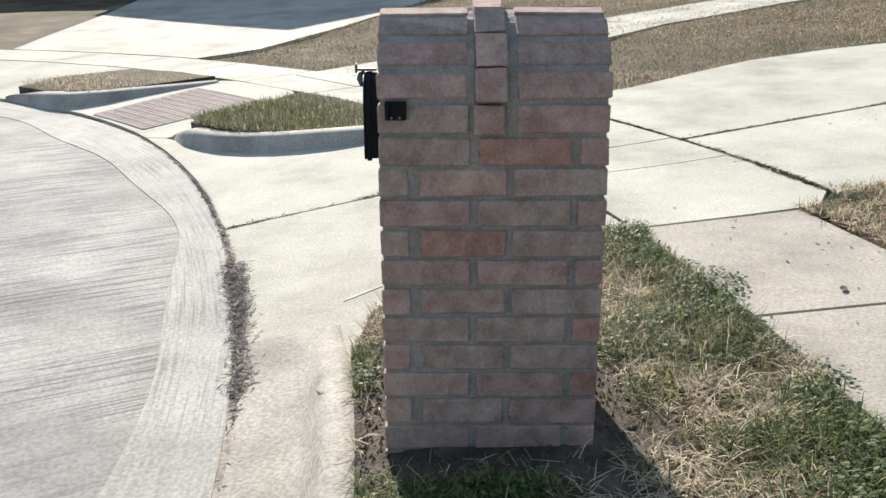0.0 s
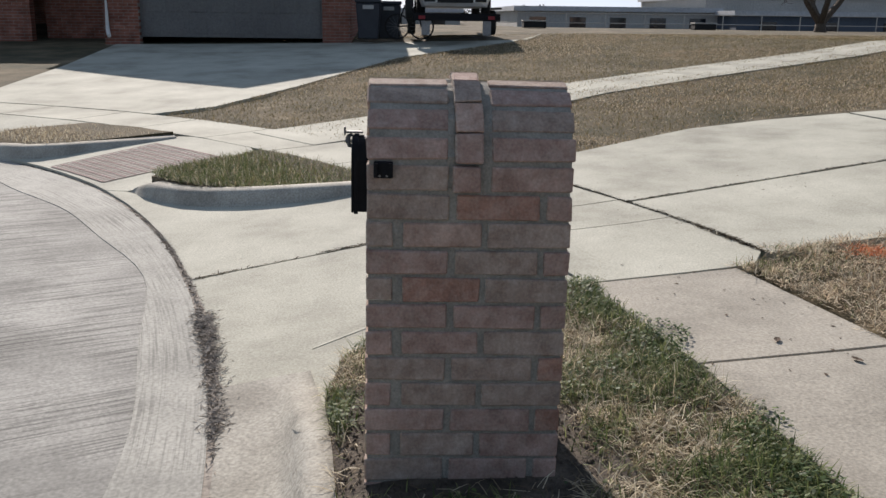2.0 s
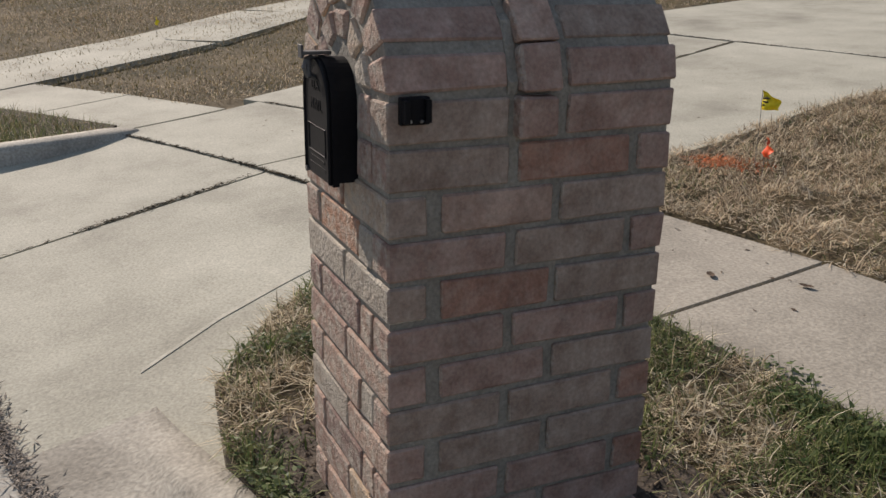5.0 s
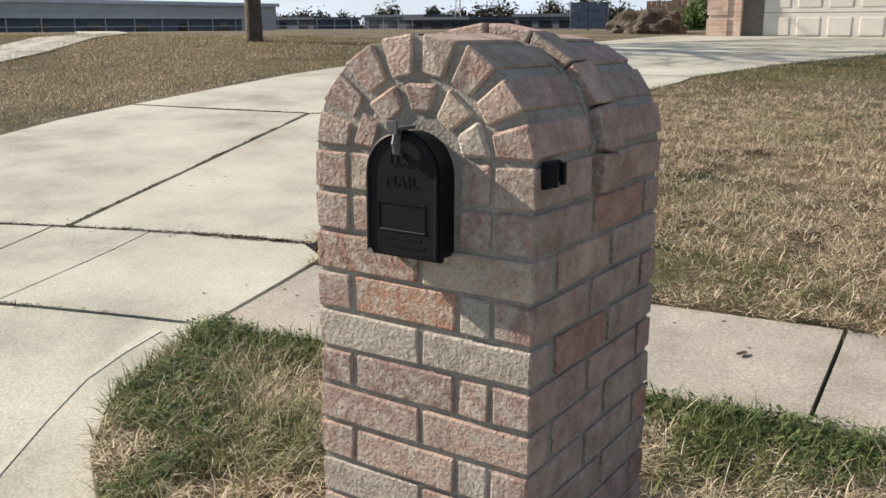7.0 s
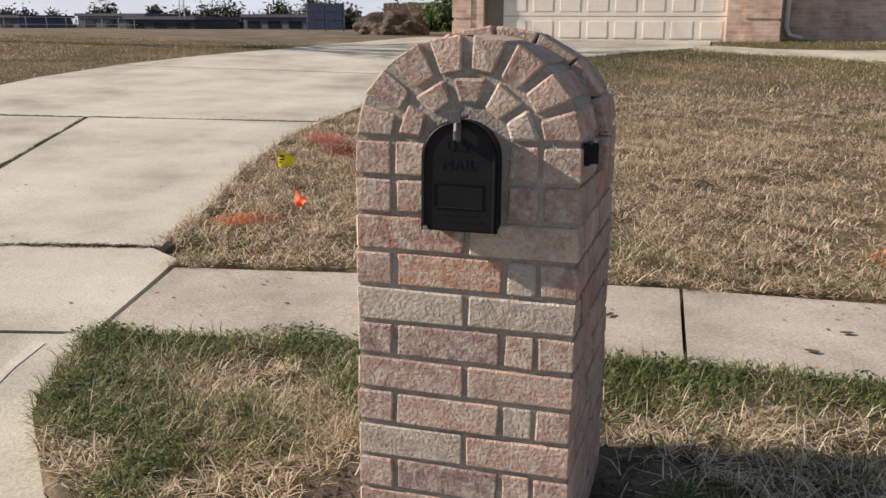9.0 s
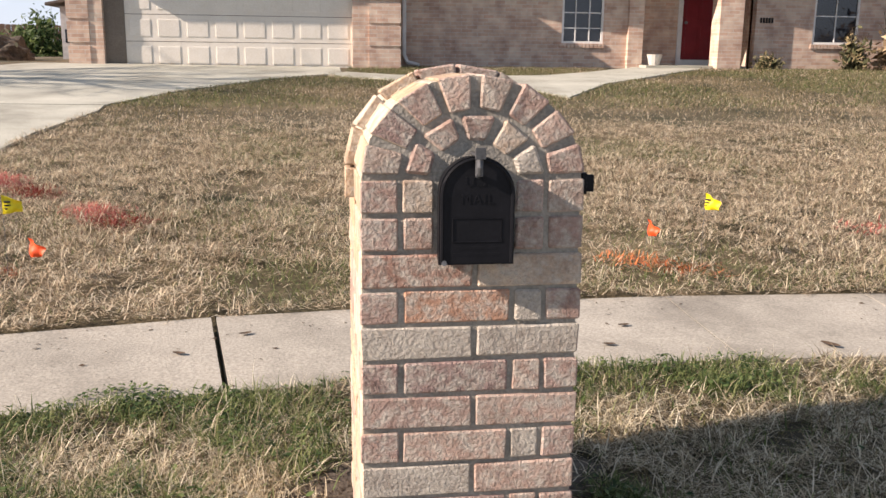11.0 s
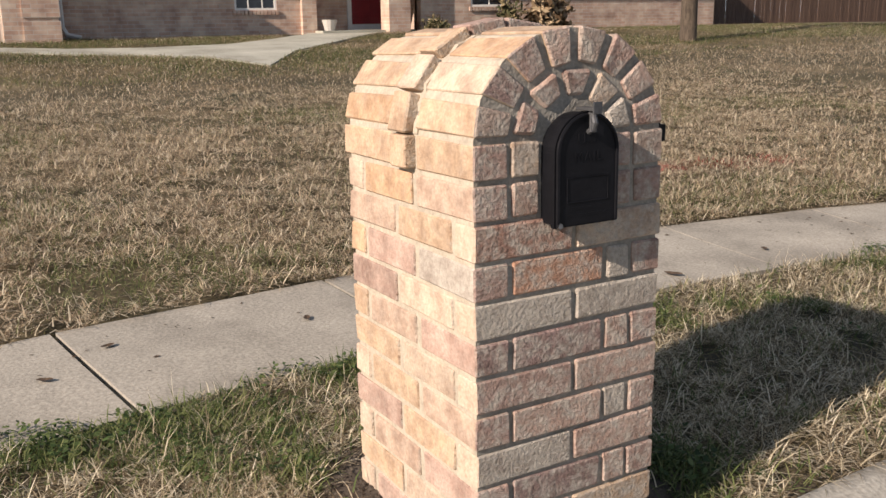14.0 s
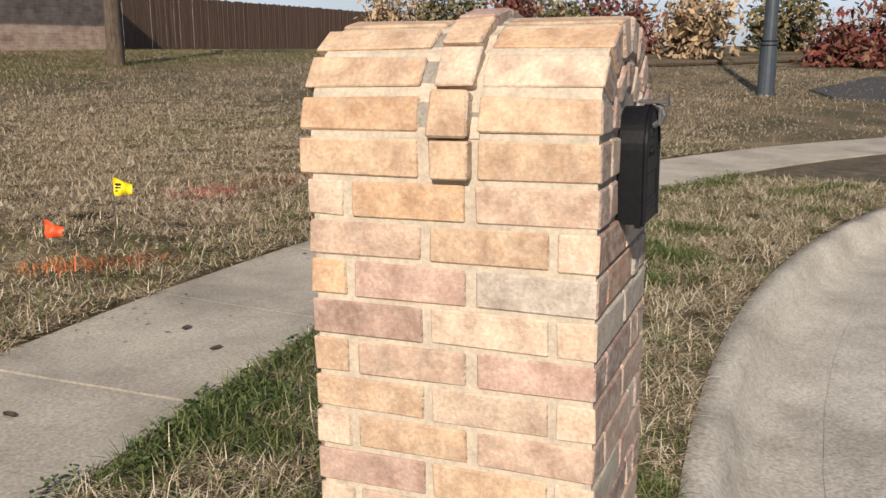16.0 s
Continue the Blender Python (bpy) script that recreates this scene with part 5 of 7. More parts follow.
def build_trailer_and_car():
    gx, z0 = -21.0, 0.92
    tr = thing("car_trailer", "black steel car-hauling trailer with ramps up", "trailer")
    for y in (0.5, 2.65):
        for x in (-22.3, -23.2):
            ring_wheel("wheel", x, y, z0 + 0.32, 0.32, 0.2, tr)
    for y in (0.74, 2.4):
        box_part("side_rail", -26.0, -20.3, y - 0.06, y + 0.06, z0 + 0.38, z0 + 0.5, M_BLACK, tr)
    for x in (-20.4, -21.6, -22.8, -24.0, -25.2):
        box_part("cross_member", x - 0.05, x + 0.05, 0.8, 2.34, z0 + 0.4, z0 + 0.48, M_BLACK, tr)
    box_part("tail_bar", -20.3, -20.2, 0.5, 2.65, z0 + 0.36, z0 + 0.54, M_BLACK, tr)
    for y in (0.72, 2.43):
        box_part("fender", -23.8, -21.7, y - 0.42 if y < 1 else y + 0.08, y - 0.08 if y < 1 else y + 0.42, z0 + 0.66, z0 + 0.7, M_BLACK, tr)
        box_part("tail_lamp", -20.2, -20.18, y - 0.08, y + 0.08, z0 + 0.4, z0 + 0.48, M_RED, tr)
        box_part("ramp", -20.35, -20.25, y - 0.2 if y > 1 else y, y if y > 1 else y + 0.2, z0 + 0.02, z0 + 0.4, M_STEEL, tr)
    ring_wheel("spare_wheel", -20.9, 0.42, z0 + 0.75, 0.36, 0.2, tr)
    car = thing("car", "white saloon car with a dark mesh grille standing on a trailer", "car")
    dz = z0 + 0.52
    # body section by section from nose to tail: x, half width, bottom, top
    secs = [(-20.75, 0.70, 0.28, 0.62), (-20.85, 0.84, 0.20, 0.74), (-21.1, 0.90, 0.18, 0.86), (-22.0, 0.93, 0.17, 0.98), (-22.4, 0.93, 0.17, 1.0), (-25.0, 0.93, 0.18, 1.02), (-25.6, 0.88, 0.22, 0.98), (-25.75, 0.78, 0.3, 0.8)]
    yc = 1.57
    bm = bmesh.new()
    prev = None
    for x, hw, zb, zt in secs:
        loop = [(-hw * 0.92, zb), (-hw, zb + 0.2), (-hw, zt - 0.14), (-hw * 0.86, zt), (0, zt + 0.03), (hw * 0.86, zt), (hw, zt - 0.14), (hw, zb + 0.2), (hw * 0.92, zb)]
        ring = [bm.verts.new((x, yc + y, dz + z)) for y, z in loop]
        if prev:
            for k in range(len(ring)):
                j = (k + 1) % len(ring)
                bm.faces.new((prev[k], prev[j], ring[j], ring[k]))
        else:
            bm.faces.new(ring)
        prev = ring
    bm.faces.new(prev[::-1])
    part("body", bm, M_CAR, car, smooth=False)
    bm = bmesh.new()
    prev = None
    for x, hw, zb, zt in ((-22.1, 0.78, 0.98, 1.0), (-22.85, 0.66, 0.98, 1.42), (-24.2, 0.66, 0.98, 1.46), (-25.1, 0.74, 0.98, 1.02)):
        ring = [bm.verts.new((x, yc + y, dz + z)) for y, z in ((-0.8, zb), (-hw, zt), (hw, zt), (0.8, zb))]
        if prev:
            for k in range(4):
                bm.faces.new((prev[k], prev[(k + 1) % 4], ring[(k + 1) % 4], ring[k]))
        prev = ring
    part("cabin_glass", bm, M_PANE, car)
    box_part("roof_panel", -24.25, -22.8, yc - 0.62, yc + 0.62, dz + 1.42, dz + 1.49, M_CAR, car, bevel=0.02)
    for y in (-0.72, 0.72):
        bm = bmesh.new()
        tube(bm, [(-22.1, yc + y * 1.05, dz + 1.0), (-22.85, yc + y * 0.88, dz + 1.43)], [0.035, 0.035], 6)
        part("windscreen_pillar", bm, M_CAR, car)
    g = box_part("grille", -20.86, -20.73, yc - 0.38, yc + 0.38, dz + 0.46, dz + 0.76, M_TYRE, car, "dark mesh grille", 0.02)
    box_part("chrome_surround", -20.8, -20.72, yc - 0.42, yc + 0.42, dz + 0.76, dz + 0.79, M_STEEL, g)
    for k in range(5):
        box_part("grille_bar", -20.73, -20.72, yc - 0.36, yc + 0.36, dz + 0.5 + 0.05 * k, dz + 0.51 + 0.05 * k, M_STEEL, g)
    for s in (-1, 1):
        ya, yb = sorted((yc + s * 0.46, yc + s * 0.84))
        h = box_part("headlight", -20.92, -20.8, ya, yb, dz + 0.56, dz + 0.74, M_STEEL, car, "clear headlight", 0.02)
        ya, yb = sorted((yc + s * 0.93, yc + s * 1.14))
        box_part("door_mirror", -22.35, -22.2, ya, yb, dz + 1.0, dz + 1.13, M_CAR, car, bevel=0.03)
        ya, yb = sorted((yc + s * 0.5, yc + s * 0.78))
        box_part("fog_lamp", -20.86, -20.74, ya, yb, dz + 0.3, dz + 0.38, M_TYRE, car)
    box_part("lower_intake", -20.8, -20.72, yc - 0.45, yc + 0.45, dz + 0.28, dz + 0.38, M_TYRE, car)
    for x in (-21.6, -24.7):
        for s in (-1, 1):
            ring_wheel("wheel", x, yc + s * 0.84, dz + 0.3, 0.33, 0.22, car)


build_trailer_and_car()


# ---- trees and shrubs ----
def build_tree(name, x, y, z, height, trunk_r, fork, spread, seed, label, depth=5, lean=0.0):
    t = thing(name, label, "tree", "", (x, y, z))
    rng = random.Random(seed)
    bm = bmesh.new()
    top = Vector((lean, lean * 0.3, fork))
    tube(bm, [(0, 0, -0.15), (0, 0, 0.12), (lean * 0.4, 0, fork * 0.5), top], [trunk_r * 1.45, trunk_r * 1.08, trunk_r * 0.95, trunk_r * 0.85], 12)
    part("trunk", bm, M_BARK, t, smooth=True)
    bm = bmesh.new()

    def grow(p, d, length, r, level):
        q = p + d * length * 0.5 + Vector((rng.uniform(-1, 1), rng.uniform(-1, 1), 0)) * length * 0.08
        e = p + d * length + Vector((rng.uniform(-1, 1), rng.uniform(-1, 1), rng.uniform(-0.3, 0.6))) * length * 0.12
        tube(bm, [p, q, e], [r, r * 0.82, r * 0.62], 6 if level < 2 else 4)
        if level >= depth:
            return
        for _ in range(rng.choice((2, 3)) if level else 4):
            turn = Vector((rng.gauss(0, 1), rng.gauss(0, 1), rng.gauss(0.25, 0.5))).normalized()
            nd = (d * 0.95 + turn * spread).normalized()
            start = p.lerp(e, rng.uniform(0.6, 1.0))
            grow(start, nd, length * rng.uniform(0.62, 0.85), r * 0.58, level + 1)

    for k in range(4):
        a = 2 * math.pi * k / 4 + rng.uniform(-0.4, 0.4)
        d = Vector((math.cos(a) * 0.7, math.sin(a) * 0.7, rng.uniform(0.7, 1.1))).normalized()
        grow(top - Vector((0, 0, 0.05)), d, (height - fork) * 0.36, trunk_r * 0.62, 0)
    part("crown", bm, M_BARK, t, "bare winter crown")
    return t


build_tree("tree", -13.5, 13.1, land(-13.5, 13.1) - 0.05, 8.5, 0.17, 2.6, 0.75, 4, "leafless tree with a straight dark trunk on the lawn")
build_tree("tree", -38, 18.95, 0.85, 7.0, 0.26, 0.45, 0.95, 12, "wide leafless tree standing in the dry field", 6)
build_tree("tree", 12.7, 12.5, 0.66, 7.0, 0.16, 3.0, 0.7, 21, "young leafless tree with a pale brown trunk on the lawn", 4)


def leaf_cloud(name, centre, size, count, leaf, mat, seed, parent=None, label="", flat=0.0):
    """Many small leaves in an uneven clump."""
    rng = np.random.RandomState(seed)
    lobes = rng.normal(0, 0.36, (9, 3)) * size
    lobes[:, 2] = np.abs(lobes[:, 2]) * 0.9
    pick = rng.randint(0, 9, count)
    p = lobes[pick] + rng.normal(0, 0.22, (count, 3)) * size
    p[:, 2] = np.clip(p[:, 2], 0.01, None)
    p += np.array(centre)
    d = rng.normal(0, 1, (count, 3))
    d /= np.linalg.norm(d, axis=1)[:, None]
    e = np.cross(d, rng.normal(0, 1, (count, 3)))
    e /= np.linalg.norm(e, axis=1)[:, None]
    le = leaf * rng.uniform(0.5, 1.3, (count, 1))
    verts = np.stack([p - d * le, p + e * le * 0.4, p + d * le, p - e * le * 0.4], 1).reshape(-1, 3)
    return fast_mesh(name, verts, 4, mat, parent, label)


def fast_mesh(name, verts, corners, mat, parent=None, label="", index=None):
    """Many loose faces of the same corner count."""
    n = len(verts)
    if index is None:
        index = np.arange(n)
    me = bpy.data.meshes.new(name)
    me.vertices.add(n)
    me.vertices.foreach_set("co", np.asarray(verts, np.float32).ravel())
    me.loops.add(len(index))
    me.loops.foreach_set("vertex_index", np.asarray(index, np.int32))
    me.polygons.add(len(index) // corners)
    me.polygons.foreach_set("loop_start", np.arange(0, len(index), corners, dtype=np.int32))
    me.update(calc_edges=True)
    me.materials.append(mat)
    ob = new(name, me)
    if parent is not None:
        ob.parent = parent
    if label:
        ob["label"] = label
    return ob


def shrub(name, x, y, z, size, count, leaf, mat, seed, label, category="shrub", stems=7, group=""):
    t = thing(name, label, category, group)
    rng = random.Random(seed)
    bm = bmesh.new()
    for _ in range(stems):
        e = Vector((x + rng.gauss(0, 0.45) * size[0], y + rng.gauss(0, 0.45) * size[1], z + size[2] * rng.uniform(0.6, 1.15)))
        m = Vector((x, y, z)).lerp(e, 0.5) + Vector((rng.uniform(-0.1, 0.1), rng.uniform(-0.1, 0.1), 0.05))
        tube(bm, [(x + rng.uniform(-0.05, 0.05), y, z - 0.05), m, e], [0.018, 0.013, 0.006], 4)
    part("stems", bm, M_BARK, t)
    leaf_cloud("leaves", (x, y, z), np.array(size), count, leaf, mat, seed, t)
    return t


shrub("shrub", 10.1, 18.2, 0.93, (0.5, 0.35, 0.45), 900, 0.06, M_SHRUB, 31, "small dark olive shrub against the brick wall")
shrub("withered_plant", 13.2, 18.0, 0.93, (0.75, 0.45, 1.3), 1500, 0.13, M_DRYLEAF, 32, "tall withered tan plant with drooping dead leaves by the wall", "plant", 16)
shrub("withered_plant", 12.2, 18.2, 0.93, (0.4, 0.3, 0.9), 500, 0.10, M_SHRUB, 33, "straggly half-dead plant below the window", "plant", 9)
for k, (x, y, sx, sz, mat, lab) in enumerate((
    (24.5, 6.6, 2.0, 1.8, M_SHRUB, "straggly olive-brown shrub at the edge of the lawn"), (27.5, 8.8, 2.4, 2.4, M_REDLEAF, "tall shrub with dark red leaves"),
    (25.0, 3.2, 2.0, 2.0, M_DRYLEAF, "dry tan brushwood heap"), (27.0, 5.2, 2.0, 2.6, M_REDLEAF, "tall shrub with dark red leaves"),
    (30.0, 0.8, 2.4, 2.2, M_SHRUB, "straggly olive-brown shrub at the edge of the lawn"), (24.0, -1.2, 1.6, 1.3, M_REDLEAF, "low shrub with dark red leaves"),
    (27.0, -3.5, 2.2, 2.0, M_SHRUB, "straggly olive-brown shrub at the edge of the lawn"), (29.0, 11.8, 2.2, 2.6, M_SHRUB, "straggly olive-brown shrub at the edge of the lawn"),
    (32.0, 14.5, 2.4, 2.8, M_DRYLEAF, "dry tan brushwood heap"))):
    shrub("hedge_shrub", x, y, land(x, y), (sx, 1.3, sz), 2600, 0.13, mat, 40 + k, lab, "shrub", 14, "shrubs beyond the lawn")
bm = bmesh.new()
for a, b in (((19.5, 4.3), (22.5, 1.8)), ((18.2, 5.6), (19.4, 4.4)), ((22.6, 1.7), (25.5, -1.0))):
    tube(bm, [(*a, land(*a) + 0.05), ((a[0] + b[0]) / 2, (a[1] + b[1]) / 2 + 0.1, land(*a) + 0.09), (*b, land(*b) + 0.05)], [0.07, 0.08, 0.06], 8)
tagged(part("edging_log", bm, M_BARK), "dark weathered timber edging round a planting bed", "edging")


def build_pole():
    t = thing("lamp_post", "blue-grey painted steel street lamp post", "lamp post")
    x, y = 15.25, 0.5
    z = land(x, y)
    bm = bmesh.new()
    tube(bm, [(x, y, z - 0.1), (x, y, z + 0.9), (x, y, z + 0.92), (x, y, z + 6.5)], [0.155, 0.14, 0.115, 0.07], 16)
    part("shaft", bm, M_POLE, t, smooth=False)
    for h in (0.83, 0.9):
        bm = bmesh.new()
        tube(bm, [(x, y, z + h), (x, y, z + h + 0.02)], [0.15, 0.15], 16)
        part("band", bm, M_BLACK, t)
    bm = bmesh.new()
    tube(bm, [(x, y, z + 6.4), (x - 0.3, y - 0.7, z + 6.7), (x - 0.7, y - 1.6, z + 6.75)], [0.05, 0.045, 0.04], 8)
    part("arm", bm, M_POLE, t)
    v, f = hexa([(x - 0.75 + sx * 0.14, y - 1.75 + sy * 0.3, z + 6.68 + sz * 0.12) for sz in (0, 1) for sy in (-1, 1) for sx in (-1, 1)], 0.03)
    mesh_object("lamp_head", v, f, M_POLE, t)
    return t


build_pole()
tagged(drape("asphalt_drive", [(15.6, -1.9), (15.2, -0.6), (16.4, -0.2), (20, -1.4), (20, -3.7), (16.2, -3.0)], land, M_ASPHALT, step=0.8, lift=0.02), "dark damp asphalt drive crossing the pavement", "driveway", kind="structure")


# ---- marker flags ----
def build_flag(x, y, mat, h, yaw, label):
    t = thing("marker_flag", label, "marker flag", "utility marker flags", (x, y, land(x, y) - 0.03))
    bm = bmesh.new()
    tube(bm, [(0, 0, 0), (0.004, 0, h * 0.6), (0.0, 0, h)], [0.0016] * 3, 5)
    part("wire", bm, M_STEEL, t)
    bm = bmesh.new()
    grid = {}
    c, s = math.cos(yaw), math.sin(yaw)
    for i in range(7):
        for j in range(5):
            u, v = 0.095 * i / 6, 0.10 * j / 4 * (1 - 0.5 * i / 6)
            w = 0.012 * math.sin(i * 1.3 + j * 0.6) + 0.01 * math.sin(j * 1.7)
            grid[i, j] = bm.verts.new((u * c - w * s, u * s + w * c, h - v - 0.45 * u))
    for i in range(6):
        for j in range(4):
            bm.faces.new((grid[i, j], grid[i + 1, j], grid[i + 1, j + 1], grid[i, j + 1]))
    fl = part("flag", bm, mat, t, smooth=True)
    if mat is M_YELLOW:
        for k in range(3):
            v, f = hexa([((0.012 + sx * 0.028) * c + (sy - 0.5) * 0.028 * s, (0.012 + sx * 0.028) * s - (sy - 0.5) * 0.028 * c, h - 0.035 - 0.017 * k - sz * 0.006) for sz in (0, 1) for sy in (0, 1) for sx in (0, 1)], 0.0005)
            mesh_object("print_bar", v, f, M_TYRE, fl)


build_flag(-1.89, 2.85, M_YELLOW, 0.47, 0.4, "small yellow plastic utility flag on a wire")
build_flag(-1.76, 2.78, M_ORANGE, 0.27, -0.5, "small orange plastic utility flag on a wire")
build_flag(1.64, 3.27, M_ORANGE, 0.22, -1.2, "small orange plastic utility flag on a wire")
build_flag(1.88, 3.02, M_YELLOW, 0.43, -0.9, "small yellow plastic utility flag on a wire")
build_flag(6.75, 3.2, M_YELLOW, 0.42, 0.6, "small yellow plastic utility flag on a wire")
build_flag(6.25, 3.0, M_ORANGE, 0.24, 0.2, "small orange plastic utility flag on a wire")
build_flag(-9.6, 0.9, M_YELLOW, 0.26, 0.2, "small yellow plastic utility flag on a wire")


# ---- distance: field, school, tree line, mast ----
def far_block(name, x0, x1, y0, y1, z0, z1, wall, roof, label, bays=0, face="x"):
    t = thing(name, label, "building")
    box_part("wall", x0, x1, y0, y1, z0, z1, wall, t)
    box_part("roof_edge", x0 - 0.3, x1 + 0.3, y0 - 0.3, y1 + 0.3, z1, z1 + 0.35, roof, t)
    for k in range(bays):
        f = (k + 0.5) / bays
        if face == "x":
            y = y0 + (y1 - y0) * f
            box_part("window", x1, x1 + 0.05, y - 0.6, y + 0.6, z0 + (z1 - z0) * 0.45, z0 + (z1 - z0) * 0.8, M_PANE, t)
        else:
            x = x0 + (x1 - x0) * f
            box_part("window", x - 0.8, x + 0.8, y0 - 0.05, y0, z0 + (z1 - z0) * 0.45, z0 + (z1 - z0) * 0.8, M_PANE, t)


far_block("school_building", -86, -66, 9, 24, -0.2, 1.9, M_FARWALL, M_FARPALE, "long low grey school building with pale roof edge", 5)
far_block("school_building", -92, -72, 25, 75, -0.2, 3.1, M_FARWALL, M_FARPALE, "tall windowless grey school hall", 0)
far_block("school_building", -70, -62, 24, 60, -0.2, 1.7, M_FARDARK, M_FARPALE, "low dark school wing behind the field", 8)
far_block("school_building", -100, -84, -10, 6, -0.2, 1.8, M_FARWALL, M_FARPALE, "long low grey school building with pale roof edge", 4)
for k, (x, w, h, m) in enumerate(((-112, 14, 3.0, M_FARDARK), (-92, 12, 2.2, M_FARWALL), (-76, 10, 2.6, M_FARDARK), (-62, 9, 1.9, M_FARPALE), (-50, 8, 2.4, M_FARDARK), (-37, 9, 1.9, M_FARWALL))):
    far_block("distant_building", x - w / 2, x + w / 2, 92 + k % 3 * 5, 102 + k % 3 * 5, -0.2, 0.5 + 0.62 * h, M_FARDARK if k % 3 else M_BIN, M_FARDARK, "low distant industrial building beyond the field", 3, "y")


def tree_line():
    rng = random.Random(5)
    for k in range(40):
        x = -160 + 4.1 * k + rng.uniform(-2, 2)
        y = 112 + rng.uniform(-5, 10)
        h = rng.uniform(3.0, 5.6)
        t = thing("distant_tree", "distant bare brown winter tree on the skyline", "tree", "skyline trees")
        bm = bmesh.new()
        tube(bm, [(x, y, -0.2), (x + 0.2, y, h * 0.6)], [0.25, 0.12], 6)
        part("trunk", bm, M_BARK, t)
        leaf_cloud("crown", (x, y, h * 0.12), np.array((h * 0.75, 1.5, h * 0.66)), 2600, 0.3, M_FARTREE, 100 + k, t)
    for k in range(12):
        x, y = -120 + rng.uniform(-6, 6), -25 + 11 * k + rng.uniform(-3, 3)
        h = rng.uniform(3.0, 4.6)
        t = thing("distant_tree", "distant bare brown winter tree on the skyline", "tree", "skyline trees")
        bm = bmesh.new()
        tube(bm, [(x, y, -0.2), (x + 0.2, y, h * 0.6)], [0.25, 0.12], 6)
        part("trunk", bm, M_BARK, t)
        leaf_cloud("crown", (x, y, h * 0.3), np.array((1.5, h * 0.8, h * 0.55)), 900, 0.26, M_FARTREE, 200 + k, t)


tree_line()


def build_mast():
    t = thing("radio_mast", "slim lattice radio mast on the skyline", "mast")
    x, y = -66, 103
    for dx, dy in ((-0.5, 0), (0.5, 0), (0, 0.6)):
        bm = bmesh.new()
        tube(bm, [(x + dx, y + dy, 0), (x + dx * 0.3, y + dy * 0.3, 8.0)], [0.07, 0.05], 5)
        part("leg", bm, M_FARWALL, t)
    for k in range(9):
        z = 0.7 + 0.85 * k
        w = 0.5 * (1 - 0.7 * z / 8)
        bm = bmesh.new()
        tube(bm, [(x - w, y, z), (x + w, y, z + 0.6)], [0.04, 0.04], 4)
        part("brace", bm, M_FARWALL, t)
    bm = bmesh.new()
    tube(bm, [(x, y, 7.8), (x, y, 9.0)], [0.12, 0.08], 6)
    part("antenna", bm, M_FARWALL, t)


build_mast()


def build_solar_board():
    t = thing("solar_panel_stand", "upright frame of twelve dark blue panels in the field", "solar panel")
    for r in range(3):
        for c in range(4):
            x, z = -19.1 + 0.475 * c, 0.98 + 0.41 * r
            v, f = hexa(block(x + 0.015, x + 0.46, 40.0, 40.04, z + 0.012, z + 0.398), 0.006)
            mesh_object("panel", v, f, M_PANEL, t)
    for x in (-19.1, -18.15, -17.2):
        box_part("post", x - 0.04, x + 0.04, 40.05, 40.12, 0.6, 2.25, M_STEEL, t)


build_solar_board()


def build_mulch():
    bm = bmesh.new()
    bmesh.ops.create_icosphere(bm, subdivisions=4, radius=1.0)
    for v in bm.verts:
        n = noise.noise(v.co * 3.1) * 0.22 + noise.noise(v.co * 9) * 0.12
        v.co *= 1 + n
        v.co = Vector((v.co.x * 1.05, v.co.y * 0.8, max(-0.05, v.co.z * 0.62)))
        v.co += Vector((-8.15, 22.0, 0.93))
    ob = part("dirt_mound", bm, M_SOIL)
    leaf_cloud("brush", (-8.15, 22.0, 0.95), np.array((1.0, 0.8, 0.55)), 1400, 0.09, M_FARTREE, 78, ob, "dead brushwood")
    return tagged(ob, "heap of dark earth and brush beside the driveway", "earth heap")


build_mulch()
shed = thing("neighbouring_shed", "small pale grey shed with a sloping dark roof beyond the drive", "shed")
box_part("wall", -7.05, -6.3, 24.5, 27.0, 0.7, 2.35, M_FARPALE, shed)
v, f = hexa([(-7.35, 24.2, 2.35), (-6.0, 24.2, 2.62), (-7.35, 27.3, 2.35), (-6.0, 27.3, 2.62), (-7.35, 24.2, 2.43), (-6.0, 24.2, 2.7), (-7.35, 27.3, 2.43), (-6.0, 27.3, 2.7)], 0.01)
mesh_object("roof", v, f, M_ROOF, shed)
box_part("window", -6.95, -6.7, 24.47, 24.5, 1.4, 1.75, M_PANE, shed)
evergreen = thing("evergreen_tree", "dark green bushy tree behind the shed", "tree")
bm = bmesh.new()
tube(bm, [(-9.4, 31.0, 0.6), (-9.4, 31.0, 2.2)], [0.15, 0.08], 8)
part("trunk", bm, M_BARK, evergreen)
leaf_cloud("crown", (-9.4, 31.0, 1.0), np.array((1.1, 1.0, 1.3)), 2600, 0.11, M_WEED, 77, evergreen)


def build_chain_fence():
    t = thing("chain_link_fence", "far grey chain-link fence along the field", "fence")
    for k in range(30):
        y = 6 + 2.6 * k
        bm = bmesh.new()
        tube(bm, [(-58, y, 0.3), (-58, y, 1.75)], [0.035, 0.035], 5)
        part("post", bm, M_FARWALL, t)
    for z in (1.72, 1.1):
        bm = bmesh.new()
        tube(bm, [(-58, 6, z), (-58, 82, z)], [0.025, 0.025], 4)
        part("rail", bm, M_FARWALL, t)


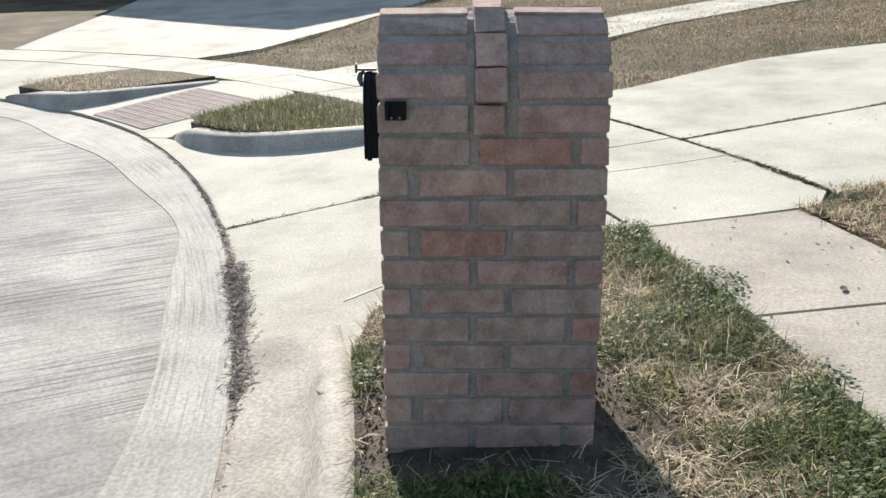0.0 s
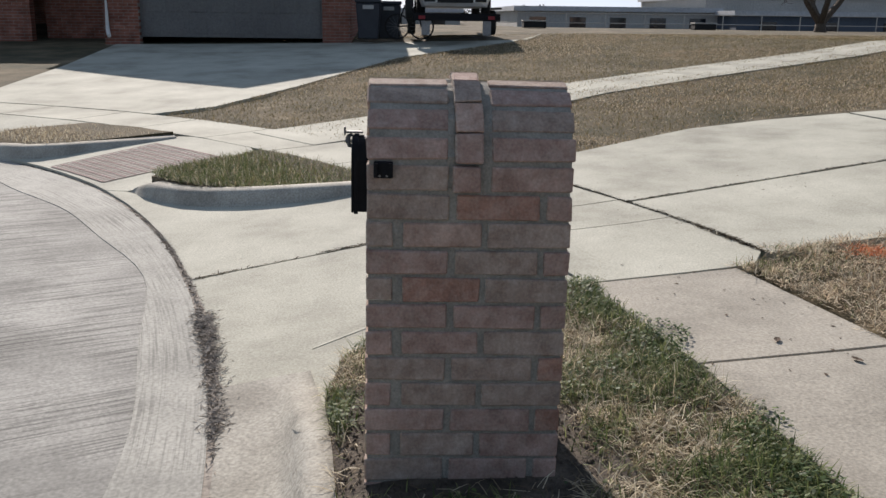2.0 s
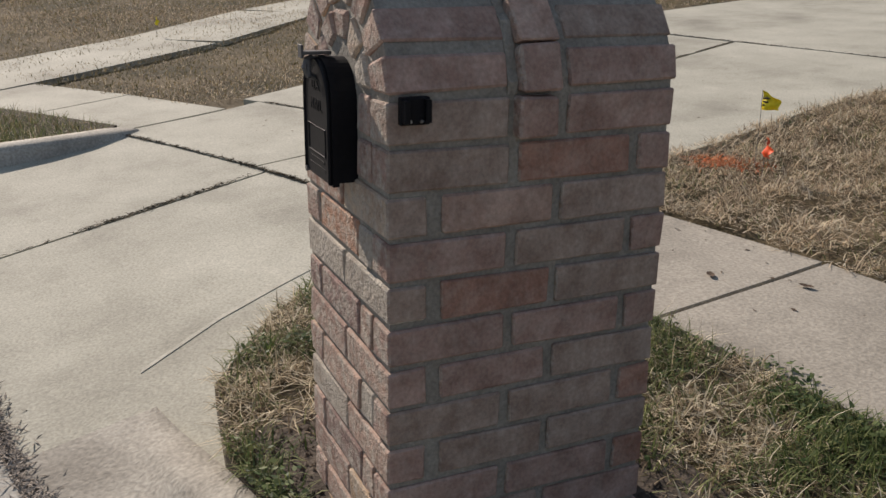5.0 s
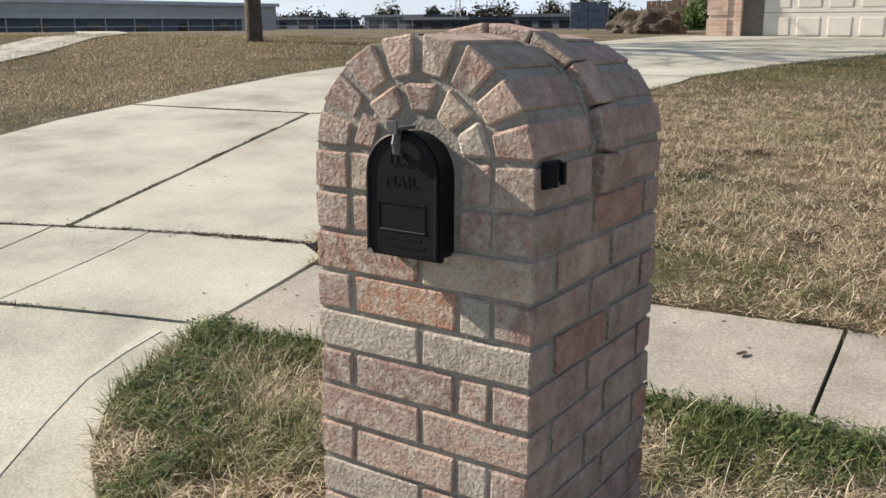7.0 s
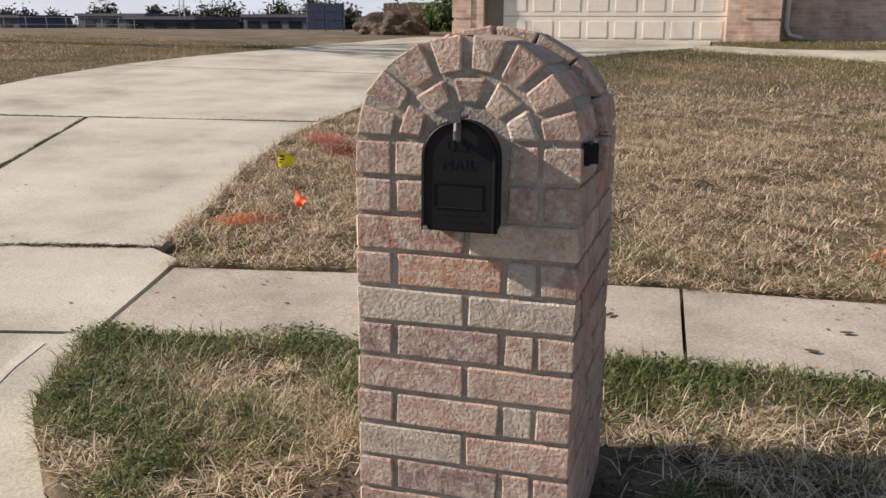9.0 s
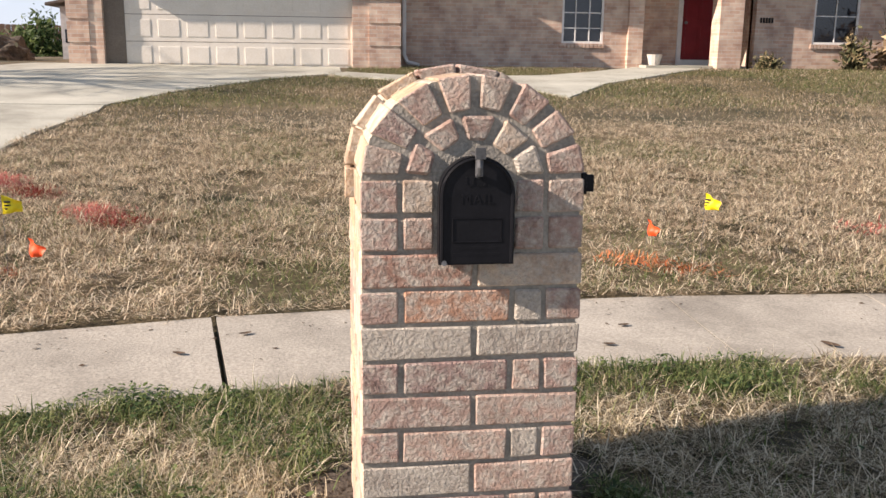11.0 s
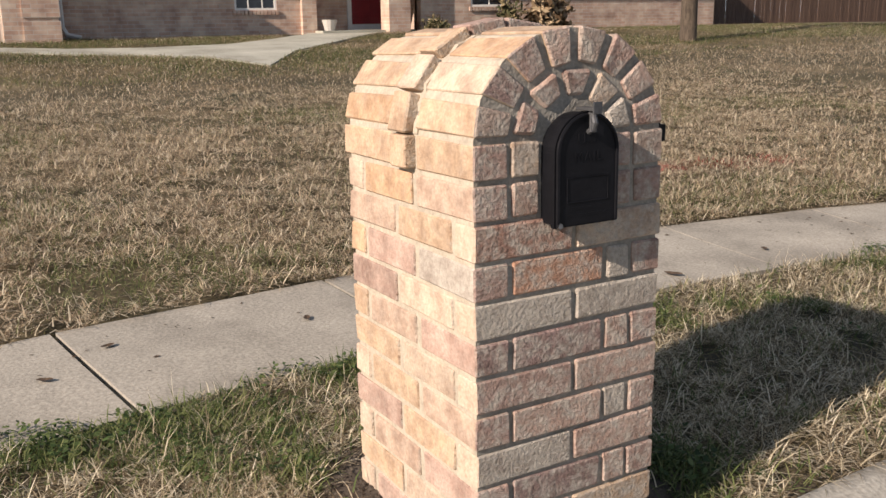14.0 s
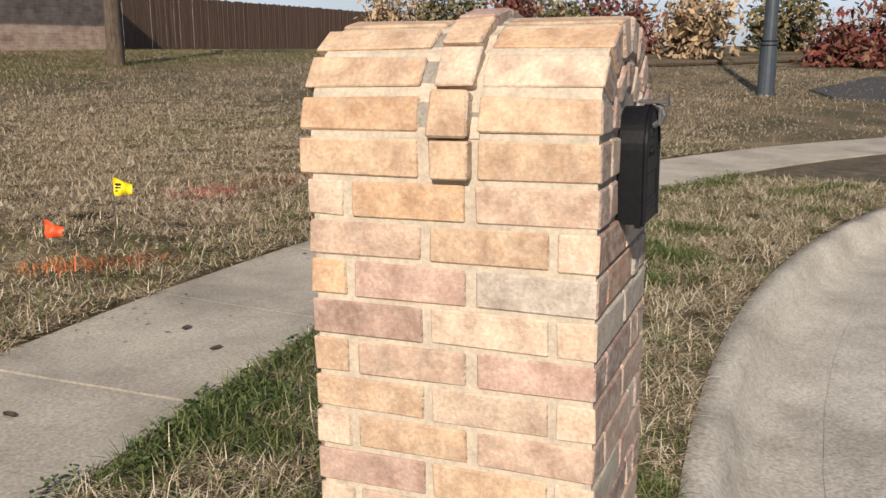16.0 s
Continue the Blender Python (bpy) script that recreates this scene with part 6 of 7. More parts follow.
build_chain_fence()
for x, y in ((-34.5, 5.6), (-36.0, 13.0)):
    t = thing("field_marker", "low dark utility box in the dry field", "utility box", "boxes in the field", (x, y, land(x, y)))
    v, f = hexa([(sx * 0.3, sy * 0.45, sz * 0.25) for sz in (0, 1) for sy in (-1, 1) for sx in (-1, 1)], 0.03)
    mesh_object("box", v, f, M_TYRE, t)
    v, f = hexa([(sx * 0.33, sy * 0.48, 0.25 + sz * 0.05) for sz in (0, 1) for sy in (-1, 1) for sx in (-1, 1)], 0.01)
    mesh_object("lid", v, f, M_FARWALL, t)


# ---- grass ----
def inside(poly, x, y):
    hit = np.zeros(len(x), bool)
    n = len(poly)
    for k in range(n):
        (xa, ya), (xb, yb) = poly[k], poly[(k + 1) % n]
        cross = ((ya > y) != (yb > y)) & (x < (xb - xa) * (y - ya) / (yb - ya + 1e-12) + xa)
        hit ^= cross
    return hit


DRIVE_OUT = [(-5.6, 1.0), (-6.05, 1.9), (-6.8, 2.85), (-7.5, 3.9), (-7.95, 5.2), (-8.4, 8.5), (-8.4, 10.3), (-8.0, 12.4), (-6.0, 18.1), (0.4, 18.1), (0.3, 16.5), (-0.4, 15.85), (-1.15, 14.95), (-2.45, 12.6), (-3.05, 10.6), (-3.05, 10), (-3.25, 8), (-3.22, 6.3), (-3.18, 5.6), (-2.9, 4.25), (-2.55, 3.15), (-2.45, 2.7), (-2.32, 2.2), (-4, 1.6)]
PATH_OUT = [(-0.05, 16.0), (1.2, 15.0), (2.2, 14.5), (3.15, 13.7), (3.6, 12.0), (4.9, 14.3), (6.4, 15.9), (7.6, 17.2), (8.6, 18.4), (8.6, 19.9), (7.2, 19.9), (5.6, 17.2), (4.3, 16.2), (2.6, 15.9), (1.3, 16.1), (0.3, 16.7)]


def wave(x, y, f, seed):
    """Smooth patchiness between 0 and 1."""
    r = np.random.RandomState(seed)
    out = np.zeros_like(x)
    for k in range(7):
        a, p = r.uniform(0, 6.28), r.uniform(0, 6.28)
        w = f * r.uniform(0.6, 2.2)
        out += np.sin(w * (np.cos(a) * x + np.sin(a) * y) + p)
    return 0.5 + out / 9.0


def blades(name, x, y, length, width, lie, mat, label, seed, lift=-0.015, tussock=0.0):
    """Bent blades of grass: two faces each, leaning by lie (0 upright, 1 flat)."""
    rng = np.random.RandomState(seed)
    n = len(x)
    s = np.hypot(x - CX, y - CY) - RR
    z = np.interp(s, S_KNOTS, Z_KNOTS) + lift + tussock * wave(x, y, 11.0, 90)
    a = rng.uniform(0, 2 * np.pi, n)
    h = length * rng.uniform(0.45, 1.35, n)
    t = np.clip(rng.normal(lie, 0.22, n), 0.02, 0.97) * (np.pi / 2)
    bend = rng.uniform(0.1, 0.7, n)
    ca, sa = np.cos(a), np.sin(a)
    w = width * rng.uniform(0.6, 1.3, n)
    px, py = -sa * w, ca * w
    hx1, hz1 = np.sin(t) * h * 0.55, np.cos(t) * h * 0.55
    t2 = np.clip(t + bend, 0, 1.65)
    hx2, hz2 = hx1 + np.sin(t2) * h * 0.45, np.maximum(hz1 + np.cos(t2) * h * 0.45, 0.004)
    z0 = z + rng.uniform(0, 0.012, n)
    b0 = np.stack([x - px, y - py, z0], 1)
    b1 = np.stack([x + px, y + py, z0], 1)
    m0 = np.stack([x + ca * hx1 - px * 0.8, y + sa * hx1 - py * 0.8, z0 + hz1], 1)
    m1 = np.stack([x + ca * hx1 + px * 0.8, y + sa * hx1 + py * 0.8, z0 + hz1], 1)
    t0 = np.stack([x + ca * hx2 - px * 0.2, y + sa * hx2 - py * 0.2, z0 + hz2], 1)
    t1 = np.stack([x + ca * hx2 + px * 0.2, y + sa * hx2 + py * 0.2, z0 + hz2], 1)
    verts = np.stack([b0, b1, m1, m0, t1, t0], 1).reshape(-1, 3)
    index = (np.arange(n)[:, None] * 6 + np.array([0, 1, 2, 3, 3, 2, 4, 5])[None]).ravel()
    ob = fast_mesh(name, verts, 4, mat, index=index)
    return tagged(ob, label, "grass", kind="stuff")


g_rng = np.random.RandomState(11)


def scatter(count, x0, x1, y0, y1):
    return g_rng.uniform(x0, x1, count), g_rng.uniform(y0, y1, count)


PIL = [(-0.30, -0.04), (0.30, -0.04), (0.30, 0.66), (-0.30, 0.66)]
SOIL = [(-0.52, -0.06), (-0.1, -0.08), (0.35, -0.08), (0.42, 0.1), (0.42, 0.6), (0.2, 0.74), (-0.25, 0.74), (-0.42, 0.5), (-0.5, 0.2)]
NB_OUT = [polar(2.7, p) for p in (-54, -58, -62, -66, -70)] + [(-13.5, -6.65), (-16.6, -6.75), (-21.9, -7.2), (-24, 4.3), (-21.3, 3.1), (-17.4, 0.1), (-12.6, -1.6), (-10.5, -2.5)]
FOOT_OUT = [(-7.3, -1.2), (-8.6, 0.5), (-10.5, 2.2), (-12.25, 4.6), (-14.9, 8.2), (-18.1, 11.9), (-22.1, 15.4), (-27, 18.3), (-27, 19.7), (-22.9, 16.6), (-19.1, 12.9), (-16.0, 9.1), (-13.4, 5.4), (-11.7, 3.3), (-9.8, 1.5), (-8.6, 0.0)]


def bed_points(count, x0=-2.0, x1=6.5, y0=-0.9, y1=1.6):
    x, y = scatter(count, x0, x1, y0, y1)
    keep = inside(BED, x, y) & ~inside(PIL, x, y)
    thin = inside(SOIL, x, y) & (g_rng.uniform(0, 1, len(x)) < 0.9)
    keep &= ~thin
    return x[keep], y[keep]


def clumped(x, y, seed, share=0.5, radius=0.035):
    """Draws part of the points together into tufts."""
    r = np.random.RandomState(seed)
    n = len(x)
    pick = r.randint(0, max(1, n // 18), n)
    go = r.uniform(0, 1, n) < share
    return np.where(go, x[pick] + r.normal(0, radius, n), x), np.where(go, y[pick] + r.normal(0, radius, n), y)


# verge by the pillar: straw and green in patches over dark thatch
def tip_distance(x, y):
    """Distance from the curved end of the verge."""
    d = np.full(len(x), 9.0)
    for (xa, ya), (xb, yb) in zip(bed_side, bed_side[1:]):
        for f in (0.0, 0.33, 0.67):
            d = np.minimum(d, np.hypot(x - xa - (xb - xa) * f, y - ya - (yb - ya) * f))
    return d


def straw_share(x, y):
    s = np.hypot(x - CX, y - CY) - RR
    edge = 1.1 * np.exp(-(tip_distance(x, y) / 0.13) ** 2) + 1.5 * np.exp(-((s - 1.78) / 0.22) ** 2) * np.clip((1.6 - x) / 1.6, 0.08, 1) - 0.45 * np.exp(-(np.hypot(x - 0.75, y - 0.75) / 0.45) ** 2) + 0.7 * np.exp(-(np.hypot(x + 1.35, y - 0.42) / 0.2) ** 2) + 0.75 * np.exp(-(np.hypot(x + 0.8, y - 0.72) / 0.28) ** 2)
    return np.clip(2.4 * wave(x, y, 4.4, 1) + 1.7 * wave(x, y, 10.0, 35) - 1.18 - 0.6 * edge + 0.4 * np.clip((x - 0.5) / 1.2, 0, 1) - 0.5 * np.exp(-(np.hypot(x + 0.95, y - 0.45) / 0.22) ** 2), 0.04, 1)


x, y = bed_points(260000)
k = g_rng.uniform(0, 1, len(x)) < straw_share(x, y) * 0.7
x, y = clumped(x[k], y[k], 1, 0.6, 0.03)
k = inside(BED, x, y) & ~inside(PIL, x, y) & (wave(x, y, 13.0, 34) > 0.30)
blades("dry_grass", x[k], y[k], 0.08, 0.0018, 0.82, M_STRAW, "matted dry straw-coloured grass on the verge", 1, -0.015, 0.02)
x, y = bed_points(280000)
k = g_rng.uniform(0, 1, len(x)) < np.clip(1.05 - straw_share(x, y), 0.05, 1) * 0.9
x, y = clumped(x[k], y[k], 2)
k = inside(BED, x, y) & ~inside(PIL, x, y)
blades("green_grass", x[k], y[k], 0.065, 0.002, 0.6, M_GREEN, "green winter grass tufts on the verge", 2, -0.012, 0.02)
x, y = bed_points(70000)
blades("olive_grass", x, y, 0.055, 0.0011, 0.7, M_OLIVE, "half-dry olive grass on the verge", 3)
# longer straw on the street side of the verge
x, y = bed_points(15000, -1.75, -0.28, -0.1, 1.1)
k = (wave(x, y, 4.5, 5) > 0.5) & (tip_distance(x, y) > 0.16)
x, y = clumped(x[k], y[k], 4, 0.85, 0.03)
k = inside(BED, x, y) & ~inside(PIL, x, y)
blades("tall_dry_grass", x[k], y[k], 0.12, 0.0011, 0.78, M_STRAW, "longer bleached straw stalks leaning over the verge", 4)
# thin seed stalks standing along the edges
x, y = bed_points(5200, -1.9, 5.5, -0.2, 1.7)
s = np.hypot(x - CX, y - CY) - RR
k = (s > 1.62) | (np.hypot(x + 1.6, y - 0.5) < 0.4)
k &= wave(x, y, 3.0, 31) > 0.45
blades("seed_stalks", x[k], y[k], 0.15, 0.0006, 0.35, M_STRAW, "thin seed stalks standing along the pavement edge", 29)


def weeds(name, x, y, leaf, mat, label, seed, rise=0.05):
    rng = np.random.RandomState(seed)
    n = len(x)
    s = np.hypot(x - CX, y - CY) - RR
    z = np.interp(s, S_KNOTS, Z_KNOTS) + rng.uniform(0.0, rise, n)
    a, tl = rng.uniform(0, 2 * np.pi, n), rng.uniform(-0.5, 0.5, n)
    le = leaf * rng.uniform(0.5, 1.3, n)
    d = np.stack([np.cos(a), np.sin(a), tl], 1) * le[:, None]
    e = np.stack([-np.sin(a), np.cos(a), rng.uniform(-0.4, 0.4, n)], 1) * le[:, None] * 0.55
    p = np.stack([x, y, z], 1)
    verts = np.stack([p - d, p - d * 0.3 + e, p + d * 0.5 + e * 0.8, p + d, p + d * 0.5 - e * 0.8, p - d * 0.3 - e], 1).reshape(-1, 3)
    return tagged(fast_mesh(name, verts, 6, mat), label, "weeds", kind="stuff")


x, y = bed_points(190000, -2.0, 6.5, -0.3, 1.6)
k = g_rng.uniform(0, 1, len(x)) < np.clip(0.75 - 1.35 * straw_share(x, y), 0.008, 1) * np.clip(2.6 * wave(x, y, 9.0, 32) - 0.7, 0.05, 1)
weeds("clover_weeds", x[k], y[k], 0.0105, M_WEED, "low broad-leaved green weeds along the pavement edge", 6)
# runners creeping over the pavement edge
x, y = scatter(26000, -1.9, 5.0, 1.0, 1.75)
s = np.hypot(x - CX, y - CY) - RR
k = (s > 1.84) & (s < 1.84 + 0.2 * wave(x, y, 5.0, 9) ** 2) & (wave(x, y, 4.0, 10) > 0.4)
weeds("creeping_weeds", x[k], y[k], 0.009, M_WEED, "weeds creeping over the pavement edge", 7, 0.03)


# front lawn
def lawn_points(count, x0, x1, y0, y1, smin=2.8):
    x, y = scatter(count, x0, x1, y0, y1)
    s = np.hypot(x - CX, y - CY) - RR
    phi = np.degrees(np.arctan2(x - CX, y - CY))
    crossing = (phi < -14.1) & (phi > -28.4) & (s < 3.12)
    keep = (s > smin) & ~crossing & ~inside(DRIVE_OUT, x, y) & ~inside(PATH_OUT, x, y) & ~inside(NB_OUT, x, y) & ~inside(FOOT_OUT, x, y)
    return x[keep], y[keep]


def fade(x, y):
    """Share of fine blades: all near the pavement, none towards the house."""
    f = np.clip((9.5 - y) / 3.5, 0, 1) * np.clip((10.0 - x) / 4.0, 0, 1)
    return g_rng.uniform(0, 1, len(x)) < f


x, y = lawn_points(560000, -3.4, 10.0, 0.5, 9.5)
k = fade(x, y) & (g_rng.uniform(0, 1, len(x)) < np.clip(1.5 * wave(x, y, 1.7, 12) + 0.7 * wave(x, y, 6.0, 14) - 0.2, 0.3, 1) * (1 - 0.75 * np.exp(-((x + 0.3) / 0.75) ** 2 - ((y - 2.75) / 0.35) ** 2)))
x, y = clumped(x[k], y[k], 20, 0.65, 0.035)
k = (np.hypot(x - CX, y - CY) - RR > 2.78) & ~inside(DRIVE_OUT, x, y)
blades("dry_lawn_grass", x[k], y[k], 0.07, 0.0021, 0.82, M_DORMANT, "matted dormant straw-brown lawn", 20, -0.015, 0.035)
k = k & (g_rng.uniform(0, 1, len(x)) < 0.45)
blades("bleached_lawn_grass", x[k] + 0.02, y[k], 0.07, 0.0022, 0.8, M_STRAW, "bleached straw blades through the lawn", 30, -0.01, 0.035)
x, y = lawn_points(260000, -3.4, 10.0, 0.5, 9.5)
s = np.hypot(x - CX, y - CY) - RR
k = fade(x, y) & (g_rng.uniform(0, 1, len(x)) < np.clip(2.8 * wave(x, y, 1.5, 13) - 1.6 + 0.95 * np.exp(-((s - 3.0) / 0.35) ** 2) * (0.15 + 1.2 * wave(x, y, 2.0, 15)) + 1.1 * np.exp(-((x + 0.3) / 0.75) ** 2 - ((y - 2.8) / 0.4) ** 2) + 0.5 * np.exp(-(np.hypot(x + 2.9, y - 6.5) / 1.6) ** 2) + 0.9 * np.exp(-(np.hypot(x + 2.0, y - 2.6) / 0.6) ** 2), 0.1, 1))
blades("green_lawn_grass", x[k], y[k], 0.06, 0.0016, 0.62, M_GREEN, "green patches in the dormant lawn", 21, -0.008, 0.03)
x, y = lawn_points(150000, -3.4, 10.0, 0.5, 9.5)
k = fade(x, y) & (g_rng.uniform(0, 1, len(x)) < 0.06 + 0.5 * (wave(x, y, 1.8, 18) > 0.56))
blades("olive_lawn_grass", x[k], y[k], 0.055, 0.0016, 0.75, M_OLIVE, "half-dry olive grass in the lawn", 22, -0.012, 0.03)
x, y = lawn_points(330000, -4.5, 22.0, -2.5, 18.5)
f = np.clip((9.5 - y) / 3.5, 0, 1) * np.clip((10.0 - x) / 4.0, 0, 1)
k = (g_rng.uniform(0, 1, len(x)) > f) & (g_rng.uniform(0, 1, len(x)) < np.clip(1.6 * wave(x, y, 1.3, 16) - 0.1, 0.15, 1))
blades("far_dry_lawn_grass", x[k], y[k], 0.065, 0.0028, 0.7, M_DORMANT, "dormant lawn towards the house", 23)
k = (g_rng.uniform(0, 1, len(x)) > f) & (g_rng.uniform(0, 1, len(x)) < np.clip((y - 9.5) / 3.5 + 0.4 * wave(x, y, 1.0, 17) + 0.9 * np.exp(-((x + 2.6) / 1.3) ** 2), 0.06, 0.95))
blades("far_olive_lawn_grass", x[k] + 0.03, y[k] + 0.02, 0.065, 0.0028, 0.62, M_OLIVE, "greener grass strip near the house", 24)
k &= (y > 10.5) & (wave(x, y, 0.9, 36) > 0.4)
blades("far_green_lawn_grass", x[k], y[k] + 0.05, 0.07, 0.003, 0.6, M_GREEN, "green strip of lawn in front of the house", 37)
x, y = lawn_points(330000, -24.0, -5.6, -3.0, 15.0)
k = g_rng.uniform(0, 1, len(x)) < 0.95
blades("field_grass", x[k], y[k], 0.045, 0.0032, 0.62, M_OLIVE, "short brownish grass of the neighbouring lawn", 26)
k = g_rng.uniform(0, 1, len(x)) < np.clip(0.2 + 0.75 * (wave(x, y, 0.8, 19) > 0.48), 0, 1)
blades("field_dry_grass", x[k] + 0.04, y[k], 0.04, 0.0032, 0.66, M_DORMANT, "short dry grass of the neighbouring lawn", 27)
x, y = scatter(60000, -6.6, -3.9, -2.3, 0.2)
k = inside(ISLAND, x, y)
blades("island_grass", x[k], y[k], 0.07, 0.0024, 0.6, M_GREEN, "thick green grass on the island", 28)
k &= g_rng.uniform(0, 1, len(x)) < 0.22
blades("island_dry_grass", x[k] + 0.02, y[k], 0.075, 0.0024, 0.6, M_STRAW, "dry blades among the green island grass", 33)
k &= g_rng.uniform(0, 1, len(x)) < 0.4
blades("island_olive_grass", x[k] + 0.01, y[k], 0.10, 0.0022, 0.45, M_OLIVE, "thick green grass on the island", 29)
x, y = scatter(16000, -9.5, -6.6, -4.9, -1.9)
k = inside(BROWN, x, y)
blades("brown_island_grass", x[k], y[k], 0.06, 0.0025, 0.55, M_STRAW, "short dry grass on the small island", 30)


# marking paint sprayed on the grass
def spray(name, x0, y0, x1, y1, spread, count, mat, label, seed):
    rng = np.random.RandomState(seed)
    f = rng.uniform(0, 1, count)
    x = x0 + (x1 - x0) * f + rng.normal(0, spread, count)
    y = y0 + (y1 - y0) * f + rng.normal(0, spread, count)
    ob = blades(name, x, y, 0.05, 0.003, 0.75, mat, label, seed, lift=0.016)
    ob["category"] = "marking paint"


spray("red_spray_marks", -2.9, 5.6, -2.2, 4.75, 0.08, 1700, M_SPRAY, "red utility paint sprayed over the grass", 51)
spray("red_spray_marks", -1.9, 4.4, -1.45, 3.9, 0.09, 1600, M_SPRAY, "red utility paint sprayed over the grass", 52)
spray("orange_spray_marks", -2.2, 2.72, -1.95, 2.95, 0.06, 420, M_SPRAYO, "orange utility paint sprayed over the grass", 53)
spray("orange_spray_marks", 1.35, 3.05, 1.8, 2.72, 0.08, 420, M_SPRAYO, "orange utility paint sprayed over the grass", 54)
spray("red_spray_marks", 3.2, 3.6, 4.6, 3.3, 0.1, 700, M_SPRAY, "red utility paint sprayed over the grass", 55)


# debris along the gutter joint and in the slab joints
def debris(name, pts, spread, count, seed, label, z_of, mat=None):
    rng = np.random.RandomState(seed)
    seg = rng.randint(0, len(pts) - 1, count)
    f = rng.uniform(0, 1, count)
    p = np.array(pts)
    x = p[seg, 0] * (1 - f) + p[seg + 1, 0] * f
    y = p[seg, 1] * (1 - f) + p[seg + 1, 1] * f
    keep = rng.uniform(0, 1, count) < np.clip(1.7 * wave(x, y, 3.2, seed) - 0.35, 0.06, 1)
    x, y = x[keep] + rng.normal(0, spread, keep.sum()), y[keep] + rng.normal(0, spread, keep.sum())
    n = len(x)
    z = np.array([z_of(a, b) for a, b in zip(x, y)])
    a = rng.uniform(0, 2 * np.pi, n)
    le = rng.uniform(0.008, 0.035, n)
    d = np.stack([np.cos(a) * le, np.sin(a) * le, rng.uniform(0, 0.5, n) * le], 1)
    e = np.stack([-np.sin(a) * 0.0025, np.cos(a) * 0.0025, np.full(n, 0.003)], 1)
    c = np.stack([x, y, z + 0.004], 1)
    verts = np.stack([c - d, c + e, c + d, c - e + np.array([0, 0, 0.004])], 1).reshape(-1, 3)
    tagged(fast_mesh(name, verts, 4, mat or M_BED), label, "debris", kind="stuff")


crack = [polar(rim(p), p) for p in np.arange(-48, -5, 1.0)]
debris("gutter_debris", crack, 0.012, 5000, 61, "dead weeds and grit in the gutter joint", lambda a, b: -0.203, M_SILT)
debris("gutter_weeds", [polar(rim(p) + 0.01, p) for p in np.arange(-17.5, -9, 0.5)], 0.03, 2600, 62, "dead weeds and grit in the gutter joint", lambda a, b: -0.198, M_SILT)
debris("joint_weeds", [(-3.81, 1.82), (-4.4, 3.2), (-5.0, 4.6), (-5.52, 5.86)], 0.007, 900, 63, "dry weeds in a driveway joint", land)
debris("joint_weeds", [(-3.5, 1.95), (-2.9, 2.1), (-2.3, 2.27)], 0.012, 700, 64, "dry weeds in a driveway joint", land)
debris("joint_weeds", [(-7.75, 5.4), (-5.5, 5.89), (-4.5, 6.12), (-3.2, 6.35)], 0.01, 700, 65, "dry weeds in a driveway joint", land)
debris("joint_weeds", [polar(1.88, p) for p in np.arange(-28, -15, 1.0)], 0.008, 900, 66, "dry weeds in a driveway joint", land)
debris("joint_weeds", [polar(3.155, p) for p in np.arange(-28, -15, 1.0)], 0.009, 800, 67, "dry weeds in a driveway joint", land)
debris("joint_weeds", [polar(s, -21.0) for s in np.arange(0, 1.9, 0.2)], 0.012, 700, 68, "dry weeds in a driveway joint", apron)
for k, (x, y, r) in enumerate(((-0.65, 1.98, 0.4), (0.12, 1.9, 1.2), (1.86, 1.6, 2.1), (1.05, 1.95, 0.2), (-0.9, 1.75, 2.7), (2.6, 1.7, 1.0), (0.9, 1.7, 3.0))):
    size = 0.055 if k == 2 else 0.035
    bm = bmesh.new()
    grid = {}
    for i in range(5):
        for j in range(3):
            u, v = (i / 4 - 0.5) * size * 1.6, (j - 1) * size * 0.42 * math.sin(math.pi * (0.12 + 0.76 * i / 4))
            grid[i, j] = bm.verts.new((x + u * math.cos(r) - v * math.sin(r), y + u * math.sin(r) + v * math.cos(r), land(x, y) + 0.006 + 0.25 * abs(v) + 0.12 * abs(u)))
    for i in range(4):
        for j in range(2):
            bm.faces.new((grid[i, j], grid[i + 1, j], grid[i + 1, j + 1], grid[i, j + 1]))
    tagged(part("fallen_leaf", bm, M_LEAF), "curled dry brown leaf lying on the pavement", "leaf", "fallen leaves")


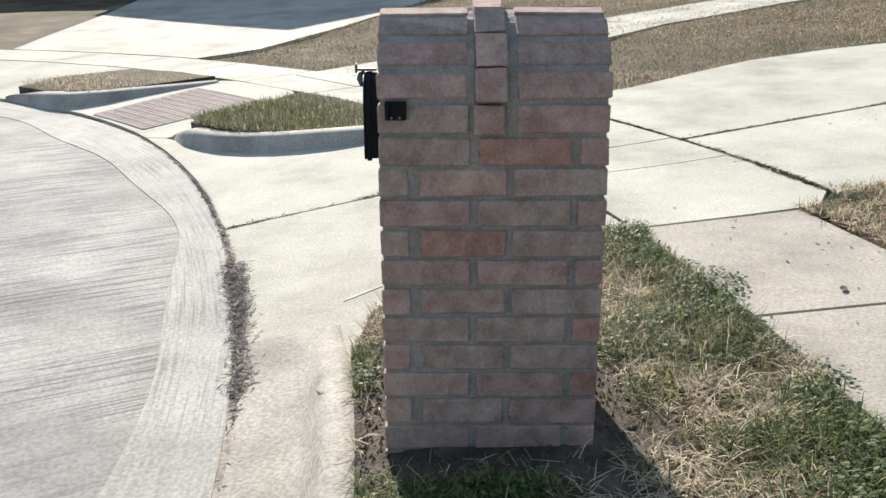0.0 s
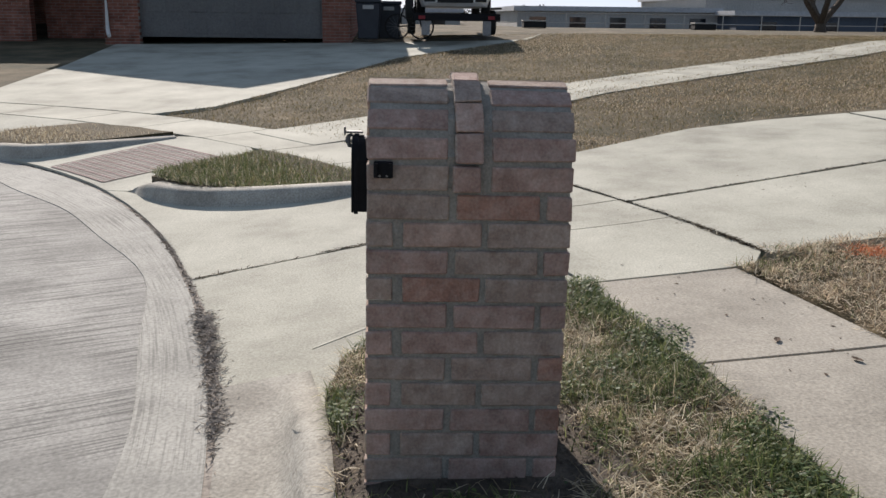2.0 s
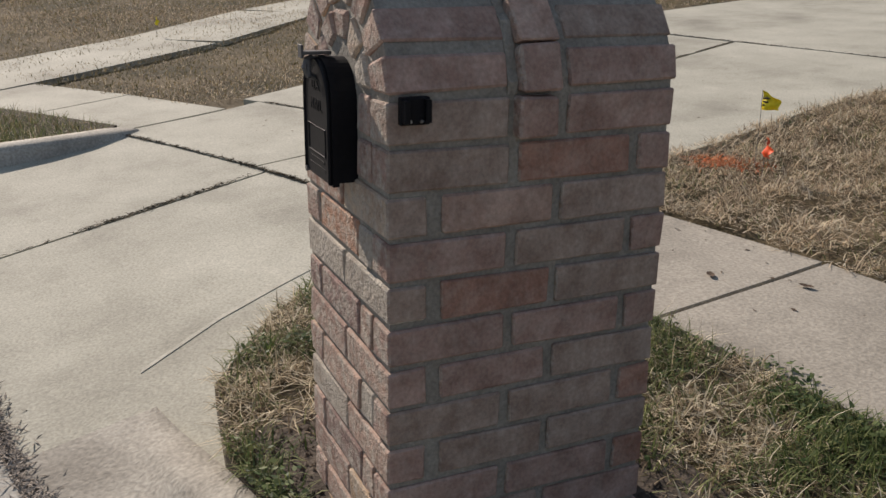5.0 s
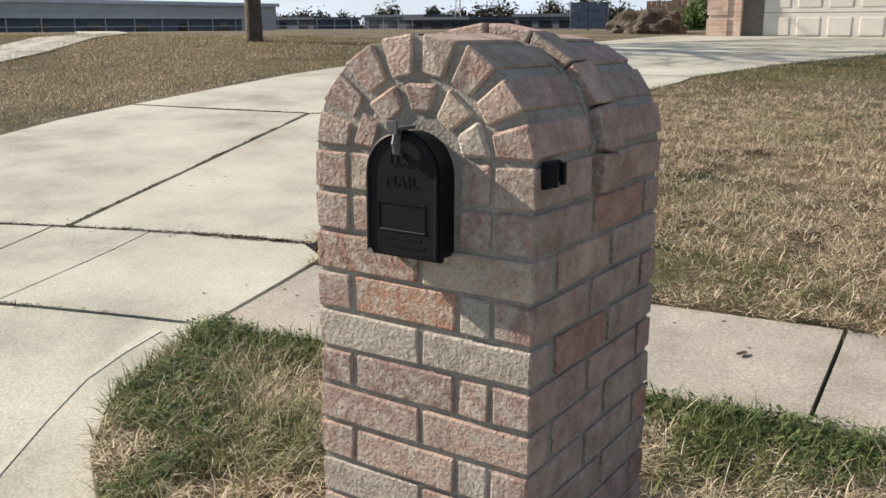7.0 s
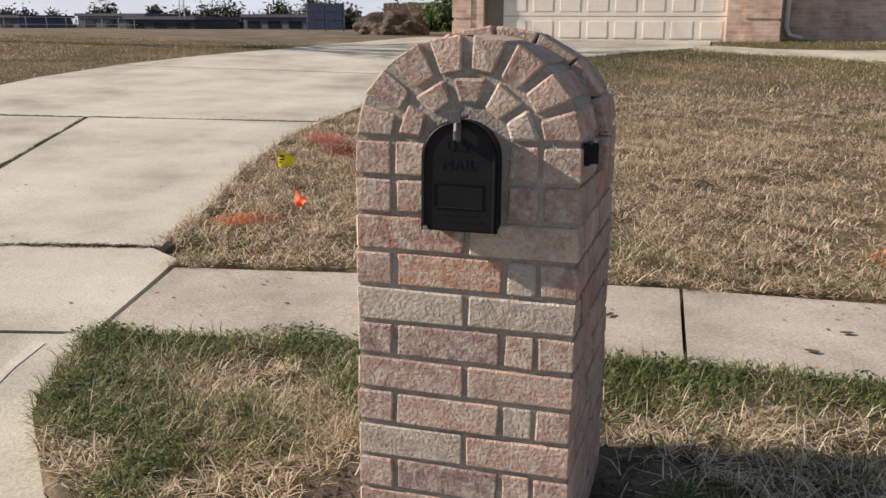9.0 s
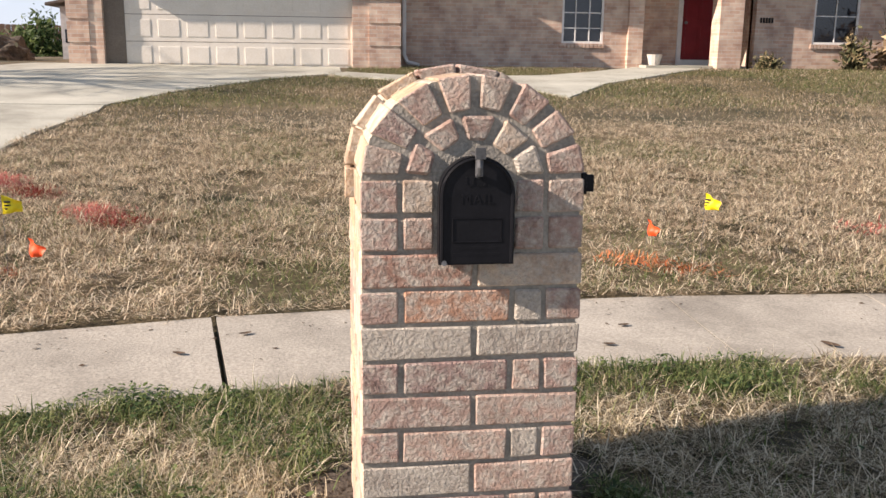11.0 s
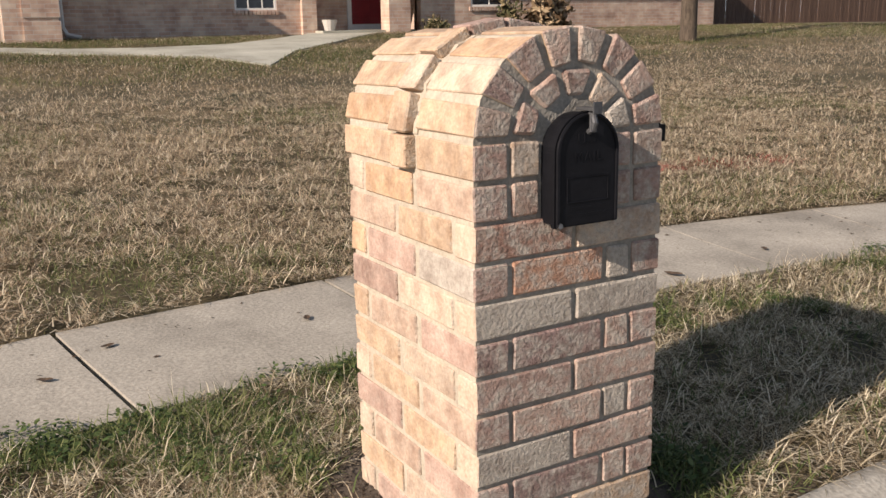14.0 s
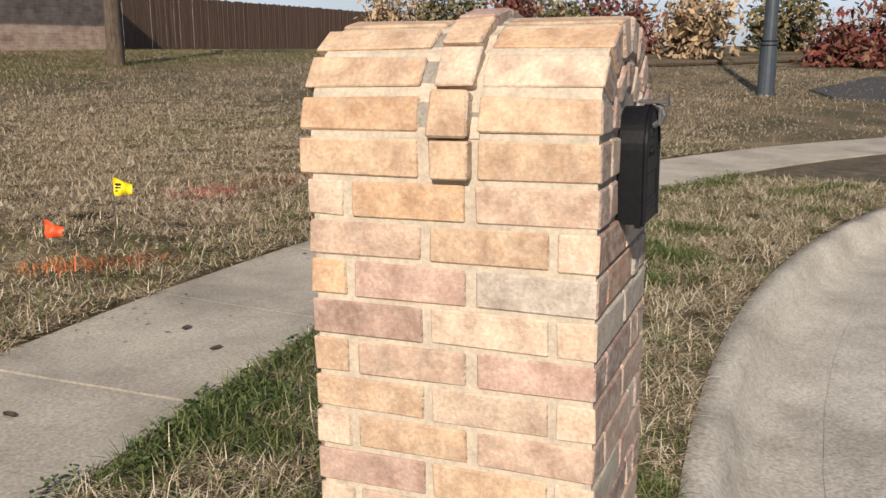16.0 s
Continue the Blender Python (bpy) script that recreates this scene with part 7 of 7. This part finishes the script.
def litter(name, count, x0, x1, y0, y1, seed, label):
    """Loose crumbs of leaf and straw on the paving."""
    rng = np.random.RandomState(seed)
    x, y = rng.uniform(x0, x1, count), rng.uniform(y0, y1, count)
    s = np.hypot(x - CX, y - CY) - RR
    keep = (s > 1.9) & ((s < 2.75) | (x < -3.0)) & (rng.uniform(0, 1, count) < np.clip(2.2 * wave(x, y, 2.5, seed) - 0.7, 0.03, 1))
    x, y = x[keep], y[keep]
    n = len(x)
    z = np.array([land(a, b) for a, b in zip(x, y)]) + 0.0035
    a = rng.uniform(0, 2 * np.pi, n)
    le = rng.uniform(0.003, 0.016, n)
    wd = le * rng.uniform(0.15, 0.6, n)
    d = np.stack([np.cos(a) * le, np.sin(a) * le, np.zeros(n)], 1)
    e = np.stack([-np.sin(a) * wd, np.cos(a) * wd, rng.uniform(0.0, 0.6, n) * wd], 1)
    c = np.stack([x, y, z], 1)
    verts = np.stack([c - d, c + e, c + d, c - e * np.array([1, 1, 0])], 1).reshape(-1, 3)
    tagged(fast_mesh(name, verts, 4, M_LEAF), label, "litter", kind="stuff")


litter("leaf_litter", 1000, -2.2, 6.0, 0.8, 2.6, 81, "crumbs of dry leaf and straw on the pavement")
def soil_crumbs(count, seed):
    """Clods and bits of dead stalk on the bare soil round the pillar."""
    r = np.random.RandomState(seed)
    x, y = r.uniform(-0.6, 0.55, count), r.uniform(-0.14, 0.85, count)
    keep = inside(SOIL, x, y) & ~inside([(-0.25, -0.01), (0.25, -0.01), (0.25, 0.61), (-0.25, 0.61)], x, y)
    x, y = x[keep], y[keep]
    n = len(x)
    size = r.uniform(0.003, 0.013, n)
    z = np.array([land(a, b) for a, b in zip(x, y)]) + 0.004
    base = np.stack([x, y, z], 1)
    turn = r.uniform(0, 6.28, n)
    corners = [base + np.stack([np.cos(turn + q) * size, np.sin(turn + q) * size * 0.8, np.zeros(n)], 1) for q in (0, 2.1, 4.2)]
    peak = base + np.stack([r.normal(0, 0.2, n) * size, r.normal(0, 0.2, n) * size, size], 1)
    verts = np.stack(corners + [peak], 1).reshape(-1, 3)
    index = (np.arange(n)[:, None] * 4 + np.array([0, 1, 3, 1, 2, 3, 2, 0, 3])[None]).ravel()
    tagged(fast_mesh("soil_crumbs", verts, 3, M_SOIL, index=index), "clods and crumbs of dry soil at the foot of the pillar", "soil", kind="stuff")


soil_crumbs(2600, 91)
litter("leaf_litter", 450, -5.6, -3.0, 0.8, 6.5, 82, "crumbs of dry leaf on the driveway")
